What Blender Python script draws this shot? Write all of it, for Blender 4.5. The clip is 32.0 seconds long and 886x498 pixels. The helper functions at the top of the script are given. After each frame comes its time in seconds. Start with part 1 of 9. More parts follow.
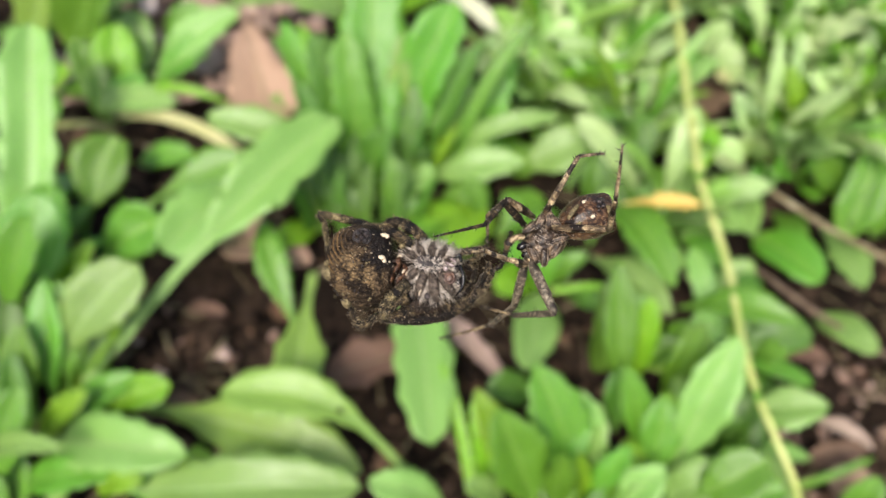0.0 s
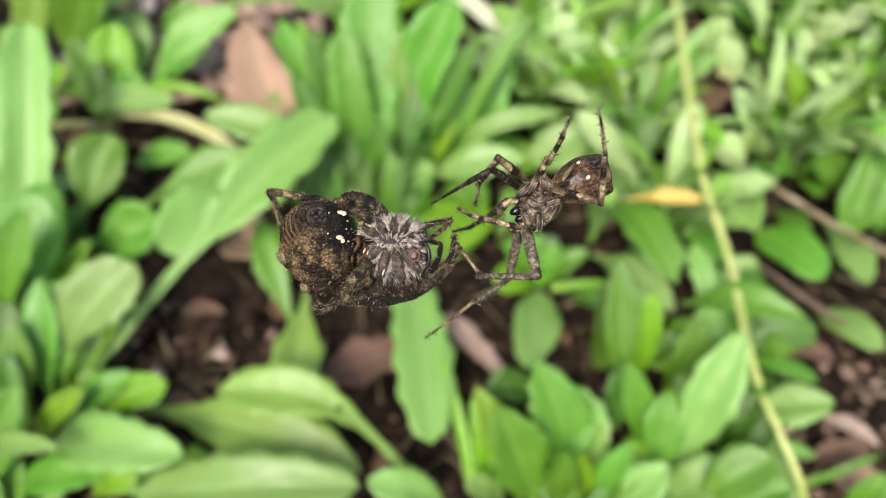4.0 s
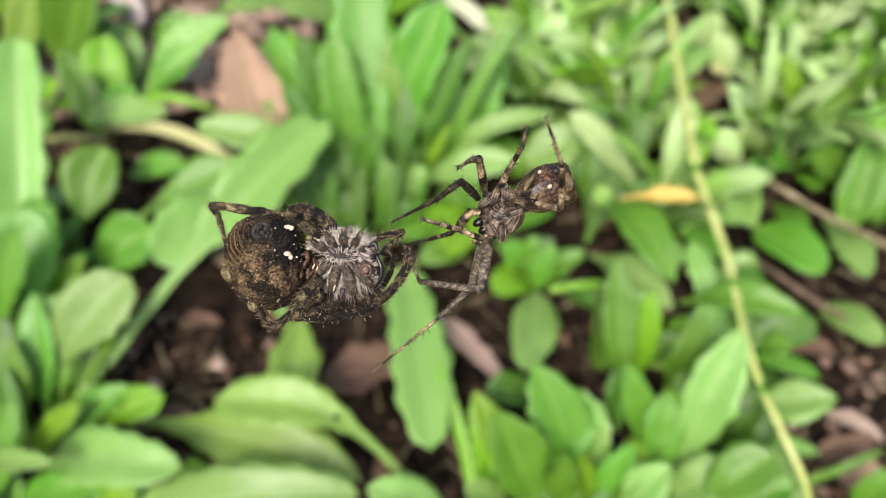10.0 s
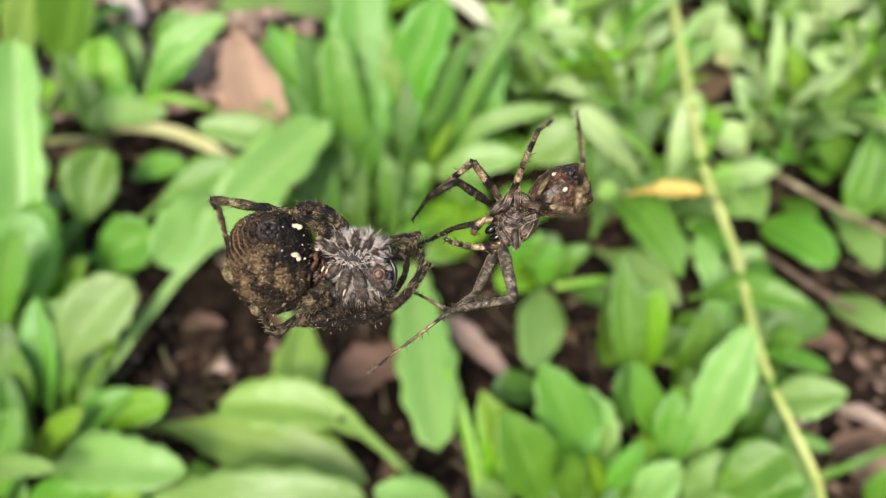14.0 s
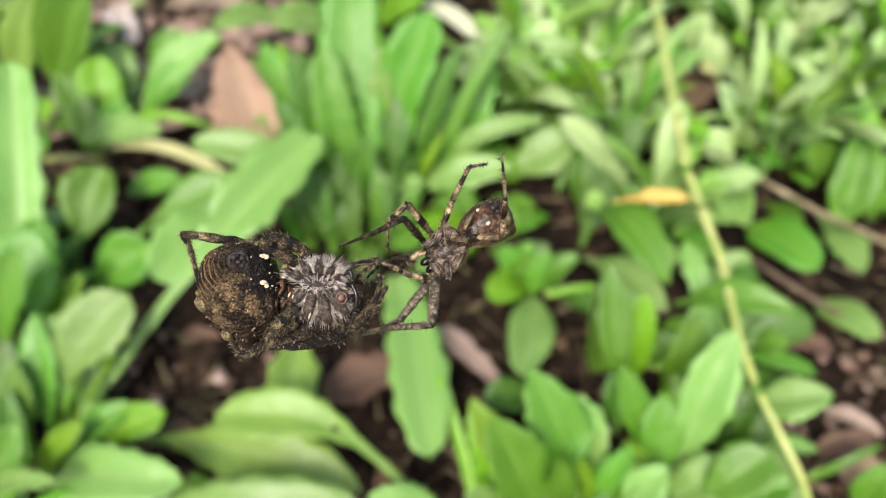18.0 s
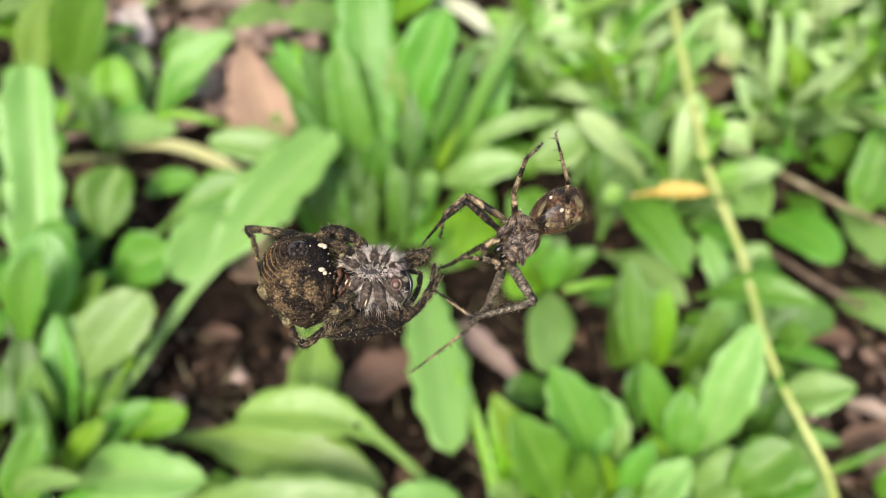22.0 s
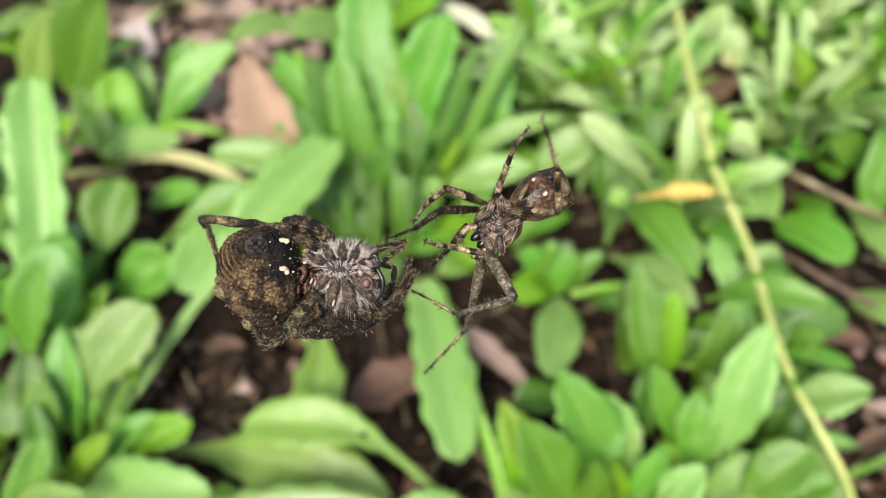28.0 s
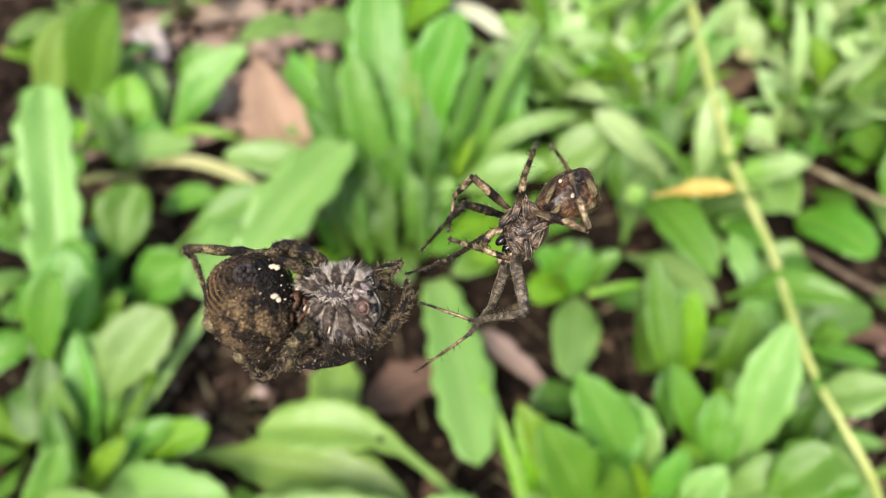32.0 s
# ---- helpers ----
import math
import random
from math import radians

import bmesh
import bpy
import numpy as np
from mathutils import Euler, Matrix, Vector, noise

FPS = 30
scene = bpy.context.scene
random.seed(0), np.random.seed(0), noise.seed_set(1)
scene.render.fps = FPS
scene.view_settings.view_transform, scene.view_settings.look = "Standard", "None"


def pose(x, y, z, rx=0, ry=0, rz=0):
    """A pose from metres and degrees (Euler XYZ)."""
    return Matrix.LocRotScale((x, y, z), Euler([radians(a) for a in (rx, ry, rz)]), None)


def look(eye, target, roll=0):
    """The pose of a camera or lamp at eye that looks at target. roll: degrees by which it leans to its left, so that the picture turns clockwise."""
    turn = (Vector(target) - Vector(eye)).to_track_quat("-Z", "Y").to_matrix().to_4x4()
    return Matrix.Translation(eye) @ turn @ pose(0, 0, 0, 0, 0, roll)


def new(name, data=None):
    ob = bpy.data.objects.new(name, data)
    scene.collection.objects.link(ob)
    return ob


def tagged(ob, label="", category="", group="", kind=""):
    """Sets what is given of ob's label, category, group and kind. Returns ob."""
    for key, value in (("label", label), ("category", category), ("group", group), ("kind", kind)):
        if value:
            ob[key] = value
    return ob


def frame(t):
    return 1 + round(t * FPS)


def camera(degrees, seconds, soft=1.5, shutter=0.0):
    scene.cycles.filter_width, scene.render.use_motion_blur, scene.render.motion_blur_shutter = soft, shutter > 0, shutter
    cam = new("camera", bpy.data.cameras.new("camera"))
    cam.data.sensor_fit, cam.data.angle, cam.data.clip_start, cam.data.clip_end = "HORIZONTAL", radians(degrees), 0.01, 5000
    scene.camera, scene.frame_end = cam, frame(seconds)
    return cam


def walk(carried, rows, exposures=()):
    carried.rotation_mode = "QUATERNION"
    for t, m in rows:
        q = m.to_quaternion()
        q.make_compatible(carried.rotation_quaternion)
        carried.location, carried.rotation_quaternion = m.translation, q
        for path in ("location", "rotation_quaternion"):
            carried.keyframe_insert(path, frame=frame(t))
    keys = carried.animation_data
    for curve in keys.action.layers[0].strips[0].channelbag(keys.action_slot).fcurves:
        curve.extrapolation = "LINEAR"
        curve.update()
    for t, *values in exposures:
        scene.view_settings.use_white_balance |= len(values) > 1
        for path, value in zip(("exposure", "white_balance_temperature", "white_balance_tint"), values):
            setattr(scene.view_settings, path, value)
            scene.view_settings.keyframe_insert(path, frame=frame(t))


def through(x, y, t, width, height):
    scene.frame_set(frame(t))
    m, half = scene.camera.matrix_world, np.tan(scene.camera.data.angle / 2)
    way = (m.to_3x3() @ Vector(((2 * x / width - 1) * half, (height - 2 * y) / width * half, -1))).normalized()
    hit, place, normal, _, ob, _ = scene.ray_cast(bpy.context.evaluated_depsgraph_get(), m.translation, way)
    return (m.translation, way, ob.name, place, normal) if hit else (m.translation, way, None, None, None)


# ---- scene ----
cam = camera(64.2, 32.0, soft=0.9, shutter=0.4)
# a small sensor close up: the plants behind the spiders fall out of focus
cam.data.dof.use_dof = True
cam.data.dof.focus_distance = 0.0632
cam.data.dof.aperture_fstop = 20.5
PATH = [
    (0, 0.00003, 0.06663, 0.25059, 33.395, -1.212, -1.400),
    (0.5, 0.00225, 0.06570, 0.24927, 33.671, -0.973, -1.595),
    (1, 0.00124, 0.06616, 0.25049, 33.592, -0.925, -1.568),
    (1.5, 0.00025, 0.06618, 0.25050, 33.628, -1.021, -1.594),
    (2, -0.00030, 0.06669, 0.24967, 33.730, -1.014, -1.732),
    (2.5, -0.00070, 0.06639, 0.24912, 33.786, -0.737, -1.694),
    (3, 0.00064, 0.06727, 0.24898, 33.808, -0.602, -1.494),
    (3.5, 0.00126, 0.06572, 0.24800, 33.757, -0.939, -1.489),
    (5.5, 0.00024, 0.06588, 0.24630, 33.764, -0.412, -2.044),
    (6, 0.00134, 0.06666, 0.24663, 33.514, -0.217, -2.114),
    (6.5, 0.00129, 0.06655, 0.24827, 33.643, -0.253, -2.106),
    (7, 0.00092, 0.06660, 0.24719, 33.881, -0.162, -2.065),
    (7.5, 0.00239, 0.06683, 0.24784, 33.634, 0.122, -2.346),
    (8, 0.00259, 0.06688, 0.24747, 33.765, 0.279, -2.208),
    (8.5, 0.00307, 0.06714, 0.24745, 33.720, 0.384, -2.378),
    (9, 0.00333, 0.06702, 0.24705, 33.815, 0.490, -2.396),
    (9.5, 0.00350, 0.06683, 0.24753, 33.788, 0.349, -2.498),
    (10, 0.00404, 0.06683, 0.24630, 33.991, 0.146, -2.647),
    (10.5, 0.00211, 0.06604, 0.24610, 33.701, -0.126, -2.664),
    (11, 0.00274, 0.06677, 0.24517, 33.644, 0.014, -2.804),
    (11.5, 0.00517, 0.06677, 0.24401, 33.630, 0.276, -2.927),
    (12, 0.00526, 0.06763, 0.24503, 33.667, 0.321, -3.083),
    (12.5, 0.00572, 0.06817, 0.24592, 33.622, 0.319, -3.137),
    (13, 0.00287, 0.06730, 0.24476, 33.969, 0.312, -3.144),
    (13.5, 0.00273, 0.06857, 0.24516, 33.719, 0.616, -3.040),
    (14, 0.00380, 0.06890, 0.24457, 33.672, 0.810, -3.173),
    (14.5, 0.00473, 0.06849, 0.24483, 33.657, 0.892, -3.107),
    (16.5, 0.00294, 0.06792, 0.24713, 33.671, 0.989, -3.587),
    (17, 0.00281, 0.06759, 0.24734, 33.764, 1.179, -3.619),
    (17.5, 0.00662, 0.06792, 0.24861, 33.857, 1.234, -3.810),
    (18, 0.00814, 0.06714, 0.24894, 34.221, 1.515, -3.866),
    (18.5, 0.00720, 0.06791, 0.24825, 34.256, 1.553, -4.047),
    (19, 0.00601, 0.06682, 0.24758, 34.287, 1.586, -3.820),
    (19.5, 0.00492, 0.06748, 0.24752, 34.036, 1.445, -4.147),
    (20, 0.00345, 0.06767, 0.24867, 33.900, 1.647, -4.052),
    (20.5, 0.00369, 0.06723, 0.24839, 34.079, 2.001, -4.056),
    (21, 0.00352, 0.06679, 0.24864, 34.194, 2.219, -3.937),
    (21.5, 0.00417, 0.06746, 0.24838, 33.994, 2.251, -3.993),
    (22, 0.00427, 0.06735, 0.24875, 33.967, 2.367, -4.035),
    (22.5, 0.00412, 0.06705, 0.24838, 34.129, 2.287, -4.201),
    (23, 0.00331, 0.06724, 0.24939, 33.958, 2.219, -4.222),
    (23.5, 0.00368, 0.06767, 0.24971, 34.059, 2.265, -4.172),
    (24, 0.00458, 0.06744, 0.24934, 33.882, 2.647, -4.077),
    (24.5, 0.00441, 0.06745, 0.24836, 33.883, 2.660, -4.222),
    (25, 0.00427, 0.06927, 0.24757, 34.028, 2.979, -4.084),
    (25.5, 0.00401, 0.06812, 0.24537, 34.560, 2.961, -4.329),
    (27.5, 0.00494, 0.06787, 0.24644, 34.620, 3.433, -4.332),
    (28, 0.00548, 0.06749, 0.24569, 34.778, 3.509, -4.468),
    (28.5, 0.00567, 0.06734, 0.24654, 34.642, 3.604, -4.389),
    (29, 0.00438, 0.06681, 0.24632, 34.875, 3.333, -4.488),
    (29.5, 0.00327, 0.06798, 0.24655, 34.698, 3.306, -4.601),
    (30, 0.00505, 0.07010, 0.24500, 34.716, 4.357, -4.612),
    (30.5, 0.00425, 0.06984, 0.24319, 35.209, 4.680, -4.424),
    (31, 0.00516, 0.06940, 0.24300, 34.973, 4.969, -4.216),
    (31.5, 0.00425, 0.06980, 0.24332, 34.851, 4.599, -4.294),
    (32, 0.00499, 0.06916, 0.24415, 34.755, 4.835, -4.464),
]
walk(cam, [(t, pose(*p)) for t, *p in PATH], [(0.0, 0.94), (9.0, 0.93), (32.0, 1.0)])

# ---- light: bright overcast, soft from above ----
world = bpy.data.worlds.new("sky")
scene.world = world
world.use_nodes = True
_wn = world.node_tree.nodes
_sky = _wn.new("ShaderNodeTexSky")
_sky.sky_type = "NISHITA"
_sky.sun_disc = False
_sky.sun_elevation = radians(58)
_sky.sun_rotation = radians(200)
_sky.air_density, _sky.dust_density, _sky.ozone_density = 1.0, 4.0, 1.0
world.node_tree.links.new(_sky.outputs[0], _wn["Background"].inputs[0])
_wn["Background"].inputs[1].default_value = 0.12
sun_data = bpy.data.lights.new("sun", "SUN")
sun_data.energy = 2.3
sun_data.angle = radians(20)
sun_data.color = (1.0, 0.96, 0.88)
sun = new("sun", sun_data)
sun.matrix_world = look((-0.3, -0.55, 1.0), (0, 0, 0))


# ---- materials ----
def material(name):
    m = bpy.data.materials.new(name)
    m.use_nodes = True
    n = m.node_tree.nodes
    return m, n, m.node_tree.links, n["Principled BSDF"], n["Material Output"]


def mixed(n, l, fac, a, b, blend="MIX"):
    """A colour mix node; a and b are colours or sockets."""
    x = n.new("ShaderNodeMix")
    x.data_type, x.blend_type = "RGBA", blend
    for socket, value in ((x.inputs[0], fac), (x.inputs[6], a), (x.inputs[7], b)):
        if isinstance(value, bpy.types.NodeSocket):
            l.new(value, socket)
        elif isinstance(value, (int, float)):
            socket.default_value = value
        else:
            socket.default_value = (*value, 1)
    return x.outputs[2]


def ramp(n, l, src, stops):
    r = n.new("ShaderNodeValToRGB")
    l.new(src, r.inputs[0])
    e = r.color_ramp.elements
    while len(e) < len(stops):
        e.new(0.5)
    for k, (p, c) in zip(e, stops):
        k.position, k.color = p, (*c, 1) if len(c) == 3 else c
    return r.outputs[0]


def noised(n, l, scale, detail=4, rough=0.55, coord="Object"):
    c = n.new("ShaderNodeTexCoord")
    t = n.new("ShaderNodeTexNoise")
    t.inputs["Scale"].default_value, t.inputs["Detail"].default_value, t.inputs["Roughness"].default_value = scale, detail, rough
    l.new(c.outputs[coord], t.inputs["Vector"])
    return t.outputs[0]


def maths(n, l, op, a, b=None):
    x = n.new("ShaderNodeMath")
    x.operation = op
    for socket, value in zip(x.inputs, (a, b)):
        if isinstance(value, bpy.types.NodeSocket):
            l.new(value, socket)
        elif value is not None:
            socket.default_value = value
    return x.outputs[0]


def bumped(n, l, bsdf, height, strength, distance):
    b = n.new("ShaderNodeBump")
    b.inputs["Strength"].default_value, b.inputs["Distance"].default_value = strength, distance
    l.new(height, b.inputs["Height"])
    l.new(b.outputs[0], bsdf.inputs["Normal"])


def leaf_material(name, dark, light, rib, through, rough=0.42):
    """A leaf: mottled blade, paler midrib and side veins along the mesh's own length and breadth, light shining through."""
    m, n, l, bsdf, out = material(name)
    uv = n.new("ShaderNodeTexCoord")
    sep = n.new("ShaderNodeSeparateXYZ")
    l.new(uv.outputs["UV"], sep.inputs[0])
    u = maths(n, l, "ABSOLUTE", maths(n, l, "SUBTRACT", sep.outputs[0], 0.5))
    info = n.new("ShaderNodeObjectInfo")
    base = mixed(n, l, noised(n, l, 70, 5), dark, light)
    hue = n.new("ShaderNodeHueSaturation")
    l.new(base, hue.inputs["Color"])
    l.new(maths(n, l, "ADD", maths(n, l, "MULTIPLY", info.outputs["Random"], 0.45), 0.8), hue.inputs["Value"])
    l.new(maths(n, l, "ADD", maths(n, l, "MULTIPLY", info.outputs["Random"], 0.026), 0.4725), hue.inputs["Hue"])
    # fine blotches of wear
    spots = ramp(n, l, noised(n, l, 420, 3), [(0.66, (0, 0, 0)), (0.74, (1, 1, 1))])
    worn = mixed(n, l, maths(n, l, "MULTIPLY", spots, 0.25), hue.outputs[0], rib)
    # midrib and slanting side veins
    ribbed = ramp(n, l, u, [(0.02, (1, 1, 1)), (0.05, (0, 0, 0))])
    slant = maths(n, l, "SUBTRACT", sep.outputs[1], maths(n, l, "MULTIPLY", u, 0.35))
    vein = maths(n, l, "SINE", maths(n, l, "MULTIPLY", slant, 62.0))
    veins = ramp(n, l, vein, [(0.86, (0, 0, 0)), (1.0, (1, 1, 1))])
    ribs = maths(n, l, "MAXIMUM", maths(n, l, "MULTIPLY", ribbed, 0.5), maths(n, l, "MULTIPLY", veins, 0.16))
    stalk = ramp(n, l, sep.outputs[1], [(0.0, (0.6, 0.6, 0.6)), (0.22, (0, 0, 0))])
    colour = mixed(n, l, maths(n, l, "MAXIMUM", ribs, stalk), worn, rib)
    l.new(colour, bsdf.inputs["Base Color"])
    bsdf.inputs["Roughness"].default_value = rough
    bsdf.inputs["Specular IOR Level"].default_value = 0.15 if rough > 0.55 else 0.66
    fine = maths(n, l, "ADD", maths(n, l, "ADD", maths(n, l, "MULTIPLY", noised(n, l, 900, 3), 0.6), maths(n, l, "MULTIPLY", noised(n, l, 170, 3), 2.2)), maths(n, l, "MULTIPLY", ribs, -1.2))
    bumped(n, l, bsdf, fine, 0.5, 0.0008)
    tr = n.new("ShaderNodeBsdfTranslucent")
    l.new(mixed(n, l, 0.55, colour, through), tr.inputs[0])
    mix = n.new("ShaderNodeMixShader")
    mix.inputs[0].default_value = 0.36 if rough < 0.55 else 0.12
    l.new(bsdf.outputs[0], mix.inputs[1])
    l.new(tr.outputs[0], mix.inputs[2])
    l.new(mix.outputs[0], out.inputs[0])
    return m


LEAF = {
    # pale green with the sky's sheen worked into its base colour
    "p": leaf_material("leaf_pale_sheen", (0.155, 0.331, 0.066), (0.250, 0.466, 0.117), (0.370, 0.547, 0.164), (0.360, 0.653, 0.047), 0.32),
    "g": leaf_material("leaf_green", (0.063, 0.225, 0.014), (0.124, 0.345, 0.030), (0.252, 0.450, 0.058), (0.200, 0.560, 0.011), 0.36),
    # darker green that also carries the shade of the undergrowth in its colour
    "d": leaf_material("leaf_dark_shade", (0.038, 0.135, 0.010), (0.085, 0.220, 0.022), (0.180, 0.340, 0.043), (0.159, 0.400, 0.009)),
    # yellow-green: the glow of backlit blades is part of this base colour
    "y": leaf_material("leaf_backlit", (0.115, 0.335, 0.010), (0.191, 0.440, 0.020), (0.330, 0.540, 0.055), (0.309, 0.660, 0.012), 0.38),
    "l": leaf_material("leaf_light", (0.170, 0.356, 0.049), (0.255, 0.470, 0.086), (0.420, 0.594, 0.139), (0.380, 0.673, 0.041), 0.34),
    # far weeds: haze and whitish sky sheen painted into the green
    "h": leaf_material("leaf_hazy_sheen", (0.310, 0.496, 0.168), (0.506, 0.684, 0.302), (0.575, 0.755, 0.370), (0.552, 0.850, 0.157), 0.3),
    "c": leaf_material("leaf_yellowed", (0.46, 0.50, 0.16), (0.70, 0.70, 0.38), (0.8, 0.78, 0.48), (0.68, 0.70, 0.30)),
    "z": leaf_material("leaf_turned_yellow", (0.62, 0.46, 0.06), (0.80, 0.64, 0.16), (0.85, 0.72, 0.3), (0.85, 0.6, 0.08)),
    # pale yellow-white of one blade, its bright highlight given as colour
    "w": leaf_material("leaf_white_highlight", (0.6, 0.66, 0.42), (0.8, 0.8, 0.6), (0.85, 0.85, 0.65), (0.7, 0.75, 0.4)),
    "o": leaf_material("leaf_olive", (0.16, 0.2, 0.05), (0.26, 0.3, 0.08), (0.35, 0.4, 0.12), (0.25, 0.35, 0.05)),
    "t": leaf_material("leaf_dead_tan", (0.24, 0.155, 0.095), (0.41, 0.285, 0.19), (0.33, 0.22, 0.145), (0.45, 0.3, 0.18), 0.6),
    "b": leaf_material("leaf_dead_brown", (0.07, 0.045, 0.027), (0.21, 0.14, 0.088), (0.12, 0.078, 0.048), (0.25, 0.15, 0.08), 0.65),
    "k": leaf_material("leaf_dead_pink", (0.21, 0.15, 0.11), (0.47, 0.37, 0.285), (0.33, 0.24, 0.18), (0.5, 0.3, 0.25), 0.6),
    "x": leaf_material("leaf_dead_white", (0.42, 0.35, 0.30), (0.64, 0.57, 0.51), (0.45, 0.37, 0.31), (0.6, 0.5, 0.4), 0.6),
}


MIDRIB = (leaf_material("midrib_pale", (0.24, 0.42, 0.13), (0.36, 0.54, 0.22), (0.36, 0.54, 0.22), (0.4, 0.65, 0.1), 0.4),
          leaf_material("midrib_green", (0.14, 0.33, 0.05), (0.22, 0.44, 0.09), (0.22, 0.44, 0.09), (0.25, 0.6, 0.05), 0.4))


def rough_material(name, stops, scale, rough=0.9, bump=0.6, dist=0.002, fine=6.0):
    m, n, l, bsdf, out = material(name)
    big = noised(n, l, scale, 6, 0.62)
    small = noised(n, l, scale * fine, 5, 0.6)
    both = maths(n, l, "ADD", maths(n, l, "MULTIPLY", big, 0.6), maths(n, l, "MULTIPLY", small, 0.4))
    l.new(ramp(n, l, both, stops), bsdf.inputs["Base Color"])
    bsdf.inputs["Roughness"].default_value = rough
    bsdf.inputs["Specular IOR Level"].default_value = 0.5 if rough < 0.8 else 0.12
    bumped(n, l, bsdf, both, bump, dist)
    return m


SOIL = rough_material("soil", [(0.42, (0.005, 0.0031, 0.002)), (0.55, (0.025, 0.0156, 0.010)), (0.68, (0.12, 0.077, 0.052))], 60, 0.95, 0.9, 0.004)
CLOD = rough_material("soil_clod", [(0.42, (0.005, 0.0031, 0.002)), (0.55, (0.027, 0.0167, 0.0107)), (0.68, (0.14, 0.089, 0.06))], 130, 0.95)
CHIP = rough_material("litter_chip", [(0.36, (0.05, 0.026, 0.016)), (0.52, (0.11, 0.064, 0.038)), (0.68, (0.27, 0.185, 0.125))], 60, 0.85)
PEBBLE = rough_material("pebble", [(0.36, (0.2, 0.13, 0.1)), (0.5, (0.4, 0.28, 0.23)), (0.66, (0.62, 0.5, 0.43))], 150, 0.7)
TWIG = rough_material("twig_bark", [(0.36, (0.06, 0.04, 0.026)), (0.52, (0.15, 0.105, 0.072)), (0.68, (0.28, 0.215, 0.155))], 160, 0.85)
STRAW = rough_material("dry_straw", [(0.40, (0.095, 0.07, 0.04)), (0.52, (0.21, 0.17, 0.095)), (0.66, (0.42, 0.36, 0.23))], 45, 0.8)
REED = rough_material("reed_stem", [(0.36, (0.26, 0.34, 0.07)), (0.52, (0.40, 0.44, 0.13)), (0.68, (0.55, 0.56, 0.23))], 45, 0.45, 0.2)


def chitin(name, stops, scale, rough, bump=0.5, dist=0.0002, bands=None, spec=0.5, patch=0):
    """Spider's skin: mottled at two scales; bands: (count per metre along the limb, colour)."""
    m, n, l, bsdf, out = material(name)
    big = noised(n, l, scale, 6, 0.65)
    small = noised(n, l, scale * 4.5, 4, 0.6)
    both = maths(n, l, "ADD", maths(n, l, "MULTIPLY", big, 0.55), maths(n, l, "MULTIPLY", small, 0.45))
    colour = ramp(n, l, both, stops)
    if patch:
        dark = ramp(n, l, noised(n, l, patch, 3, 0.6), [(0.42, (1, 1, 1)), (0.58, (0, 0, 0))])
        colour = mixed(n, l, maths(n, l, "MULTIPLY", dark, 0.8), colour, stops[0][1])
    if bands:
        c = n.new("ShaderNodeTexCoord")
        sep = n.new("ShaderNodeSeparateXYZ")
        l.new(c.outputs["UV"], sep.inputs[0])
        wave = maths(n, l, "SINE", maths(n, l, "ADD", maths(n, l, "MULTIPLY", sep.outputs[1], bands[0]), maths(n, l, "MULTIPLY", big, 3.0)))
        colour = mixed(n, l, ramp(n, l, wave, [(0.55, (0, 0, 0)), (0.75, (1, 1, 1))]), colour, bands[1])
    l.new(colour, bsdf.inputs["Base Color"])
    bsdf.inputs["Roughness"].default_value = rough
    bsdf.inputs["Specular IOR Level"].default_value = spec
    bumped(n, l, bsdf, both, bump, dist)
    return m


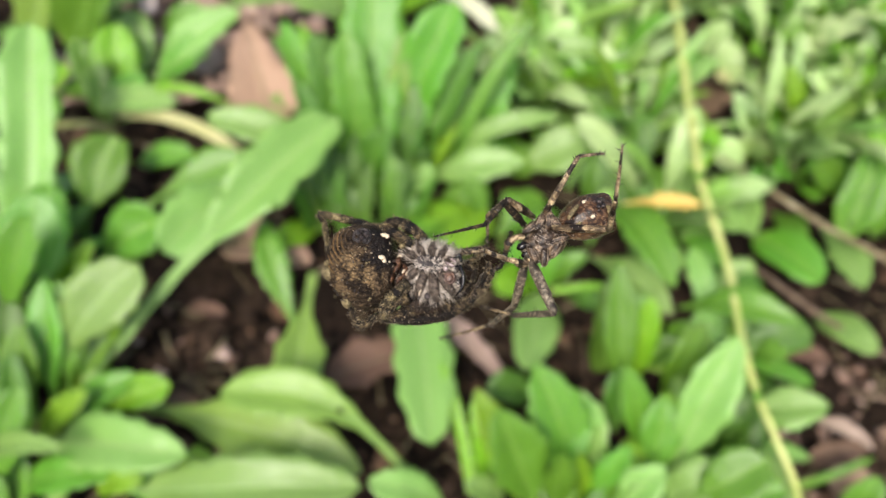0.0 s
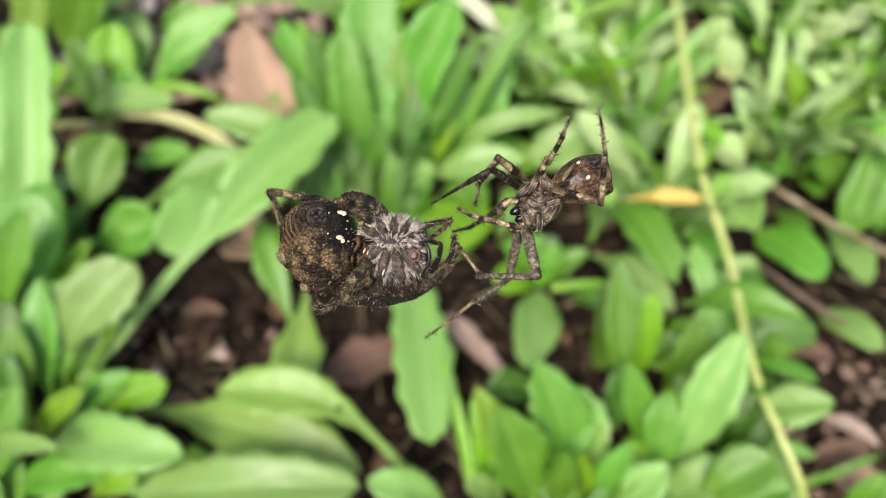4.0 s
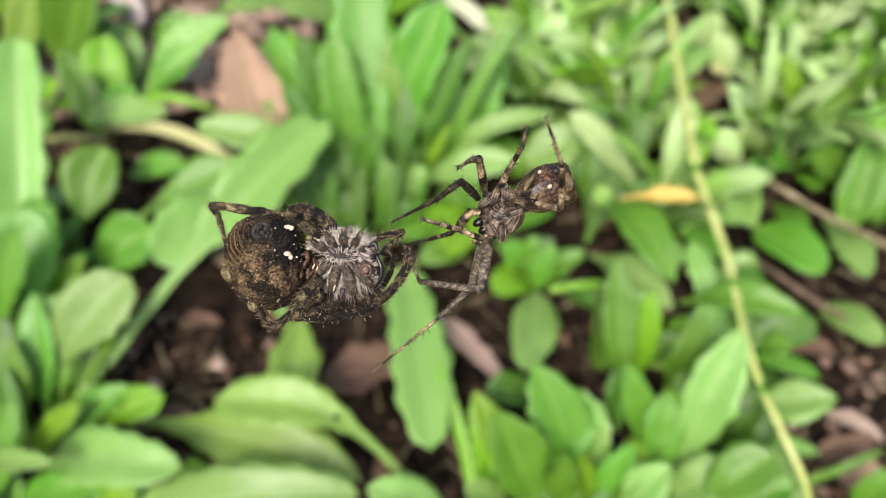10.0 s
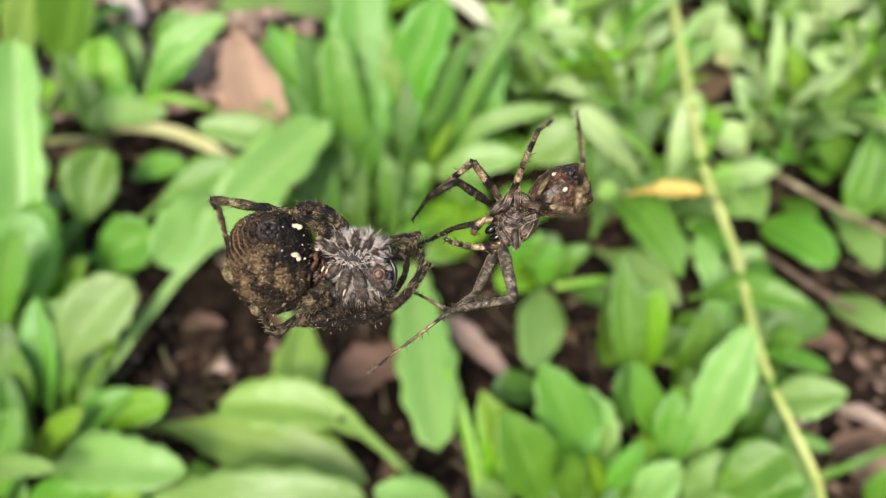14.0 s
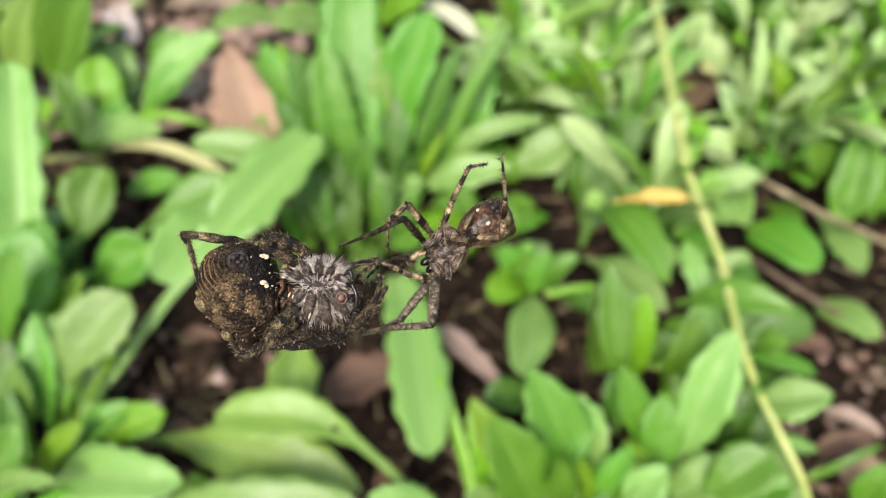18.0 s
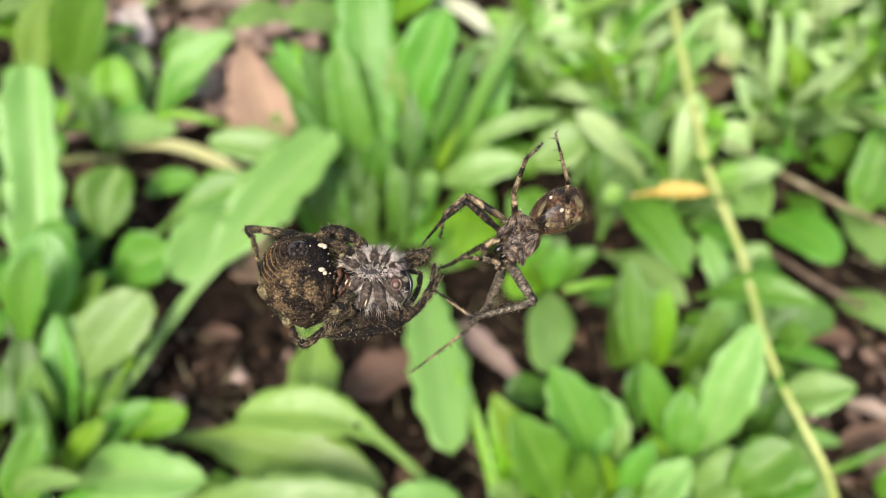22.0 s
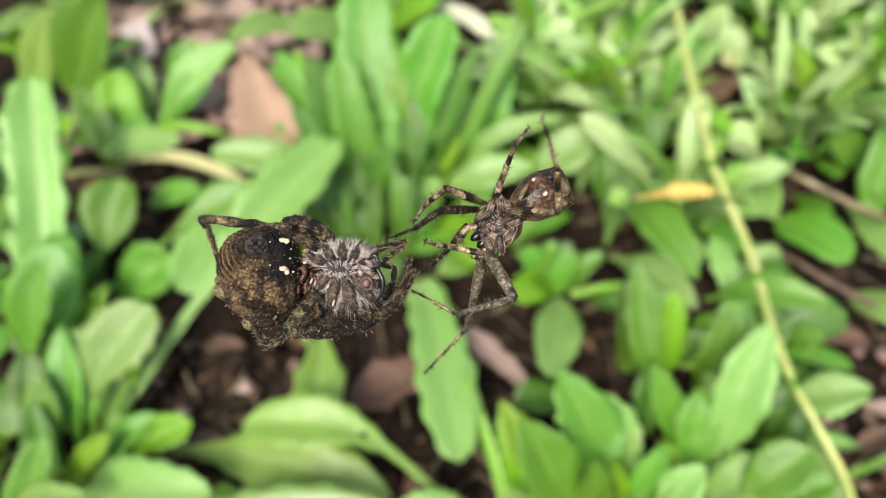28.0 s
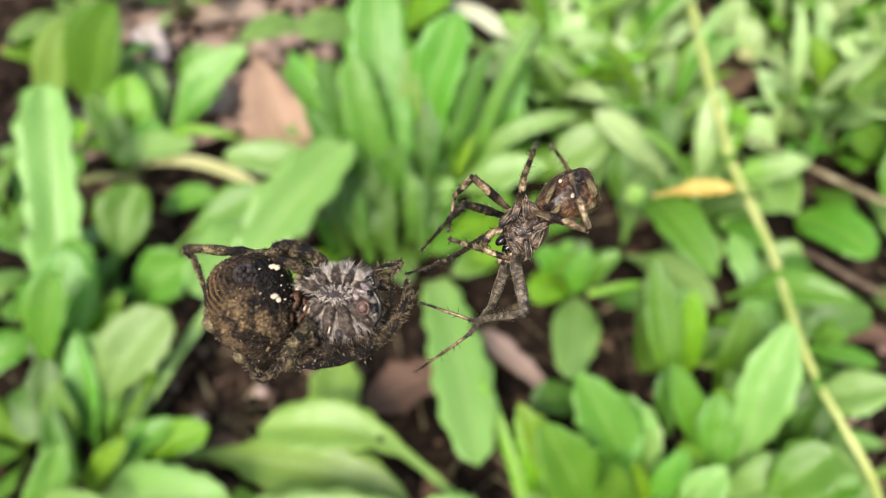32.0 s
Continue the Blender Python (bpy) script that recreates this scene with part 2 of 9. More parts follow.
def belly_material():
    """The large spider's belly: black-brown skin, arcs round the spinnerets, a field of tan flecks, a bare dark plate."""
    m, n, l, bsdf, out = material("abdomen_skin")
    c = n.new("ShaderNodeTexCoord")
    sep = n.new("ShaderNodeSeparateXYZ")
    l.new(c.outputs["Object"], sep.inputs[0])
    wob, fine = noised(n, l, 900, 5, 0.6), noised(n, l, 5200, 4, 0.65)

    def field(cx, cy, rx, ry, soft, ruffle):
        """1 inside an oval of the skin, 0 outside, with a ragged edge."""
        dx = maths(n, l, "DIVIDE", maths(n, l, "SUBTRACT", sep.outputs[0], cx), rx)
        dy = maths(n, l, "DIVIDE", maths(n, l, "SUBTRACT", sep.outputs[1], cy), ry)
        far = maths(n, l, "SQRT", maths(n, l, "ADD", maths(n, l, "MULTIPLY", dx, dx), maths(n, l, "MULTIPLY", dy, dy)))
        far = maths(n, l, "ADD", far, maths(n, l, "MULTIPLY", maths(n, l, "SUBTRACT", wob, 0.5), ruffle))
        return ramp(n, l, far, [(1.0 - soft, (1, 1, 1)), (1.0, (0, 0, 0))])

    base = ramp(n, l, maths(n, l, "ADD", maths(n, l, "MULTIPLY", wob, 0.5), maths(n, l, "MULTIPLY", fine, 0.5)),
                [(0.41, (0.0045, 0.003, 0.0023)), (0.52, (0.028, 0.0185, 0.0115)), (0.63, (0.13, 0.087, 0.048))])
    # tan flecks set close together in rows
    cells = n.new("ShaderNodeTexVoronoi")
    cells.inputs["Scale"].default_value = 3400
    shift = n.new("ShaderNodeVectorMath")
    shift.operation = "MULTIPLY_ADD"
    warp = n.new("ShaderNodeTexNoise")
    warp.inputs["Scale"].default_value, warp.inputs["Detail"].default_value = 2600, 3
    l.new(c.outputs["Object"], warp.inputs["Vector"])
    l.new(warp.outputs["Color"], shift.inputs[0])
    shift.inputs[1].default_value = (0.0004, 0.0004, 0.0004)
    l.new(c.outputs["Object"], shift.inputs[2])
    l.new(shift.outputs[0], cells.inputs["Vector"])
    fleck = ramp(n, l, cells.outputs["Distance"], [(0.34, (1, 1, 1)), (0.66, (0.12, 0.12, 0.12))])
    blotch = ramp(n, l, noised(n, l, 850, 4, 0.6), [(0.45, (0.03, 0.03, 0.03)), (0.57, (1, 1, 1))])
    here = field(-0.0035, -0.0007, 0.0034, 0.0029, 0.5, 1.4)
    tan = mixed(n, l, fine, (0.12, 0.075, 0.033), (0.37, 0.25, 0.125))
    colour = mixed(n, l, maths(n, l, "MULTIPLY", maths(n, l, "MULTIPLY", fleck, blotch), here), base, tan)
    # tan arcs round the spinnerets on the far flank
    far = n.new("ShaderNodeVectorMath")
    far.operation = "DISTANCE"
    l.new(c.outputs["Object"], far.inputs[0])
    far.inputs[1].default_value = (-0.0033, 0.0030, 0.0022)
    arc = maths(n, l, "SINE", maths(n, l, "ADD", maths(n, l, "MULTIPLY", far.outputs["Value"], 6.2832 / 0.00047), maths(n, l, "MULTIPLY", wob, 6.0)))
    arc = ramp(n, l, maths(n, l, "ADD", maths(n, l, "MULTIPLY", arc, 0.5), maths(n, l, "MULTIPLY", fine, 0.6)), [(0.42, (0, 0, 0)), (0.8, (1, 1, 1))])
    flank = field(-0.0072, 0.0018, 0.0026, 0.0036, 0.5, 1.0)
    colour = mixed(n, l, maths(n, l, "MULTIPLY", arc, flank), colour, (0.21, 0.125, 0.05))
    # bare plate with a dull shine
    plate = field(-0.0011, 0.0021, 0.0019, 0.0028, 0.3, 0.7)
    colour = mixed(n, l, maths(n, l, "MULTIPLY", plate, 0.93), colour, (0.010, 0.008, 0.0075))
    l.new(colour, bsdf.inputs["Base Color"])
    l.new(maths(n, l, "SUBTRACT", 0.58, maths(n, l, "MULTIPLY", plate, 0.16)), bsdf.inputs["Roughness"])
    bsdf.inputs["Specular IOR Level"].default_value = 0.11
    high = maths(n, l, "ADD", maths(n, l, "MULTIPLY", fine, 0.7), maths(n, l, "ADD", maths(n, l, "MULTIPLY", fleck, 0.5), maths(n, l, "MULTIPLY", arc, 0.5)))
    bumped(n, l, bsdf, high, 0.9, 0.00022)
    return m


BELLY = belly_material()
PLATE = chitin("abdomen_plate", [(0.42, (0.005, 0.0035, 0.003)), (0.54, (0.032, 0.024, 0.022)), (0.66, (0.15, 0.115, 0.105))], 2200, 0.38, 1.0, 0.0002, spec=0.35)
TUBER = chitin("abdomen_tubercle", [(0.42, (0.05, 0.035, 0.013)), (0.54, (0.16, 0.12, 0.05)), (0.66, (0.32, 0.25, 0.12))], 2600, 0.6, 0.9, 0.0002)
KEEL = chitin("pale_stripe", [(0.42, (0.03, 0.019, 0.012)), (0.62, (0.30, 0.22, 0.145))], 1500, 0.4, 0.5)
IVORY = chitin("ivory_spot", [(0.4, (0.45, 0.34, 0.22)), (0.6, (0.74, 0.62, 0.44))], 3500, 0.5)
CHEST = chitin("carapace_skin", [(0.43, (0.0035, 0.0024, 0.002)), (0.53, (0.017, 0.0105, 0.007)), (0.64, (0.13, 0.085, 0.055))], 2000, 0.42, 0.8, 0.0002, spec=0.12)
RUST = chitin("coxa_rust", [(0.42, (0.012, 0.005, 0.0025)), (0.53, (0.075, 0.028, 0.009)), (0.65, (0.26, 0.12, 0.04))], 2600, 0.42)
GLOSS = chitin("chelicera_black", [(0.4, (0.004, 0.003, 0.003)), (0.7, (0.014, 0.009, 0.007))], 1200, 0.24, 0.2)
COXA = chitin("coxa_skin", [(0.42, (0.008, 0.0055, 0.004)), (0.52, (0.06, 0.044, 0.033)), (0.64, (0.26, 0.20, 0.155))], 2400, 0.45, 0.9, 0.0002, spec=0.2)
MAXILLA = chitin("mouth_plate", [(0.4, (0.09, 0.06, 0.055)), (0.6, (0.42, 0.33, 0.31))], 1500, 0.25, 0.4)
LIP = chitin("lip_red", [(0.4, (0.018, 0.008, 0.005)), (0.52, (0.07, 0.033, 0.02)), (0.62, (0.22, 0.13, 0.09))], 3000, 0.3)
SILVER = chitin("hair_grey", [(0.38, (0.06, 0.046, 0.034)), (0.47, (0.34, 0.28, 0.225)), (0.60, (0.74, 0.66, 0.57))], 1500, 0.42)
TANHAIR = chitin("hair_tan", [(0.38, (0.13, 0.09, 0.045)), (0.62, (0.50, 0.39, 0.23))], 2500, 0.45)
DARKHAIR = chitin("hair_dark", [(0.35, (0.008, 0.005, 0.0035)), (0.65, (0.07, 0.046, 0.026))], 2500, 0.45)
LEGSKIN = chitin("leg_skin", [(0.42, (0.0045, 0.003, 0.0022)), (0.51, (0.028, 0.018, 0.0095)), (0.61, (0.26, 0.185, 0.09))], 2100, 0.5, 1.0, 0.0003, (26.0, (0.0045, 0.003, 0.0022)), 0.2, 520)
LEGTAN = chitin("leg_skin_olive", [(0.42, (0.009, 0.0065, 0.004)), (0.50, (0.075, 0.056, 0.026)), (0.60, (0.37, 0.29, 0.145))], 2300, 0.5, 1.0, 0.0003, (19.0, (0.006, 0.004, 0.003)), 0.2, 620)
LEGBLACK = chitin("leg_skin_black", [(0.44, (0.003, 0.0022, 0.0018)), (0.56, (0.012, 0.008, 0.006)), (0.68, (0.10, 0.07, 0.04))], 2000, 0.5, 1.0, 0.0003, spec=0.15)
LEGPALE = chitin("leg_skin_pale", [(0.40, (0.03, 0.018, 0.01)), (0.48, (0.16, 0.105, 0.055)), (0.61, (0.58, 0.45, 0.26))], 1700, 0.4, 0.7, 0.0002, (10.0, (0.012, 0.007, 0.0045)), 0.25, 620)
LEGGREY = chitin("leg_skin_grey", [(0.41, (0.014, 0.010, 0.007)), (0.51, (0.10, 0.076, 0.05)), (0.62, (0.46, 0.38, 0.27))], 2600, 0.36, 0.7, 0.0002, None, 0.3, 800)
BELLY_PALE = chitin("abdomen_skin_brown", [(0.42, (0.008, 0.004, 0.0025)), (0.50, (0.045, 0.021, 0.010)), (0.57, (0.14, 0.075, 0.036)), (0.68, (0.40, 0.26, 0.14))], 620, 0.36, 0.5, 0.0002, spec=0.3)
CHEST_PALE = chitin("carapace_skin_brown", [(0.42, (0.009, 0.005, 0.003)), (0.52, (0.07, 0.042, 0.025)), (0.64, (0.40, 0.29, 0.19))], 1500, 0.32, 0.7, 0.0002, patch=800, spec=0.35)


# ---- mesh helpers ----
def link(name, mesh, mat, parent=None, label=""):
    mesh.materials.append(mat)
    ob = new(name, mesh)
    if parent:
        ob.parent = parent
    if label:
        ob["label"] = label
    return ob


def part(name, bm, mat, parent, label="", smooth=True):
    mesh = bpy.data.meshes.new(name)
    bm.to_mesh(mesh)
    bm.free()
    if smooth:
        for f in mesh.polygons:
            f.use_smooth = True
    return link(name, mesh, mat, parent, label)


def thing(name, place, label, category, group="", kind=""):
    ob = new(name)
    ob.empty_display_size = 0.01
    ob.matrix_basis = place
    return tagged(ob, label, category, group, kind)


def breadth(shape, v):
    """How broad a leaf is at v of its length, 0 to 1."""
    tip = math.sqrt(max(0.0, 1 - max(0.0, (v - 0.72) / 0.28) ** 2.3))
    if shape == "s":
        k = min(1, max(0, (v - 0.2) / 0.5))
        return (0.13 + 0.87 * k * k * (3 - 2 * k)) * tip
    if shape == "o":
        k = min(1, max(0, (v - 0.04) / 0.46))
        return (0.14 + 0.86 * k ** 0.8 * (2 - k ** 0.8)) * math.sqrt(max(0.0, 1 - max(0.0, (v - 0.55) / 0.45) ** 2.0))
    if shape == "l":
        k = min(1, max(0, (v - 0.05) / 0.57))
        e = max(0.0, (v - 0.62) / 0.38)
        return (0.16 + 0.84 * k * k * (3 - 2 * k)) * max(0.0, 1 - e ** 1.9) ** 0.75
    if shape == "q":
        k = min(1, max(0, (v - 0.42) / 0.3))
        return (0.155 + 0.05 * v + 0.795 * k * k * (3 - 2 * k)) * tip
    if shape == "v":
        k = min(1, max(0, (v - 0.22) / 0.48))
        return (0.16 + 0.84 * k * k * (3 - 2 * k)) * math.sqrt(max(0.0, 1 - max(0.0, (v - 0.66) / 0.34) ** 2.1))
    if shape == "u":
        k = min(1, max(0, v / 0.35))
        return (0.45 + 0.55 * k * (2 - k)) * math.sqrt(max(0.0, 1 - max(0.0, (v - 0.72) / 0.28) ** 2.6))
    if shape == "e":
        return min(1.0, v / 0.22) ** 0.5 * (1 - v) ** 0.75 * 1.2 * (1 + 0.05 * math.sin(v * 21))
    if shape == "r":
        return math.sin(math.pi * min(1, 0.03 + 0.95 * v ** 0.8)) ** 0.8 * (1 + 0.14 * math.sin(v * 9) + 0.08 * math.sin(v * 23))
    return (0.8 + 0.4 * v * (1 - v)) * min(1, (1 - v) * 5 + 0.12)


def leaf_mesh(shape, base, tip, width, arch, roll, rng, rows=27, half=3, sway=None):
    """A leaf from base to tip with thickness, a keel along the midrib, a waved and toothed margin."""
    b, t = Vector(base), Vector(tip)
    axis = t - b
    length = axis.length
    axis.normalize()
    side = axis.cross(Vector((0, 0, 1)))
    side = side.normalized() if side.length > 1e-4 else Vector((1, 0, 0))
    up = side.cross(axis)
    c, s = math.cos(radians(roll)), math.sin(radians(roll))
    across, normal = side * c + up * s, up * c - side * s
    wave, phase = rng.uniform(0.02, 0.06), rng.uniform(0, 6)
    cup, bow = rng.uniform(0.05, 0.16), rng.uniform(-0.03, 0.03)
    bow = bow if sway is None else sway
    thick = min(0.0004, width * 0.03)
    fold = 0.08 + 0.05 * phase if shape != "b" else 0.1
    lobe = [(rng.uniform(0.03, 0.10), rng.uniform(5, 11), rng.uniform(0, 6)) for _ in range(2)]
    teeth, turns = rng.uniform(0.05, 0.12), rng.uniform(34, 52)
    puck, pf1, pf2 = rng.uniform(0.02, 0.06), rng.uniform(9, 17), rng.uniform(0, 6)
    cols = 2 * half + 1
    verts, faces, uvs = [], [], []
    for level in (0.5, -0.5):
        for i in range(rows):
            v = i / (rows - 1)
            w = breadth(shape, v) * width / 2
            mid = b + axis * (length * v) + up * (arch * length * (math.sin(math.pi * v ** 1.15))) + across * (bow * length * math.sin(math.pi * v))
            for j in range(cols):
                u = (j - half) / half
                la, lf, lp = lobe[0 if u < 0 else 1]
                edge = 1 + (la * math.sin(v * lf + lp) + (teeth * math.sin(v * turns + phase) if abs(u) > 0.9 else 0) if shape != "b" else 0)
                lift = (cup * abs(u) ** 1.4 + fold * abs(u)) * w + wave * w * abs(u) * math.sin(v * 11 + phase + (2 if u > 0 else 0)) - (0.07 * w if j == half else 0) + puck * w * math.sin(v * pf1 + pf2) * math.cos(u * 2.6 + pf2)
                verts.append(mid + across * (w * u * edge) + normal * (lift + level * thick * (1.6 if j == half else 1 - 0.7 * abs(u))))
                uvs.append((0.5 + u / 2, v))
    n = rows * cols
    for i in range(rows - 1):
        for j in range(cols - 1):
            a = i * cols + j
            faces.append((a, a + 1, a + cols + 1, a + cols))
            faces.append((n + a + cols, n + a + cols + 1, n + a + 1, n + a))
    ring = [*range(cols), *[i * cols + cols - 1 for i in range(1, rows)], *range(n - 2, n - cols - 1, -1), *[i * cols for i in range(rows - 2, 0, -1)]]
    for a, d in zip(ring, ring[1:] + ring[:1]):
        faces.append((d, a, n + a, n + d))
    mesh = bpy.data.meshes.new("leaf")
    mesh.from_pydata(verts, [], faces)
    layer = mesh.uv_layers.new(name="UVMap")
    for loop in mesh.loops:
        layer.data[loop.index].uv = uvs[loop.vertex_index]
    mesh.polygons.foreach_set("use_smooth", [True] * len(mesh.polygons))
    mesh.validate()
    mesh.update()
    return mesh


LEAF_RNG = random.Random(5)


def leaf(plant, shape, tone, base, tip, width, arch, roll, sway=None):
    o = plant.matrix_basis.translation
    mesh = leaf_mesh(shape, Vector(base) - o, Vector(tip) - o, width, arch, roll, LEAF_RNG, sway=sway)
    ob = link("leaf", mesh, LEAF[tone], plant)
    if shape != "b" and width > 0.01:
        bm = bmesh.new()
        line = [mesh.vertices[k * 7 + 3].co for k in range(0, 25, 3)]
        tube(bm, line, [width * 0.024 * (1 - 0.8 * k / 8) for k in range(9)], 6, 0.0, None, 2)
        part("midrib", bm, MIDRIB[tone in "gdy"], ob, "paler raised midrib")
    return ob


def tube(bm, points, radii, sides=10, lumps=0.0, rng=None, steps=4):
    """A round limb through the points, smooth between them, closed at both ends; its length runs along the second UV."""
    pts = [Vector(p) for p in points]
    line, rad = [], []
    for i in range(len(pts) - 1):
        p0, p1, p2, p3 = pts[max(0, i - 1)], pts[i], pts[i + 1], pts[min(len(pts) - 1, i + 2)]
        for k in range(steps):
            f = k / steps
            line.append(0.5 * (2 * p1 + (p2 - p0) * f + (2 * p0 - 5 * p1 + 4 * p2 - p3) * f * f + (3 * p1 - p0 - 3 * p2 + p3) * f ** 3))
            rad.append(radii[i] + (radii[i + 1] - radii[i]) * f)
    line.append(pts[-1])
    rad.append(radii[-1])
    uv = bm.loops.layers.uv.verify()
    rings, along = [], {}
    side = None
    for i, p in enumerate(line):
        d = (line[min(i + 1, len(line) - 1)] - line[max(i - 1, 0)]).normalized()
        side = d.orthogonal() if side is None else side - d * side.dot(d)
        side.normalize()
        other = d.cross(side)
        ring = []
        for k in range(sides):
            a = 2 * math.pi * k / sides
            r = rad[i] * (1 + (lumps * (rng.random() - 0.5) if rng else 0))
            vert = bm.verts.new(p + (side * math.cos(a) + other * math.sin(a)) * r)
            along[vert] = (k / sides, i / (len(line) - 1))
            ring.append(vert)
        rings.append(ring)
    made = []
    for a, b in zip(rings, rings[1:]):
        for k in range(sides):
            made.append(bm.faces.new((a[k], a[(k + 1) % sides], b[(k + 1) % sides], b[k])))
    made.append(bm.faces.new(rings[0][::-1]))
    made.append(bm.faces.new(rings[-1]))
    for f in made:
        for loop in f.loops:
            loop[uv].uv = along[loop.vert]
    return line, rad


def hair(bm, root, way, length, radius, bend=(0, 0, 0)):
    """A bristle: a thin three-sided spike that bends."""
    way = Vector(way).normalized()
    a = way.orthogonal().normalized()
    b = way.cross(a)
    root = Vector(root)
    mid = root + way * (length * 0.55)
    end = root + way * length + Vector(bend) * length
    low = [bm.verts.new(root + (a * math.cos(k) + b * math.sin(k)) * radius) for k in (0, 2.1, 4.2)]
    top = [bm.verts.new(mid + (a * math.cos(k) + b * math.sin(k)) * radius * 0.7) for k in (0, 2.1, 4.2)]
    point = bm.verts.new(end)
    for k in range(3):
        bm.faces.new((low[k], low[(k + 1) % 3], top[(k + 1) % 3], top[k]))
        bm.faces.new((top[k], top[(k + 1) % 3], point))


def bristles(bm, line, rad, count, length, thick, rng, lean=0.5):
    """Bristles all round a limb, leaning to its end."""
    for _ in range(count):
        f = rng.uniform(0.03, 0.99) * (len(line) - 1)
        i = min(int(f), len(line) - 2)
        p = line[i].lerp(line[i + 1], f - i)
        d = (line[i + 1] - line[i]).normalized()
        a = rng.uniform(0, 2 * math.pi)
        s = d.orthogonal().normalized()
        out = s * math.cos(a) + d.cross(s) * math.sin(a)
        hair(bm, p + out * rad[i] * 0.85, out + d * rng.uniform(0, 2 * lean), length * rng.uniform(0.5, 1.3), thick, d * 0.15)


def furred(name, source, count, length, thick, rng, mat, parent, label, comb=(0.0, 0.0, 0.0), near=None):
    """Hairs that stand on the faces of another part, combed one way."""
    bm = bmesh.new()
    polys = [f for f in source.data.polygons if near is None or near(f.center)]
    for _ in range(count):
        f = rng.choice(polys)
        way = Vector(f.normal) * rng.uniform(0.35, 1.0) + Vector(comb) + Vector((rng.gauss(0, 0.3), rng.gauss(0, 0.3), rng.gauss(0, 0.3)))
        hair(bm, Vector(f.center) - Vector(f.normal) * thick, way, length * rng.uniform(0.5, 1.4), thick, Vector(comb) * 0.3)
    return part(name, bm, mat, parent, label)


def blob(bm, centre, size, turn=(0, 0, 0), fine=4, rough=0.0, scale=3.0, shape=None):
    """A rounded body of the given half sizes; shape moves a point of the unit ball."""
    made = bmesh.ops.create_icosphere(bm, subdivisions=fine, radius=1.0)["verts"]
    m = Matrix.Translation(centre) @ Euler([radians(a) for a in turn]).to_matrix().to_4x4() @ Matrix.Diagonal((*size, 1))
    for v in made:
        p = v.co.copy()
        if shape:
            p = shape(p)
        if rough:
            p *= 1 + rough * noise.fractal(v.co * scale, 1.0, 2.0, 4)
        v.co = m @ p
    return made


# ---- ground: one sheet of dark soil out to the horizon ----
def ground():
    def spread(lo, hi):
        line = [lo + i * 0.009 for i in range(int((hi - lo) / 0.009) + 1)]
        step, a, b = 0.02, line[0], line[-1]
        while step < 90:
            a, b = a - step, b + step
            line = [a] + line + [b]
            step *= 1.6
        return line
    xs, ys = spread(-0.45, 0.45), spread(0.0, 0.85)
    verts = []
    for y in ys:
        for x in xs:
            p = Vector((x, y, 0))
            z = 0.0
            if abs(x) < 0.8 and -0.4 < y < 1.3:
                z = 0.006 * noise.noise(p * 14) + 0.003 * noise.fractal(p * 60, 0.8, 2.1, 4) - 0.003
            verts.append((x, y, z))
    w = len(xs)
    faces = [(j * w + i, j * w + i + 1, (j + 1) * w + i + 1, (j + 1) * w + i) for j in range(len(ys) - 1) for i in range(w - 1)]
    mesh = bpy.data.meshes.new("ground")
    mesh.from_pydata(verts, [], faces)
    mesh.polygons.foreach_set("use_smooth", [True] * len(faces))
    tagged(link("ground", mesh, SOIL), "dark brown crumbly garden soil under the weeds", "soil", kind="structure")


ground()


def crumbs(name, count, area, low, high, mat, label, category, seed, flat=0.7):
    """Loose bits strewn on the soil, as one piece of stuff."""
    rng = random.Random(seed)
    bm = bmesh.new()
    for _ in range(count):
        x, y = rng.uniform(area[0], area[1]), rng.uniform(area[2], area[3])
        r = low * (high / low) ** (rng.random() ** 2)
        made = bmesh.ops.create_icosphere(bm, subdivisions=1, radius=1.0)["verts"]
        m = Matrix.Translation((x, y, r * 0.25)) @ Euler((rng.uniform(-0.5, 0.5), rng.uniform(-0.5, 0.5), rng.uniform(0, 6))).to_matrix().to_4x4() @ Matrix.Diagonal((r * rng.uniform(0.8, 1.7), r, r * flat, 1))
        for v in made:
            v.co = m @ (v.co * rng.uniform(0.7, 1.2))
    tagged(part(name, bm, mat, None), label, category, kind="stuff")


crumbs("soil_clods", 2400, (-0.3, 0.32, 0.08, 0.5), 0.0012, 0.005, CLOD, "loose crumbs and clods of dark brown soil", "soil", 1)
crumbs("litter_chips", 700, (-0.3, 0.32, 0.08, 0.5), 0.0015, 0.006, CHIP, "scattered chips of brown bark and dry leaf litter on the soil", "leaf litter", 2, 0.25)

def straw(count, area, seed):
    """Bits of dry stalk and root strewn on the soil, as one piece of stuff."""
    rng = random.Random(seed)
    bm = bmesh.new()
    for _ in range(count):
        x, y, a = rng.uniform(area[0], area[1]), rng.uniform(area[2], area[3]), rng.uniform(0, 6.3)
        long = rng.uniform(0.006, 0.026)
        hair(bm, (x, y, rng.uniform(0.001, 0.004)), (math.cos(a), math.sin(a), rng.uniform(-0.06, 0.16)), long, rng.uniform(0.0003, 0.0009), (rng.gauss(0, 0.15), rng.gauss(0, 0.15), -0.05))
    tagged(part("dry_straw", bm, STRAW, None), "thin bits of dry stalk and root strewn on the soil", "leaf litter", kind="stuff")


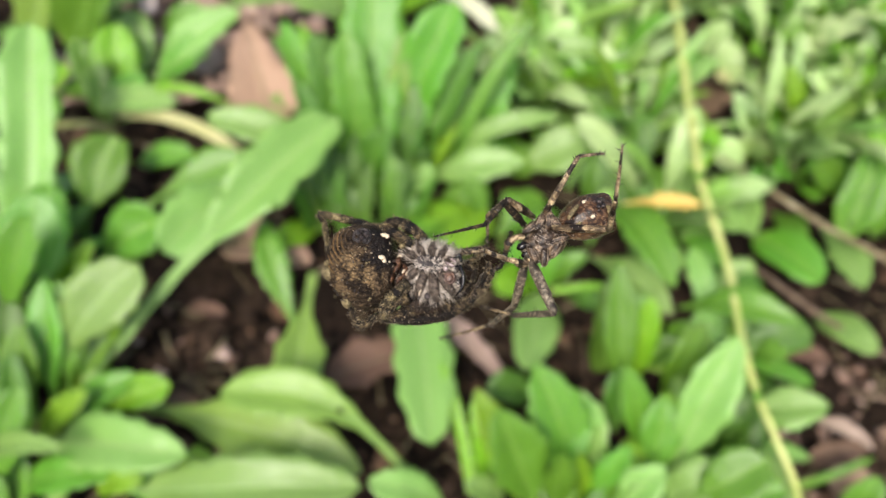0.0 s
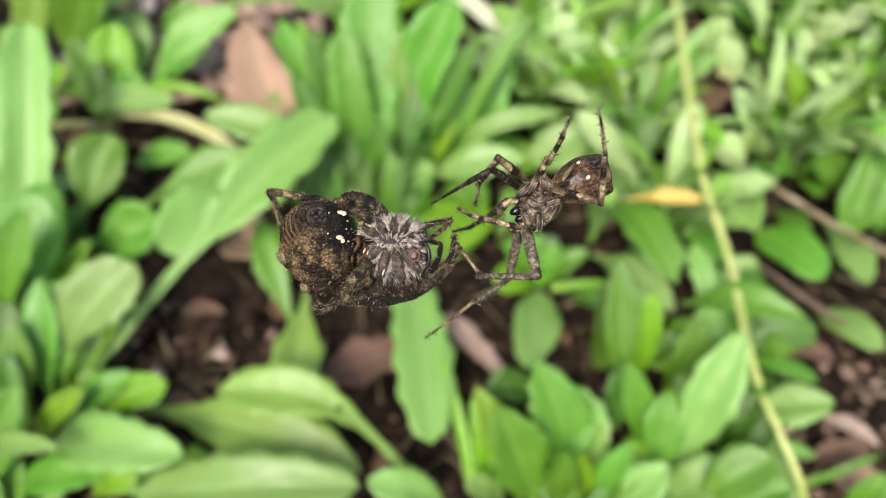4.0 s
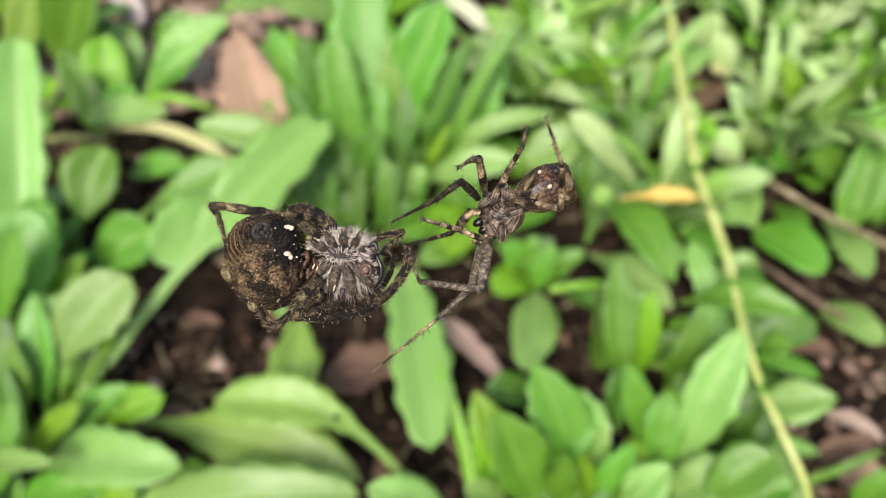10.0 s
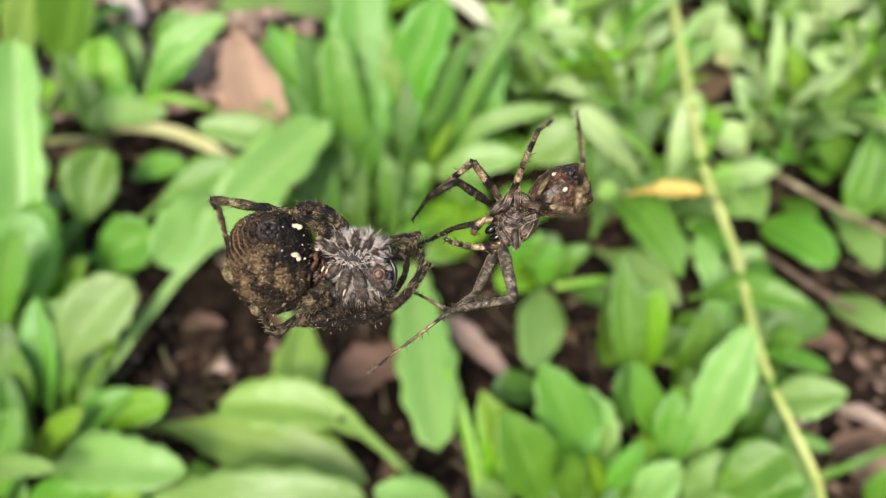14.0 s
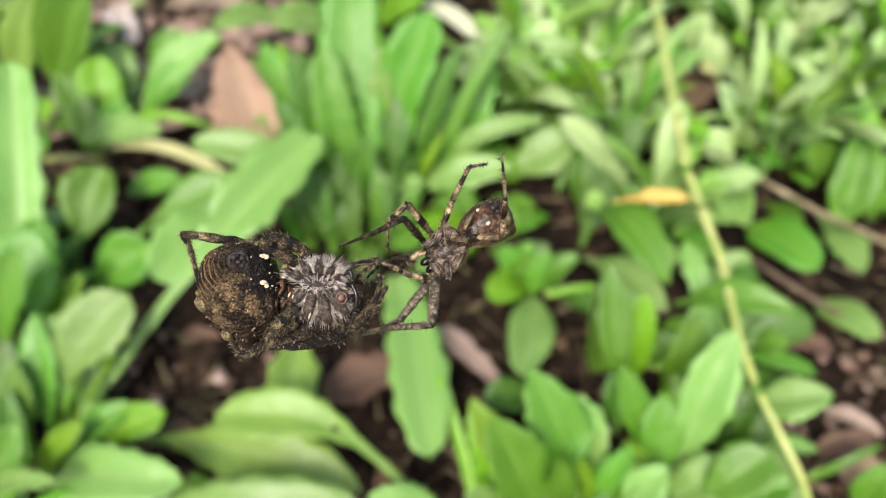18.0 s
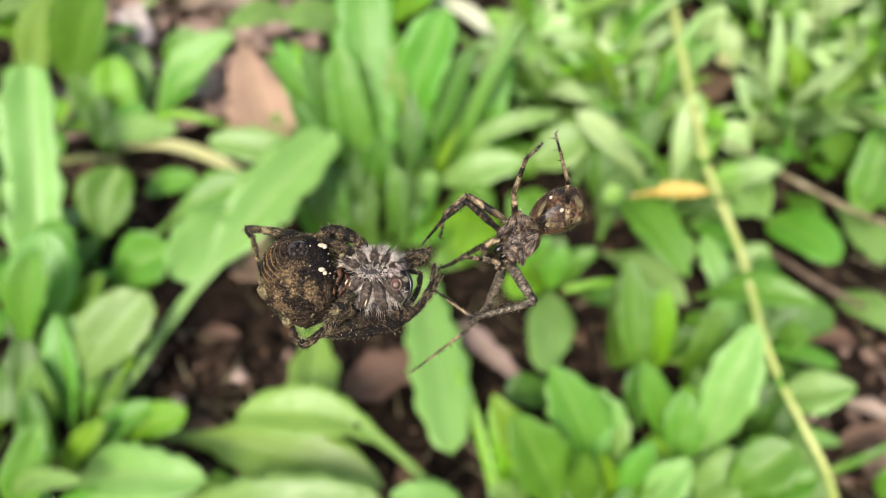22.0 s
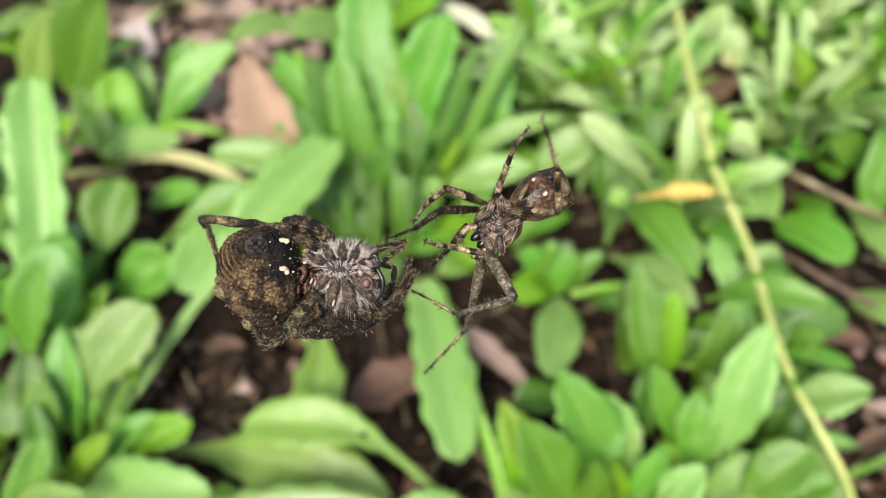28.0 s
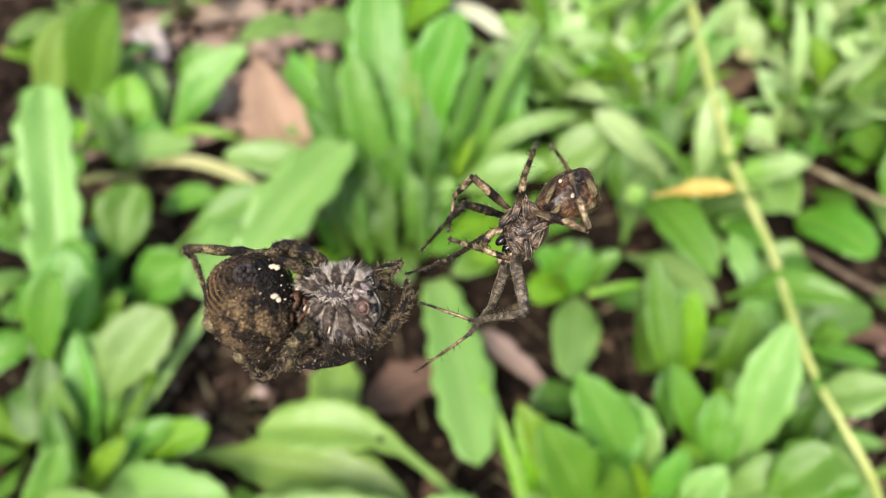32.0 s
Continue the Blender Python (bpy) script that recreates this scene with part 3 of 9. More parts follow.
LITTER_PALE = rough_material("pale_litter_pink", [(0.38, (0.16, 0.095, 0.07)), (0.52, (0.38, 0.26, 0.205)), (0.66, (0.62, 0.49, 0.41))], 160, 0.8)
LITTER = rough_material("pale_litter", [(0.38, (0.07, 0.04, 0.028)), (0.52, (0.22, 0.14, 0.105)), (0.66, (0.50, 0.38, 0.31))], 160, 0.8)
crumbs("pale_litter", 800, (-0.20, -0.05, 0.32, 0.52), 0.0025, 0.009, LITTER_PALE, "pinkish-beige scraps of dry leaf strewn over the soil", "leaf litter", 12, 0.22)
crumbs("pale_litter", 120, (0.13, 0.24, 0.125, 0.18), 0.001, 0.0036, LITTER, "pinkish-beige scraps of dry leaf strewn over the soil", "leaf litter", 13, 0.25)
crumbs("pale_litter", 26, (-0.12, 0.06, 0.14, 0.23), 0.001, 0.0028, LITTER, "small pinkish-beige crumbs strewn over the dark soil", "leaf litter", 14, 0.35)

straw(520, (-0.22, 0.26, 0.1, 0.45), 3)

# ---- the weeds ----
plants = {}


def plant(key, x, y, label, group="leafy weeds"):
    plants[key] = thing("weed_plant", Matrix.Translation((x, y, 0)), label, "plant", group)


plant('A', -0.1353, 0.1822, "broad-leaved green weed with long spoon-shaped leaves")
plant('B', -0.1515, 0.3199, "green weed with oval leaves and a yellowed stalk")
plant('C', -0.0618, 0.2878, "low green weed with pale oval leaves on long stalks")
plant('D', -0.0210, 0.2709, "upright bright green weed with long strap-shaped leaves")
plant('E', 0.0386, 0.3040, "pale green weed with arching narrow leaves")
plant('F', 0.0427, 0.2112, "small bright green weed with a rosette of short leaves")
plant('G', -0.0334, 0.2179, "pale green weed with a long tongue-shaped toothed leaf")
plant('H', 0.0780, 0.2337, "green weed with pointed leaves and one yellow leaf")
plant('I', 0.1443, 0.2273, "green weed with pointed oval leaves beside a grass stalk")
plant('J', -0.1155, 0.1404, "low weed with broad pale green leaves close to the soil")
plant('K', 0.0134, 0.1253, "weed with a broad light green leaf with a hole")
plant('L', 0.0492, 0.1250, "bright green weed with upright pointed leaves")
plant('M', 0.0987, 0.1403, "green weed with long pale lance-shaped leaves")
plant('N', 0.1669, 0.3057, "small-leaved pale green weed among other weeds")

leaf(plants['A'], 'u', 'p', (-0.1593, 0.2258, 0.0100), (-0.1547, 0.3002, 0.0620), 0.0208, 0.03, -17)
leaf(plants['A'], 's', 'g', (-0.1395, 0.1817, 0.0080), (-0.1373, 0.2264, 0.0480), 0.0219, 0.05, -17)
leaf(plants['A'], 's', 'g', (-0.1505, 0.1857, 0.0150), (-0.1325, 0.2098, 0.0560), 0.0147, 0.06, -30)
leaf(plants['A'], 's', 'p', (-0.1322, 0.1693, 0.0080), (-0.0984, 0.2003, 0.0400), 0.0222, 0.08, -24)
leaf(plants['A'], 's', 'g', (-0.1382, 0.2018, 0.0100), (-0.1475, 0.2446, 0.0300), 0.0156, 0.05, -12)
leaf(plants['A'], 'o', 'y', (-0.1373, 0.1996, 0.0140), (-0.1218, 0.2163, 0.0300), 0.0090, 0.05, -25)
leaf(plants['A'], 's', 'g', (-0.1263, 0.1658, 0.0080), (-0.1213, 0.1856, 0.0260), 0.0111, 0.05, -19)
leaf(plants['A'], 's', 'd', (-0.1426, 0.1637, 0.0100), (-0.1445, 0.1913, 0.0300), 0.0121, 0.05, -16)
leaf(plants['A'], 's', 'g', (-0.1233, 0.1665, 0.0060), (-0.1098, 0.1940, 0.0220), 0.0099, 0.05, -19)
leaf(plants['A'], 'q', 'p', (-0.1197, 0.1672, 0.0120), (-0.0330, 0.2665, 0.0440), 0.0246, 0.05, -20)
leaf(plants['A'], 's', 'g', (-0.1395, 0.2343, 0.0060), (-0.1262, 0.2701, 0.0300), 0.0227, 0.05, -20)
leaf(plants['A'], 's', 'g', (-0.1325, 0.2190, 0.0060), (-0.1001, 0.2304, 0.0260), 0.0225, 0.06, -27)
leaf(plants['A'], 's', 'd', (-0.1335, 0.1669, 0.0060), (-0.1486, 0.2052, 0.0340), 0.0123, 0.05, -10)
leaf(plants['A'], 'u', 'g', (-0.1294, 0.1668, 0.0060), (-0.1285, 0.1973, 0.0340), 0.0097, 0.05, -16)
leaf(plants['A'], 's', 'y', (-0.1309, 0.1647, 0.0060), (-0.1354, 0.1797, 0.0260), 0.0104, 0.05, -12)
leaf(plants['A'], 's', 'd', (-0.1228, 0.1643, 0.0060), (-0.1124, 0.1828, 0.0220), 0.0116, 0.05, -21)
leaf(plants['A'], 'o', 'd', (-0.1370, 0.1507, 0.0060), (-0.1387, 0.1717, 0.0300), 0.0100, 0.05, -17)
leaf(plants['B'], 'o', 'g', (-0.1718, 0.3439, 0.0080), (-0.1346, 0.3498, 0.0620), 0.0302, 0.05, -47)
leaf(plants['B'], 'o', 'l', (-0.1931, 0.3473, 0.0060), (-0.1651, 0.3607, 0.0500), 0.0189, 0.05, -42)
leaf(plants['B'], 'b', 'y', (-0.2010, 0.3556, 0.0400), (-0.1851, 0.3611, 0.0100), 0.0062, 0.15, -34)
leaf(plants['B'], 'o', 'y', (-0.1403, 0.3095, 0.0080), (-0.1387, 0.3349, 0.0340), 0.0200, 0.05, -14)
leaf(plants['B'], 'o', 'p', (-0.1380, 0.3245, 0.0060), (-0.1362, 0.3520, 0.0280), 0.0198, 0.05, -14)
leaf(plants['B'], 'l', 'p', (-0.1304, 0.3234, 0.0060), (-0.0836, 0.3449, 0.0340), 0.0177, 0.08, -30)
leaf(plants['B'], 'l', 'g', (-0.1297, 0.3221, 0.0050), (-0.0960, 0.3361, 0.0260), 0.0141, 0.06, -31)
leaf(plants['B'], 'o', 'g', (-0.1428, 0.3090, 0.0060), (-0.1553, 0.3243, 0.0340), 0.0164, 0.05, 3)
leaf(plants['B'], 'o', 'p', (-0.1509, 0.3036, 0.0120), (-0.1068, 0.2945, 0.0240), 0.0132, 0.06, -27)
leaf(plants['B'], 'b', 'y', (-0.1391, 0.3041, 0.0060), (-0.0840, 0.2940, 0.0240), 0.0048, 0.20, -28)
leaf(plants['B'], 'b', 'c', (-0.1421, 0.3035, 0.0080), (-0.0735, 0.2670, 0.0200), 0.0062, 0.08, -19)
leaf(plants['B'], 'b', 'o', (-0.1661, 0.2943, 0.0100), (-0.1361, 0.2933, 0.0080), 0.0035, 0.06, -23)
leaf(plants['B'], 'o', 'g', (-0.1254, 0.2744, 0.0060), (-0.0984, 0.2726, 0.0160), 0.0114, 0.05, -27)
leaf(plants['B'], 'o', 'g', (-0.1425, 0.2999, 0.0050), (-0.1486, 0.3188, 0.0260), 0.0146, 0.10, -6)
leaf(plants['B'], 'o', 'g', (-0.1390, 0.3015, 0.0050), (-0.1251, 0.3124, 0.0240), 0.0143, 0.10, -31)
leaf(plants['B'], 'o', 'y', (-0.1989, 0.3732, 0.0060), (-0.1930, 0.3636, 0.0400), 0.0105, 0.10, -1)
leaf(plants['B'], 'o', 'g', (-0.1249, 0.3490, 0.0050), (-0.1076, 0.3606, 0.0260), 0.0140, 0.10, -31)
leaf(plants['C'], 's', 'g', (-0.1176, 0.2471, 0.0080), (-0.0720, 0.2622, 0.0240), 0.0161, 0.06, -25)
leaf(plants['C'], 's', 'p', (-0.0608, 0.2648, 0.0060), (-0.0996, 0.2174, 0.0220), 0.0243, 0.08, 22)
leaf(plants['C'], 'o', 'p', (-0.0400, 0.2750, 0.0080), (-0.0919, 0.2843, 0.0260), 0.0164, 0.10, 21)
leaf(plants['C'], 'l', 'g', (-0.0389, 0.2734, 0.0060), (-0.0604, 0.3250, 0.0440), 0.0134, 0.05, 4)
leaf(plants['C'], 'l', 'p', (-0.0519, 0.3785, 0.0100), (-0.0913, 0.3554, 0.0300), 0.0131, 0.10, 33)
leaf(plants['D'], 'u', 'g', (-0.0262, 0.2592, 0.0050), (-0.0178, 0.3294, 0.0740), 0.0264, 0.04, -5)
leaf(plants['D'], 'l', 'd', (-0.0308, 0.2674, 0.0050), (-0.0439, 0.2982, 0.0600), 0.0145, 0.05, 5)
leaf(plants['D'], 'l', 'p', (-0.0159, 0.2731, 0.0050), (-0.0064, 0.3011, 0.0580), 0.0091, 0.05, -9)
leaf(plants['D'], 'u', 'g', (-0.0113, 0.2729, 0.0050), (0.0154, 0.3065, 0.0680), 0.0211, 0.05, -15)
leaf(plants['D'], 'l', 'p', (-0.0108, 0.2729, 0.0050), (0.0250, 0.2998, 0.0520), 0.0129, 0.08, -19)
leaf(plants['D'], 'b', 'g', (0.0111, 0.2653, 0.0050), (0.0470, 0.2997, 0.0660), 0.0072, 0.05, -15)
leaf(plants['D'], 'l', 'd', (-0.0360, 0.2597, 0.0050), (-0.0521, 0.2884, 0.0460), 0.0102, 0.05, 6)
leaf(plants['D'], 'l', 'd', (-0.0207, 0.2581, 0.0060), (-0.0136, 0.2663, 0.0400), 0.0156, 0.10, -20)
leaf(plants['D'], 'o', 'p', (-0.0282, 0.3663, 0.0080), (-0.0614, 0.3528, 0.0340), 0.0182, 0.10, 35)
leaf(plants['D'], 'l', 'd', (-0.0353, 0.2430, 0.0050), (-0.0487, 0.2602, 0.0240), 0.0136, 0.10, 8)
leaf(plants['D'], 'l', 'g', (-0.0103, 0.2388, 0.0050), (-0.0118, 0.2557, 0.0340), 0.0089, 0.10, 0)
leaf(plants['D'], 'l', 'd', (-0.0460, 0.2617, 0.0050), (-0.0244, 0.2591, 0.0220), 0.0130, 0.20, -29)
leaf(plants['D'], 'l', 'd', (-0.0258, 0.2374, 0.0040), (-0.0334, 0.2506, 0.0220), 0.0134, 0.20, 7)
leaf(plants['D'], 'l', 'd', (-0.0021, 0.2363, 0.0040), (-0.0107, 0.2513, 0.0160), 0.0120, 0.20, 9)
leaf(plants['D'], 'o', 'y', (-0.0106, 0.3763, 0.0100), (0.0153, 0.3567, 0.0400), 0.0194, 0.10, -45)
leaf(plants['D'], 'u', 'g', (-0.0237, 0.2606, 0.0050), (-0.0300, 0.2957, 0.0620), 0.0162, 0.05, 1)
leaf(plants['D'], 'u', 'd', (-0.0139, 0.2633, 0.0050), (0.0016, 0.2888, 0.0400), 0.0146, 0.05, -13)
leaf(plants['D'], 'l', 'g', (-0.0412, 0.2647, 0.0050), (-0.0501, 0.2784, 0.0300), 0.0097, 0.10, 7)
leaf(plants['E'], 'b', 'w', (0.0129, 0.3674, 0.0260), (0.0370, 0.3346, 0.0300), 0.0088, 0.10, -24)
leaf(plants['E'], 'l', 'p', (0.0829, 0.3003, 0.0060), (0.0562, 0.3262, 0.0360), 0.0253, 0.10, 23)
leaf(plants['E'], 'b', 'p', (0.0076, 0.2718, 0.0060), (0.0599, 0.2755, 0.0340), 0.0096, 0.18, -24)
leaf(plants['E'], 'l', 'p', (0.0425, 0.2678, 0.0060), (0.0741, 0.2753, 0.0240), 0.0224, 0.08, -20)
leaf(plants['E'], 'l', 'p', (-0.0027, 0.2628, 0.0050), (0.0445, 0.2578, 0.0260), 0.0153, 0.10, -24)
leaf(plants['E'], 'l', 'd', (0.0367, 0.3366, 0.0050), (0.0552, 0.2946, 0.0220), 0.0137, 0.10, -24)
leaf(plants['E'], 'l', 'g', (0.0230, 0.2961, 0.0040), (0.0425, 0.3105, 0.0280), 0.0135, 0.10, -18)
leaf(plants['E'], 'l', 'g', (0.0655, 0.2603, 0.0040), (0.0821, 0.2912, 0.0240), 0.0126, 0.10, -4)
leaf(plants['E'], 'u', 'p', (0.0139, 0.2725, 0.0040), (0.0244, 0.2919, 0.0360), 0.0124, 0.05, -9)
leaf(plants['E'], 'u', 'g', (0.0291, 0.2718, 0.0040), (0.0391, 0.3009, 0.0460), 0.0112, 0.05, -4)
leaf(plants['E'], 'l', 'p', (0.0603, 0.3204, 0.0040), (0.0796, 0.3292, 0.0300), 0.0189, 0.10, -20)
leaf(plants['E'], 'l', 'p', (0.0770, 0.3612, 0.0040), (0.0930, 0.3620, 0.0300), 0.0211, 0.10, -30)
leaf(plants['E'], 'l', 'g', (0.0536, 0.3625, 0.0040), (0.0676, 0.3623, 0.0340), 0.0134, 0.10, -36)
leaf(plants['F'], 'o', 'y', (0.0265, 0.2476, 0.0100), (0.0126, 0.2186, 0.0160), 0.0174, 0.05, 9)
leaf(plants['F'], 'o', 'g', (0.0439, 0.2139, 0.0060), (0.0649, 0.2158, 0.0180), 0.0077, 0.10, -17)
leaf(plants['F'], 'o', 'y', (0.0433, 0.2150, 0.0060), (0.0284, 0.2014, 0.0160), 0.0142, 0.10, 15)
leaf(plants['F'], 'o', 'g', (0.0429, 0.2156, 0.0060), (0.0346, 0.2220, 0.0200), 0.0102, 0.10, 20)
leaf(plants['F'], 'o', 'g', (0.0434, 0.2161, 0.0060), (0.0470, 0.2241, 0.0200), 0.0080, 0.10, -3)
leaf(plants['F'], 'o', 'd', (0.0440, 0.2155, 0.0060), (0.0539, 0.2238, 0.0180), 0.0090, 0.10, -10)
leaf(plants['F'], 'o', 'g', (0.0451, 0.2140, 0.0050), (0.0587, 0.2091, 0.0160), 0.0083, 0.10, -22)
leaf(plants['F'], 'o', 'p', (0.0465, 0.2055, 0.0080), (0.0359, 0.1661, 0.0220), 0.0160, 0.05, -1)
leaf(plants['F'], 'b', 'y', (0.0512, 0.2049, 0.0100), (0.0741, 0.2052, 0.0120), 0.0034, 0.05, -16)
leaf(plants['F'], 'o', 'd', (0.0400, 0.1636, 0.0080), (0.0228, 0.1630, 0.0140), 0.0120, 0.10, 13)
leaf(plants['G'], 'u', 'p', (-0.0064, 0.2199, 0.0080), (0.0030, 0.1401, 0.0220), 0.0188, 0.04, -1)
leaf(plants['G'], 'o', 'y', (-0.0444, 0.2383, 0.0060), (-0.0581, 0.2246, 0.0160), 0.0105, 0.05, 23)
leaf(plants['G'], 'l', 'g', (-0.0484, 0.1920, 0.0050), (-0.0628, 0.2315, 0.0220), 0.0133, 0.06, -1)
leaf(plants['G'], 'v', 'l', (-0.0408, 0.2071, 0.0220), (-0.0444, 0.1534, 0.0200), 0.0175, 0.02, 9, 0.0)
leaf(plants['H'], 'l', 'z', (0.0780, 0.2294, 0.0340), (0.1039, 0.2208, 0.0440), 0.0059, 0.06, -22)
leaf(plants['H'], 'o', 'l', (0.0675, 0.2283, 0.0360), (0.0739, 0.2276, 0.0400), 0.0071, 0.05, -22)
leaf(plants['H'], 'l', 'g', (0.0760, 0.2497, 0.0080), (0.0925, 0.1940, 0.0300), 0.0171, 0.18, -20)
leaf(plants['H'], 'l', 'p', (0.0703, 0.2230, 0.0060), (0.0917, 0.1863, 0.0240), 0.0136, 0.14, -20)
leaf(plants['H'], 'l', 'g', (0.0729, 0.1570, 0.0050), (0.0690, 0.1968, 0.0440), 0.0125, 0.04, 10)
leaf(plants['H'], 'o', 'y', (0.0795, 0.1697, 0.0050), (0.0818, 0.1886, 0.0340), 0.0096, 0.05, 9)
leaf(plants['H'], 'l', 'd', (0.0703, 0.2292, 0.0050), (0.0840, 0.2504, 0.0260), 0.0136, 0.10, -3)
leaf(plants['H'], 'l', 'd', (0.0727, 0.2437, 0.0050), (0.0738, 0.2627, 0.0300), 0.0129, 0.10, 6)
leaf(plants['H'], 'l', 'd', (0.0880, 0.2615, 0.0050), (0.1003, 0.2848, 0.0260), 0.0121, 0.10, -2)
leaf(plants['H'], 'u', 'd', (0.0779, 0.2597, 0.0040), (0.0805, 0.2831, 0.0320), 0.0095, 0.05, 5)
leaf(plants['H'], 'u', 'd', (0.0853, 0.2593, 0.0040), (0.0903, 0.2880, 0.0300), 0.0081, 0.05, 5)
leaf(plants['H'], 'u', 'd', (0.0927, 0.2589, 0.0040), (0.1012, 0.2794, 0.0280), 0.0086, 0.05, 1)
leaf(plants['H'], 'u', 'g', (0.0833, 0.2691, 0.0040), (0.0730, 0.2916, 0.0340), 0.0088, 0.05, 17)
leaf(plants['I'], 'l', 'g', (0.0945, 0.1892, 0.0240), (0.1235, 0.1699, 0.0480), 0.0118, 0.17, -21)
leaf(plants['I'], 'l', 'p', (0.1147, 0.1807, 0.0120), (0.0956, 0.1819, 0.0300), 0.0116, 0.10, 28)
leaf(plants['I'], 'l', 'p', (0.1298, 0.2641, 0.0080), (0.1346, 0.2249, 0.0180), 0.0164, 0.08, -21)
leaf(plants['I'], 'l', 'p', (0.1233, 0.2743, 0.0080), (0.1069, 0.2400, 0.0200), 0.0118, 0.08, -4)
leaf(plants['I'], 'o', 'g', (0.1403, 0.2318, 0.0080), (0.1540, 0.2016, 0.0200), 0.0177, 0.08, -25)
leaf(plants['I'], 'l', 'g', (0.1265, 0.2260, 0.0050), (0.1056, 0.2275, 0.0140), 0.0111, 0.10, 24)
leaf(plants['I'], 'o', 'p', (0.1179, 0.2036, 0.0100), (0.1298, 0.2114, 0.0200), 0.0108, 0.10, -5)
leaf(plants['I'], 'l', 'p', (0.1705, 0.2344, 0.0080), (0.1680, 0.1972, 0.0220), 0.0131, 0.08, -24)
leaf(plants['I'], 'o', 'p', (0.1548, 0.1942, 0.0080), (0.1647, 0.1714, 0.0200), 0.0116, 0.10, -25)
leaf(plants['I'], 'l', 'g', (0.1534, 0.2459, 0.0050), (0.1547, 0.2204, 0.0160), 0.0115, 0.10, -25)
leaf(plants['I'], 'o', 'g', (0.1759, 0.2278, 0.0080), (0.1866, 0.2549, 0.0340), 0.0175, 0.06, 10)
leaf(plants['I'], 'l', 'g', (0.1898, 0.2300, 0.0080), (0.1910, 0.2442, 0.0340), 0.0162, 0.06, 18)
leaf(plants['I'], 'l', 'g', (0.1848, 0.2528, 0.0060), (0.1646, 0.2556, 0.0260), 0.0151, 0.10, 41)
leaf(plants['J'], 'o', 'g', (-0.1404, 0.1340, 0.0120), (-0.1276, 0.1576, 0.0360), 0.0132, 0.08, -24)
leaf(plants['J'], 'o', 'p', (-0.1419, 0.1409, 0.0200), (-0.1074, 0.1358, 0.0400), 0.0071, 0.10, -13)
leaf(plants['J'], 'o', 'y', (-0.1311, 0.1488, 0.0100), (-0.1096, 0.1581, 0.0300), 0.0089, 0.08, -26)
leaf(plants['J'], 's', 'y', (-0.1167, 0.1561, 0.0120), (-0.0849, 0.1621, 0.0240), 0.0122, 0.06, -17)
leaf(plants['J'], 'o', 'p', (-0.1238, 0.1475, 0.0140), (-0.0712, 0.1340, 0.0360), 0.0181, 0.10, -9)
leaf(plants['J'], 'o', 'g', (-0.1332, 0.1338, 0.0080), (-0.0969, 0.1316, 0.0260), 0.0116, 0.10, -12)
leaf(plants['J'], 'o', 'y', (-0.1030, 0.1286, 0.0200), (-0.0853, 0.1283, 0.0300), 0.0085, 0.10, -12)
leaf(plants['J'], 'l', 'l', (-0.0954, 0.1591, 0.0100), (-0.0193, 0.1317, 0.0220), 0.0230, 0.06, -8, -0.02)
leaf(plants['J'], 'o', 'p', (-0.0898, 0.1275, 0.0220), (-0.0183, 0.1237, 0.0360), 0.0177, 0.12, -8)
leaf(plants['J'], 'o', 'g', (-0.0795, 0.1274, 0.0100), (-0.0995, 0.1361, 0.0240), 0.0097, 0.10, 3)
holed = leaf(plants['K'], 'v', 'l', (-0.0055, 0.1325, 0.0200), (-0.0645, 0.1544, 0.0360), 0.0180, 0.14, 4, 0.11)
leaf(plants['K'], 'b', 'l', (0.0026, 0.1224, 0.0080), (-0.0062, 0.1335, 0.0205), 0.0046, 0.02, 0)
leaf(plants['K'], 'o', 'p', (0.0066, 0.1235, 0.0140), (-0.0169, 0.1269, 0.0300), 0.0116, 0.10, 9)
leaf(plants['K'], 'b', 'y', (0.0167, 0.1290, 0.0060), (0.0065, 0.1699, 0.0240), 0.0046, 0.05, 4)
leaf(plants['K'], 'o', 'p', (0.0255, 0.1236, 0.0140), (0.0126, 0.1256, 0.0300), 0.0092, 0.10, 13)
leaf(plants['L'], 'l', 'y', (0.0318, 0.1257, 0.0080), (0.0174, 0.1541, 0.0360), 0.0120, 0.05, 8)
leaf(plants['L'], 'l', 'g', (0.0369, 0.1219, 0.0080), (0.0225, 0.1442, 0.0440), 0.0191, 0.05, 11)
leaf(plants['L'], 'l', 'g', (0.0539, 0.1273, 0.0050), (0.0365, 0.1611, 0.0400), 0.0185, 0.06, 11)
leaf(plants['L'], 'o', 'p', (0.0592, 0.1337, 0.0080), (0.0520, 0.1554, 0.0300), 0.0115, 0.05, 11)
leaf(plants['L'], 'b', 'y', (0.0549, 0.1247, 0.0080), (0.0491, 0.1347, 0.0300), 0.0047, 0.05, 16)
leaf(plants['L'], 'l', 'g', (0.0535, 0.1242, 0.0100), (0.0661, 0.1358, 0.0320), 0.0086, 0.06, -1)
leaf(plants['L'], 'l', 'p', (0.0598, 0.1198, 0.0160), (0.0748, 0.1285, 0.0340), 0.0120, 0.06, -3)
leaf(plants['L'], 'l', 'g', (0.0437, 0.1229, 0.0060), (0.0420, 0.1318, 0.0400), 0.0104, 0.05, 14)
leaf(plants['M'], 'l', 'p', (0.0833, 0.1307, 0.0080), (0.1002, 0.1640, 0.0520), 0.0165, 0.08, 6)
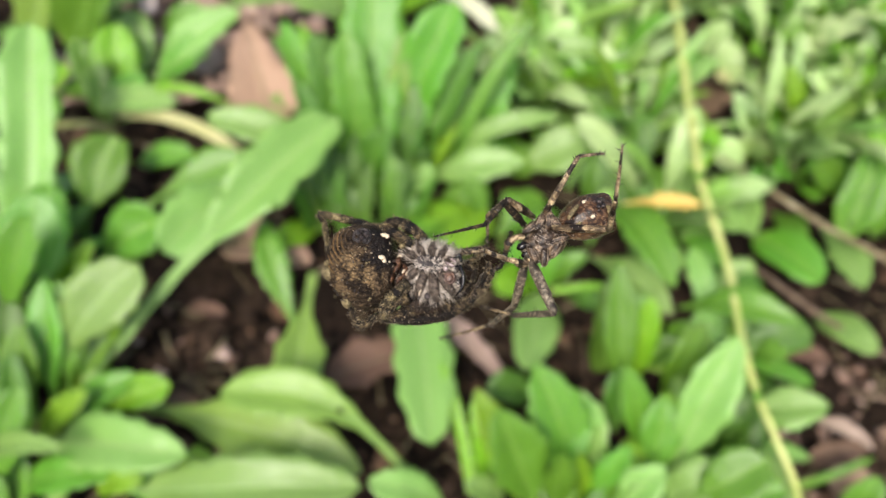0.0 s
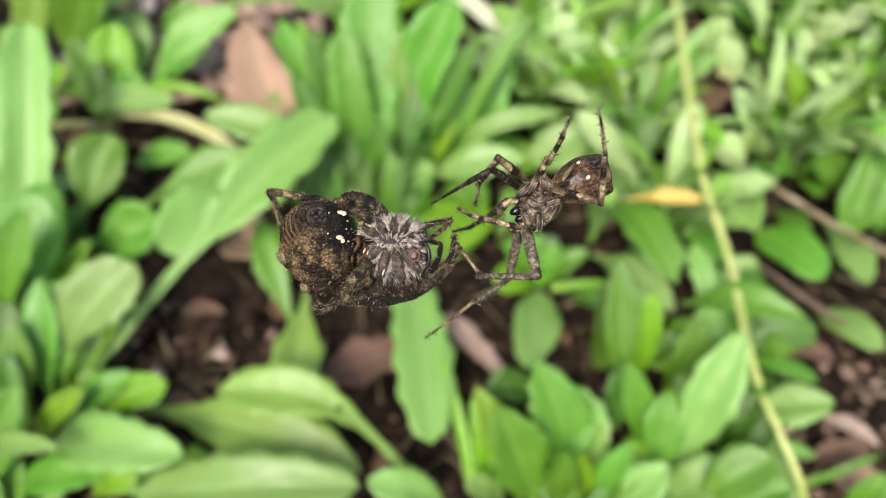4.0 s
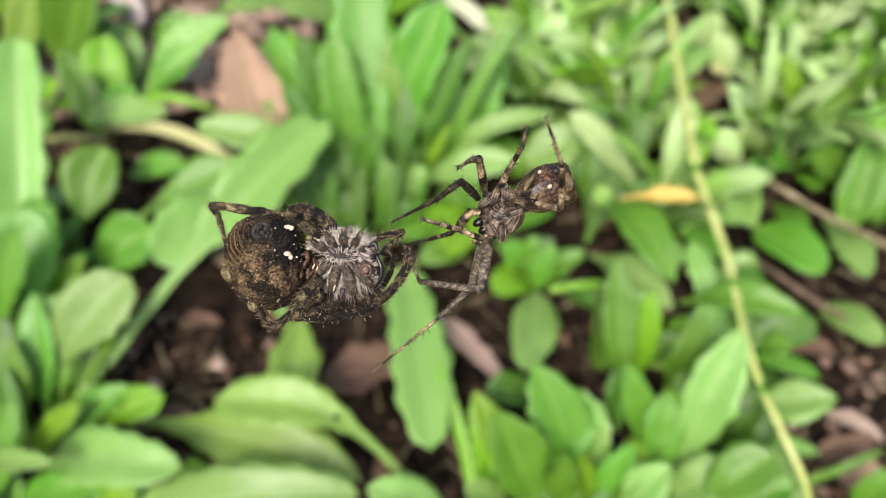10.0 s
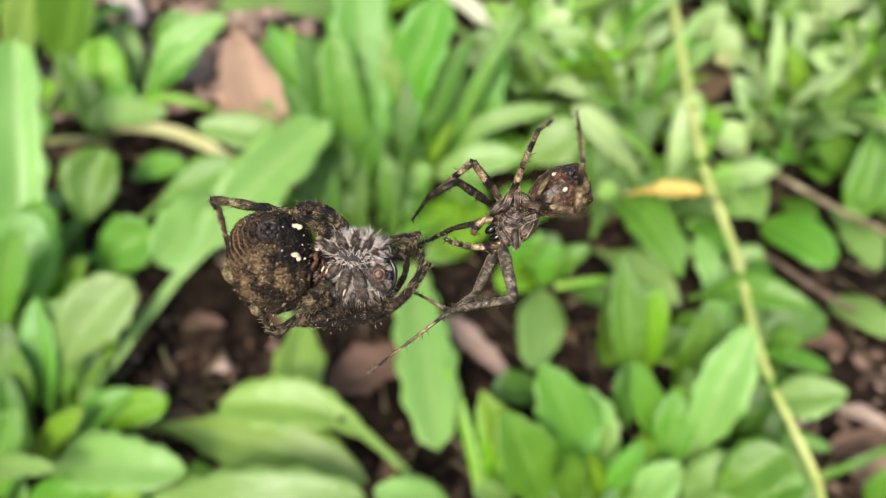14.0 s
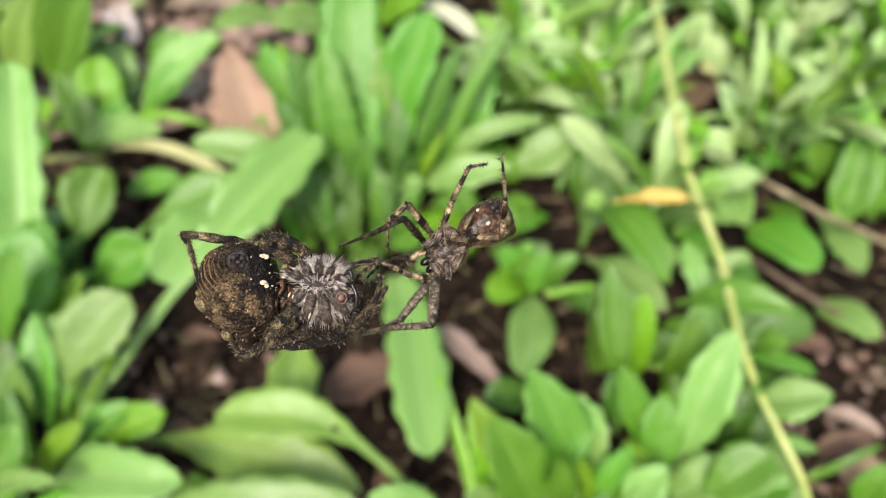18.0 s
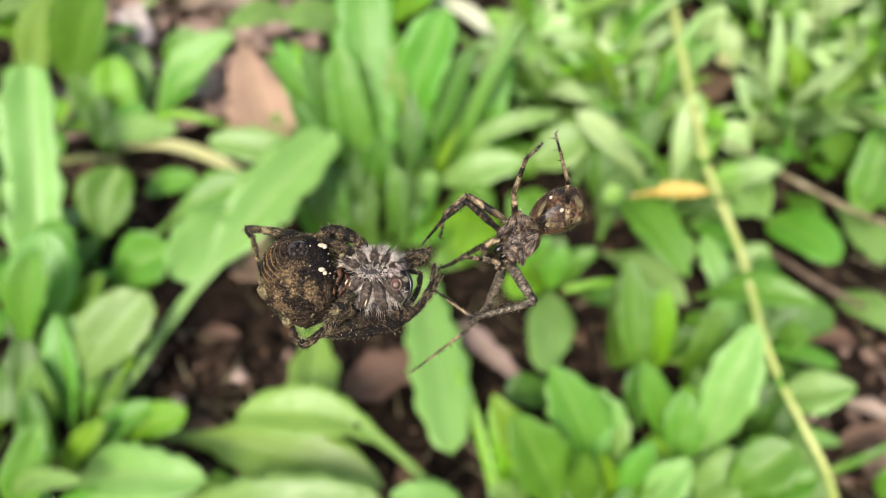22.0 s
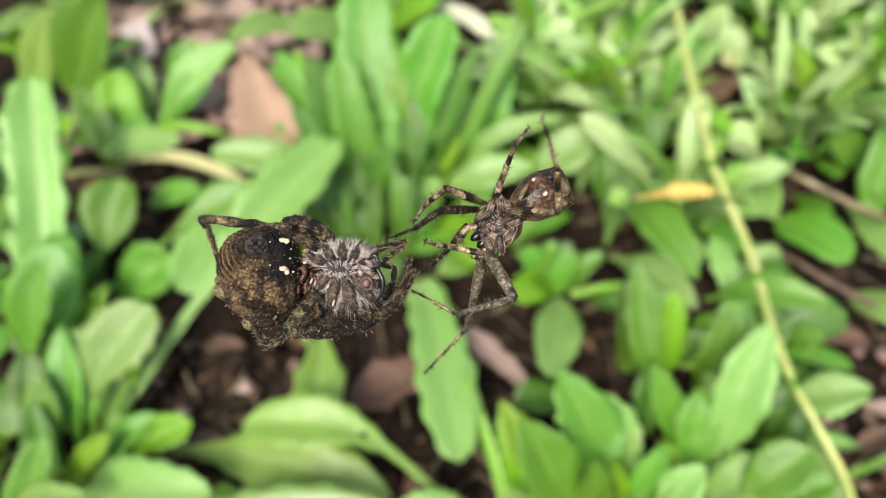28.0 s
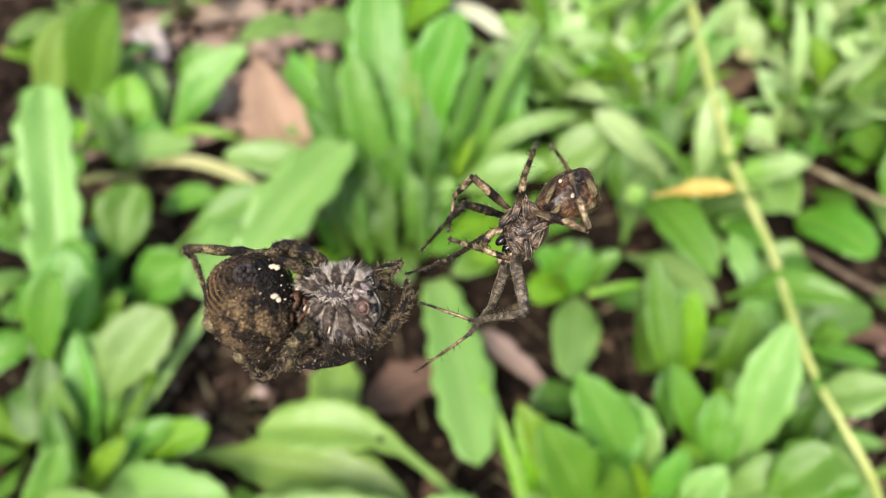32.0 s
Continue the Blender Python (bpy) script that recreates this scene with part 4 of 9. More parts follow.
leaf(plants['M'], 'o', 'y', (0.0819, 0.1367, 0.0060), (0.0811, 0.1547, 0.0300), 0.0119, 0.06, 12)
leaf(plants['M'], 'l', 'g', (0.0739, 0.1416, 0.0050), (0.0762, 0.1536, 0.0260), 0.0108, 0.06, 9)
leaf(plants['M'], 'o', 'g', (0.0899, 0.1604, 0.0050), (0.0975, 0.1778, 0.0360), 0.0139, 0.06, 6)
leaf(plants['M'], 's', 'g', (0.0826, 0.1193, 0.0140), (0.1050, 0.1286, 0.0380), 0.0166, 0.10, -2)
leaf(plants['M'], 'o', 'p', (0.0997, 0.1341, 0.0100), (0.1152, 0.1211, 0.0300), 0.0150, 0.10, -17)
leaf(plants['M'], 'l', 'p', (0.1120, 0.1539, 0.0100), (0.1368, 0.1501, 0.0260), 0.0127, 0.08, -12)
leaf(plants['M'], 'l', 'g', (0.1245, 0.1783, 0.0080), (0.1331, 0.1721, 0.0180), 0.0111, 0.10, -22)
leaf(plants['M'], 'b', 'g', (0.1262, 0.1277, 0.0120), (0.1472, 0.1330, 0.0240), 0.0032, 0.10, -3)
leaf(plants['M'], 'o', 'g', (0.1370, 0.1169, 0.0140), (0.1414, 0.1248, 0.0320), 0.0101, 0.10, 13)
leaf(plants['M'], 'l', 'g', (0.0765, 0.1357, 0.0050), (0.0659, 0.1598, 0.0400), 0.0103, 0.05, 16)
leaf(plants['M'], 'l', 'p', (0.0972, 0.1486, 0.0050), (0.0849, 0.1595, 0.0300), 0.0118, 0.05, 25)
leaf(plants['L'], 'l', 'g', (0.0379, 0.1295, 0.0060), (0.0547, 0.1524, 0.0300), 0.0130, 0.08, 0)
leaf(plants['L'], 'l', 'p', (0.0532, 0.1305, 0.0060), (0.0592, 0.1528, 0.0260), 0.0110, 0.08, 10)
leaf(plants['L'], 'l', 'd', (0.0473, 0.1277, 0.0040), (0.0459, 0.1452, 0.0200), 0.0120, 0.06, 0)
leaf(plants['M'], 'l', 'g', (0.0737, 0.1293, 0.0060), (0.0791, 0.1513, 0.0340), 0.0140, 0.06, 0)
leaf(plants['M'], 'o', 'y', (0.0678, 0.1278, 0.0060), (0.0668, 0.1401, 0.0260), 0.0110, 0.06, 0)
leaf(plants['M'], 'l', 'd', (0.0687, 0.1497, 0.0040), (0.0704, 0.1671, 0.0220), 0.0120, 0.06, 0)
leaf(plants['M'], 'o', 'p', (0.0772, 0.1244, 0.0100), (0.1006, 0.1279, 0.0300), 0.0160, 0.10, 0)
leaf(plants['M'], 'o', 'g', (0.0856, 0.1234, 0.0120), (0.1120, 0.1205, 0.0300), 0.0160, 0.12, 0)
leaf(plants['M'], 'l', 'p', (0.1137, 0.1507, 0.0080), (0.1383, 0.1511, 0.0240), 0.0140, 0.10, -10)
leaf(plants['M'], 'l', 'g', (0.0558, 0.1262, 0.0080), (0.0683, 0.1306, 0.0300), 0.0130, 0.10, 0)
leaf(plants['L'], 'o', 'y', (0.0228, 0.1285, 0.0060), (0.0185, 0.1545, 0.0300), 0.0100, 0.05, 8)
leaf(plants['H'], 'l', 'g', (0.0711, 0.1745, 0.0060), (0.0818, 0.1922, 0.0300), 0.0120, 0.08, 0)
leaf(plants['H'], 'u', 'd', (0.0671, 0.1734, 0.0040), (0.0681, 0.1951, 0.0360), 0.0100, 0.05, 0)
leaf(plants['H'], 'l', 'd', (0.0800, 0.1749, 0.0040), (0.0942, 0.1776, 0.0200), 0.0120, 0.10, 0)
leaf(plants['I'], 'l', 'g', (0.0908, 0.1779, 0.0060), (0.1022, 0.1807, 0.0260), 0.0130, 0.12, 0)
leaf(plants['I'], 'l', 'd', (0.1030, 0.1736, 0.0040), (0.1168, 0.1728, 0.0180), 0.0120, 0.12, 0)
leaf(plants['F'], 'o', 'g', (0.0483, 0.2087, 0.0080), (0.0642, 0.2129, 0.0240), 0.0090, 0.10, 0)
leaf(plants['F'], 'o', 'g', (0.0458, 0.2062, 0.0080), (0.0525, 0.2148, 0.0260), 0.0090, 0.10, 0)
leaf(plants['F'], 'l', 'd', (0.0571, 0.2048, 0.0050), (0.0698, 0.1927, 0.0140), 0.0090, 0.10, 0)
# blades under the crown, its shade put into their dark tone
leaf(plants['D'], 'b', 'd', (-0.0418, 0.2384, 0.0040), (-0.0467, 0.2529, 0.0340), 0.0055, 0.05, 0)
leaf(plants['D'], 'b', 'd', (-0.0323, 0.2350, 0.0040), (-0.0322, 0.2491, 0.0340), 0.0050, 0.05, 0)
leaf(plants['D'], 'b', 'd', (-0.0230, 0.2316, 0.0040), (-0.0201, 0.2513, 0.0340), 0.0055, 0.05, 0)
leaf(plants['D'], 'b', 'd', (-0.0113, 0.2337, 0.0040), (-0.0057, 0.2534, 0.0340), 0.0050, 0.05, 0)
leaf(plants['D'], 'b', 'd', (-0.0385, 0.2440, 0.0040), (-0.0395, 0.2644, 0.0340), 0.0044, 0.05, 0)
leaf(plants['D'], 'b', 'd', (-0.0278, 0.2434, 0.0040), (-0.0271, 0.2667, 0.0340), 0.0050, 0.05, 0)
leaf(plants['D'], 'b', 'd', (-0.0159, 0.2427, 0.0040), (-0.0112, 0.2627, 0.0340), 0.0044, 0.05, 0)
leaf(plants['D'], 'b', 'd', (-0.0042, 0.2362, 0.0040), (0.0062, 0.2440, 0.0340), 0.0050, 0.05, 0)
leaf(plants['D'], 'b', 'd', (-0.0464, 0.2358, 0.0040), (-0.0501, 0.2389, 0.0340), 0.0055, 0.05, 0)
leaf(plants['A'], 'l', 'g', (-0.1304, 0.1603, 0.0060), (-0.1317, 0.1976, 0.0360), 0.0120, 0.05, 0)
leaf(plants['A'], 's', 'd', (-0.1274, 0.1642, 0.0060), (-0.1166, 0.1923, 0.0280), 0.0120, 0.06, 0)
leaf(plants['A'], 'u', 'y', (-0.1264, 0.1683, 0.0060), (-0.1060, 0.1849, 0.0240), 0.0080, 0.05, 0)
leaf(plants['A'], 'l', 'g', (-0.1352, 0.1565, 0.0060), (-0.1368, 0.1816, 0.0340), 0.0120, 0.05, 0)
leaf(plants['J'], 'o', 'g', (-0.1219, 0.1531, 0.0080), (-0.0965, 0.1655, 0.0240), 0.0120, 0.10, 0)
leaf(plants['J'], 'l', 'd', (-0.1306, 0.1390, 0.0060), (-0.1024, 0.1462, 0.0200), 0.0140, 0.10, 0)
leaf(plants['D'], 'l', 'g', (-0.0331, 0.2730, 0.0060), (-0.0598, 0.2982, 0.0580), 0.0095, 0.05, 0)
leaf(plants['D'], 'l', 'y', (-0.0306, 0.2729, 0.0060), (-0.0486, 0.3036, 0.0600), 0.0090, 0.05, 0)
leaf(plants['D'], 'l', 'd', (-0.0282, 0.2760, 0.0060), (-0.0393, 0.2979, 0.0600), 0.0100, 0.05, 0)
leaf(plants['D'], 'l', 'l', (-0.0107, 0.2717, 0.0060), (-0.0059, 0.2985, 0.0550), 0.0080, 0.05, 0)
leaf(plants['D'], 'l', 'd', (0.0005, 0.2710, 0.0060), (0.0258, 0.2938, 0.0600), 0.0100, 0.05, 0)
leaf(plants['D'], 'l', 'd', (-0.0231, 0.2724, 0.0060), (-0.0223, 0.2975, 0.0450), 0.0080, 0.05, 0)
leaf(plants['D'], 'l', 'y', (0.0027, 0.2613, 0.0060), (0.0166, 0.2710, 0.0350), 0.0060, 0.05, 0)
leaf(plants['N'], 'l', 'h', (0.1531, 0.3175, 0.0060), (0.1451, 0.3327, 0.0260), 0.0148, 0.10, 23)
leaf(plants['N'], 'l', 'h', (0.1850, 0.2879, 0.0060), (0.1553, 0.3017, 0.0300), 0.0107, 0.10, 34)
leaf(plants['N'], 'l', 'h', (0.1566, 0.2798, 0.0050), (0.1426, 0.2984, 0.0260), 0.0110, 0.10, 26)
leaf(plants['N'], 'l', 'h', (0.2074, 0.2920, 0.0080), (0.1737, 0.3013, 0.0340), 0.0138, 0.10, 38)
leaf(plants['N'], 'l', 'h', (0.1713, 0.2757, 0.0060), (0.1819, 0.2636, 0.0280), 0.0126, 0.15, -38)
leaf(plants['N'], 'l', 'y', (0.1982, 0.2618, 0.0060), (0.1971, 0.2772, 0.0320), 0.0112, 0.10, 20)
leaf(plants['N'], 'l', 'h', (0.1467, 0.2651, 0.0050), (0.1265, 0.2760, 0.0180), 0.0141, 0.10, 28)
leaf(plants['N'], 'l', 'h', (0.1300, 0.2693, 0.0050), (0.1130, 0.2767, 0.0180), 0.0131, 0.10, 29)
leaf(plants['N'], 'l', 'y', (0.1766, 0.3406, 0.0060), (0.1811, 0.3374, 0.0240), 0.0124, 0.10, -45)
leaf(plants['N'], 'l', 'g', (0.1803, 0.2982, 0.0050), (0.1683, 0.3092, 0.0300), 0.0095, 0.10, 34)
leaf(plants['N'], 'l', 'g', (0.1911, 0.2833, 0.0050), (0.1986, 0.2916, 0.0280), 0.0111, 0.10, -0)
leaf(plants['N'], 'l', 'h', (0.1288, 0.2944, 0.0040), (0.1133, 0.3076, 0.0240), 0.0133, 0.10, 28)
leaf(plants['N'], 'l', 'h', (0.1016, 0.3343, 0.0040), (0.1192, 0.3345, 0.0240), 0.0150, 0.10, -27)
leaf(plants['N'], 'l', 'h', (0.1428, 0.3405, 0.0040), (0.1490, 0.3418, 0.0300), 0.0147, 0.10, -24)
leaf(plants['N'], 'l', 'h', (0.2122, 0.3411, 0.0040), (0.2144, 0.3426, 0.0300), 0.0143, 0.10, -10)
leaf(plants['N'], 'l', 'y', (0.1993, 0.3548, 0.0040), (0.1937, 0.3511, 0.0340), 0.0120, 0.10, -15)
leaf(plants['N'], 'l', 'h', (0.1761, 0.3560, 0.0040), (0.1563, 0.3586, 0.0300), 0.0157, 0.10, 46)
leaf(plants['N'], 'l', 'c', (0.1467, 0.3095, 0.0200), (0.1357, 0.3087, 0.0260), 0.0054, 0.05, 34)


def rosette(x, y, seed, count, reach, width, tones, height=0.5, shapes="ssol"):
    """A low weed with leaves all round its crown."""
    rng = random.Random(seed)
    p = thing("weed_plant", Matrix.Translation((x, y, 0)), "low green leafy weed growing in the dark soil", "plant", "leafy weeds")
    for k in range(count):
        a = 2 * math.pi * (k + rng.uniform(-0.3, 0.3)) / count * (1.0 if count < 9 else 2.4)
        r = reach * rng.uniform(0.55, 1.1)
        h = reach * height * rng.uniform(0.3, 1.2)
        tip = Vector((math.cos(a) * r, math.sin(a) * r, h))
        mesh = leaf_mesh(rng.choice(shapes), (math.cos(a) * 0.003, math.sin(a) * 0.003, 0.002), tip, width * rng.uniform(0.7, 1.2), rng.uniform(0.04, 0.18), rng.uniform(-25, 25), rng, 14, 2)
        link("leaf", mesh, LEAF[rng.choice(tones)], p)


_rng = random.Random(21)
# small-leaved weeds filling the bed behind, and outside the view
for _i in range(150):
    _x, _y = _rng.uniform(0.05, 0.45), _rng.uniform(0.23, 0.72)
    if 0.12 < _x < 0.155 and 0.28 < _y < 0.33 or _x < 0.1 and _y < 0.25:
        continue
    rosette(_x, _y, 100 + _i, _rng.randint(9, 14), _rng.uniform(0.026, 0.045), _rng.uniform(0.007, 0.013), "hhhhpply", 0.9, "lls")
for _i in range(40):
    _x, _y = _rng.uniform(-0.45, 0.06), _rng.uniform(0.4, 0.8)
    rosette(_x, _y, 300 + _i, _rng.randint(7, 11), _rng.uniform(0.035, 0.055), _rng.uniform(0.013, 0.02), "hppplgy", 0.8)
# of these, the plants beyond the view are unseen, added for bounced light
for _i, (_x, _y) in enumerate([(-0.2, 0.28), (-0.22, 0.2), (-0.19, 0.12), (-0.12, 0.08), (-0.03, 0.07), (0.06, 0.08), (0.13, 0.07), (0.2, 0.1), (-0.02, 0.25), (0.03, 0.235), (0.0, 0.33), (0.05, 0.3), (-0.17, 0.36), (0.24, 0.15), (0.23, 0.2), (0.09, 0.11), (0.05, 0.11), (0.2, 0.24), (0.17, 0.27), (-0.16, 0.17), (-0.15, 0.22), (-0.17, 0.25), (-0.18, 0.32), (0.1, 0.14), (0.11, 0.18), (-0.04, 0.3), (0.02, 0.28), (0.1, 0.24), (-0.13, 0.12), (-0.07, 0.11), (0.26, 0.28)]):
    rosette(_x, _y, 400 + _i, 9, 0.036, 0.013, "gggdpy", 0.5)
for _i in range(120):
    _x, _y = _rng.uniform(0.06, 0.34), _rng.uniform(0.27, 0.52)
    rosette(_x, _y, 700 + _i, _rng.randint(8, 12), _rng.uniform(0.024, 0.04), _rng.uniform(0.005, 0.009), "hhhpplgy", 1.3)



# a hole eaten in one leaf, dark soil showing through it
_at = holed.data.vertices[11 * 7 + 3].co
_spot = bmesh.new()
blob(_spot, (0, 0, 0), (0.0013, 0.0010, 0.0004), (0, 0, 20), 3, 0.3, 1.5)
_spot = part("eaten_hole", _spot, SOIL, plants["K"], "small dark brown hole eaten in the leaf")
_spot.location = _at + Vector((0, 0, 0.0003))


def litter_leaf(tone, base, tip, width, arch, label, shape="r"):
    o = Vector(base)
    ob = thing("dead_leaf", Matrix.Translation(o), label, "leaf", "fallen leaves")
    link("blade", leaf_mesh(shape, (0, 0, 0), Vector(tip) - o, width, arch, 0, LEAF_RNG, 20, 4), LEAF[tone], ob)
    # the dry midrib stands a little proud of the blade
    bm = bmesh.new()
    way = Vector(tip) - o
    up = way.cross(Vector((0, 0, 1))).normalized().cross(way).normalized()
    line = [way * v + up * (arch * way.length * math.sin(math.pi * v ** 1.15) + 0.0001) for v in (0.0, 0.2, 0.4, 0.6, 0.8, 0.95)]
    tube(bm, line, [min(0.0006, width * 0.03) * k for k in (1.3, 1.1, 0.9, 0.7, 0.5, 0.3)], 8, 0.2, LEAF_RNG, 4)
    part("midrib", bm, TWIG if tone == "b" else STRAW, ob, "dry midrib")


litter_leaf("t", (-0.0665, 0.2897, 0.0120), (-0.0823, 0.3465, 0.0260), 0.034, 0.05, "dry tan fallen leaf lying on the soil among weeds", "e")
litter_leaf("t", (-0.082, 0.235, 0.004), (-0.045, 0.222, 0.005), 0.022, 0.08, "dry pinkish-brown fallen leaf lying under the weeds")
litter_leaf("b", (-0.036, 0.172, 0.004), (0.004, 0.182, 0.004), 0.018, 0.1, "curled dark brown dead leaf on the soil")
litter_leaf("k", (0.008, 0.197, 0.005), (0.032, 0.168, 0.004), 0.009, 0.05, "narrow beige strip of dry leaf on the soil")
litter_leaf("x", (-0.155, 0.405, 0.01), (-0.137, 0.372, 0.01), 0.016, 0.1, "bleached whitish dry leaf scrap on the soil")
litter_leaf("k", (-0.13, 0.41, 0.006), (-0.085, 0.405, 0.006), 0.028, 0.05, "pinkish dry leaf scrap on the soil")
litter_leaf("k", (-0.125, 0.345, 0.004), (-0.098, 0.34, 0.004), 0.03, 0.08, "crumpled pinkish-brown dry leaf on the soil")
litter_leaf("k", (0.050, 0.43, 0.058), (0.083, 0.36, 0.046), 0.008, 0.03, "dry straw-coloured grass blade lying on weeds")
litter_leaf("k", (0.144, 0.153, 0.004), (0.160, 0.141, 0.005), 0.006, 0.2, "grey-pink curled dry leaf on the soil")
litter_leaf("b", (0.1358, 0.1378, 0.0040), (0.1572, 0.1419, 0.0060), 0.009, 0.14, "pinkish-grey crumpled dry leaf on the soil")
litter_leaf("t", (0.1409, 0.1280, 0.0040), (0.1535, 0.1327, 0.0080), 0.012, 0.1, "tan curled dry leaf beside a pink one")
litter_leaf("t", (0.165, 0.149, 0.004), (0.171, 0.138, 0.006), 0.008, 0.2, "small tan dry leaf on the soil")
litter_leaf("b", (0.134, 0.183, 0.003), (0.156, 0.176, 0.004), 0.011, 0.12, "brown dead leaf lying on the bare soil")
litter_leaf("b", (0.145, 0.325, 0.004), (0.125, 0.297, 0.004), 0.026, 0.06, "brown dead leaf lying between the weeds")
litter_leaf("t", (0.03, 0.31, 0.004), (0.0, 0.298, 0.004), 0.02, 0.06, "tan dead leaf fragment lying between the weeds")
litter_leaf("b", (-0.092, 0.203, 0.003), (-0.076, 0.199, 0.004), 0.007, 0.08, "reddish-brown scrap of dead leaf on the soil")
litter_leaf("b", (-0.093, 0.166, 0.003), (-0.078, 0.158, 0.004), 0.009, 0.08, "brown scrap of dead leaf on the soil")


def pebble(x, y, r, seed):
    bm = bmesh.new()
    blob(bm, (0, 0, 0), (r * 1.2, r, r * 0.7), (0, 0, seed * 50), 2, 0.3, 1.5)
    ob = part("pebble", bm, PEBBLE, None)
    ob.matrix_basis = Matrix.Translation((x, y, r * 0.5))
    tagged(ob, "small pale pinkish pebble lying on the soil", "pebble", "pebbles on the soil")


for _i, (_x, _y, _r) in enumerate([(-0.076, 0.184, 0.0028), (-0.098, 0.176, 0.0026), (-0.068, 0.163, 0.003), (-0.045, 0.181, 0.0026), (0.158, 0.146, 0.003), (0.178, 0.151, 0.0032), (-0.11, 0.19, 0.002), (0.046, 0.166, 0.002)]):
    pebble(_x, _y, _r, _i)


def stem(name, points, radii, mat, label, category):
    bm = bmesh.new()
    o = Vector(points[0])
    tube(bm, [Vector(p) - o for p in points], radii, 10, 0.12, random.Random(3), 5)
    ob = part(name, bm, mat, None)
    ob.matrix_basis = Matrix.Translation(o)
    tagged(ob, label, category)


STALK = [(0.125, 0.40, 0.002), (0.1194, 0.3468, 0.04), (0.1126, 0.2878, 0.042), (0.1068, 0.2357, 0.042), (0.1073, 0.2171, 0.042), (0.1078, 0.1928, 0.042), (0.1043, 0.166, 0.044), (0.1053, 0.1476, 0.042), (0.1084, 0.1339, 0.04), (0.115, 0.1182, 0.03), (0.125, 0.1, 0.0)]
STALK_R = [0.002, 0.002, 0.0019, 0.0017, 0.0016, 0.0014, 0.0013, 0.0012, 0.0012, 0.0012, 0.0012]
stalk = thing("grass_stalk", Matrix.Translation(STALK[0]), "long bent yellow-green grass stalk leaning across the weeds", "grass stalk")
for _a, _b in ((0, 3), (3, 7), (7, 10)):
    bm = bmesh.new()
    tube(bm, [Vector(p) - Vector(STALK[0]) for p in STALK[_a:_b + 1]], STALK_R[_a:_b + 1], 10, 0.12, random.Random(3 + _a), 5)
    part("internode", bm, REED, stalk)
for _a in (3, 7):
    bm = bmesh.new()
    _way = (Vector(STALK[_a + 1]) - Vector(STALK[_a - 1])).normalized() * 0.0022
    _at = Vector(STALK[_a]) - Vector(STALK[0])
    tube(bm, [_at - _way, _at - _way * 0.4, _at + _way * 0.4, _at + _way], [STALK_R[_a] * k for k in (0.9, 1.18, 1.2, 0.9)], 10, 0.15, random.Random(_a), 4)
    part("stalk_node", bm, LEAF["g"], stalk, "slightly swollen greener node")
stem("twig", [(0.128, 0.274, 0.012), (0.1331, 0.2588, 0.022), (0.1359, 0.243, 0.03), (0.1477, 0.2305, 0.03), (0.1604, 0.2202, 0.028), (0.1822, 0.2123, 0.020), (0.215, 0.20, 0.002)], [0.0006, 0.0007, 0.0009, 0.001, 0.0011, 0.0012, 0.0012], STRAW, "thin straw-brown dry twig lying across the weeds", "twig")
stem("twig", [(0.125, 0.224, 0.004), (0.1347, 0.2099, 0.014), (0.1417, 0.1969, 0.018), (0.154, 0.1869, 0.016), (0.1725, 0.1779, 0.010), (0.19, 0.168, 0.002)], [0.0006, 0.0009, 0.001, 0.001, 0.001, 0.0008], TWIG, "short brown dry twig lying on the soil", "twig")
stem("twig", [(0.16, 0.165, 0.002), (0.18, 0.158, 0.006), (0.21, 0.16, 0.004)], [0.0007, 0.0009, 0.0007], TWIG, "crooked dark twig lying on the bare soil", "twig")


# ---- the large spider ----
U = 5.2008e-05
VV = 5.2808e-05
def pf(x, y, z=0.0):
    return Vector((x * U, -y * U, z * U))


def pm(x, y, z=0.0):
    return Vector((x * VV, -y * VV, z * VV))


RNG = random.Random(11)
big = thing("spider", pose(0, 0, 0.1), "large mottled dark brown spider, belly up with folded legs", "spider", "spiders")


def belly_shape(p):
    """Square-shouldered and deep, a blunt hump at each shoulder, finely ridged round the spinnerets."""
    k = (abs(p.x) ** 2.5 + abs(p.y) ** 2.5 + abs(p.z) ** 2.5) ** (1 / 2.5)
    q = p / k
    for d, h, w in ((Vector((-0.86, -0.2, 0.4)), 0.07, 0.2), (Vector((-0.2, -0.98, 0.1)), 0.1, 0.22)):
        q += d.normalized() * h * math.exp(-(p - d.normalized()).length_squared / (w * w))
    # the lower flank is cut off slantwise
    over = q.x * -0.66 + q.y * -0.75 - 0.80
    if over > 0:
        q += Vector((0.66, 0.75, 0)) * over * 0.75
    k = (p - Vector((0.1, 0.62, 0.78))).length
    if p.x < 0.1:
        q *= 1 + 0.016 * math.sin(k * 42) * min(1, (0.1 - p.x) * 3)
    return q


bm = bmesh.new()
blob(bm, pf(-71, -2, -8), (70 * U, 84 * U, 70 * U), (0, 0, 7), 6, 0.02, 6.0, belly_shape)
_ab = part("abdomen", bm, BELLY, big)
SKIN = [v.co.copy() for v in _ab.data.vertices]


def skin(x, y):
    """The height of the belly's skin over a place, in the spider's own measure."""
    p = pf(x, y)
    return max((v.z for v in SKIN if abs(v.x - p.x) < 4 * U and abs(v.y - p.y) < 4 * U), default=0.0) / U


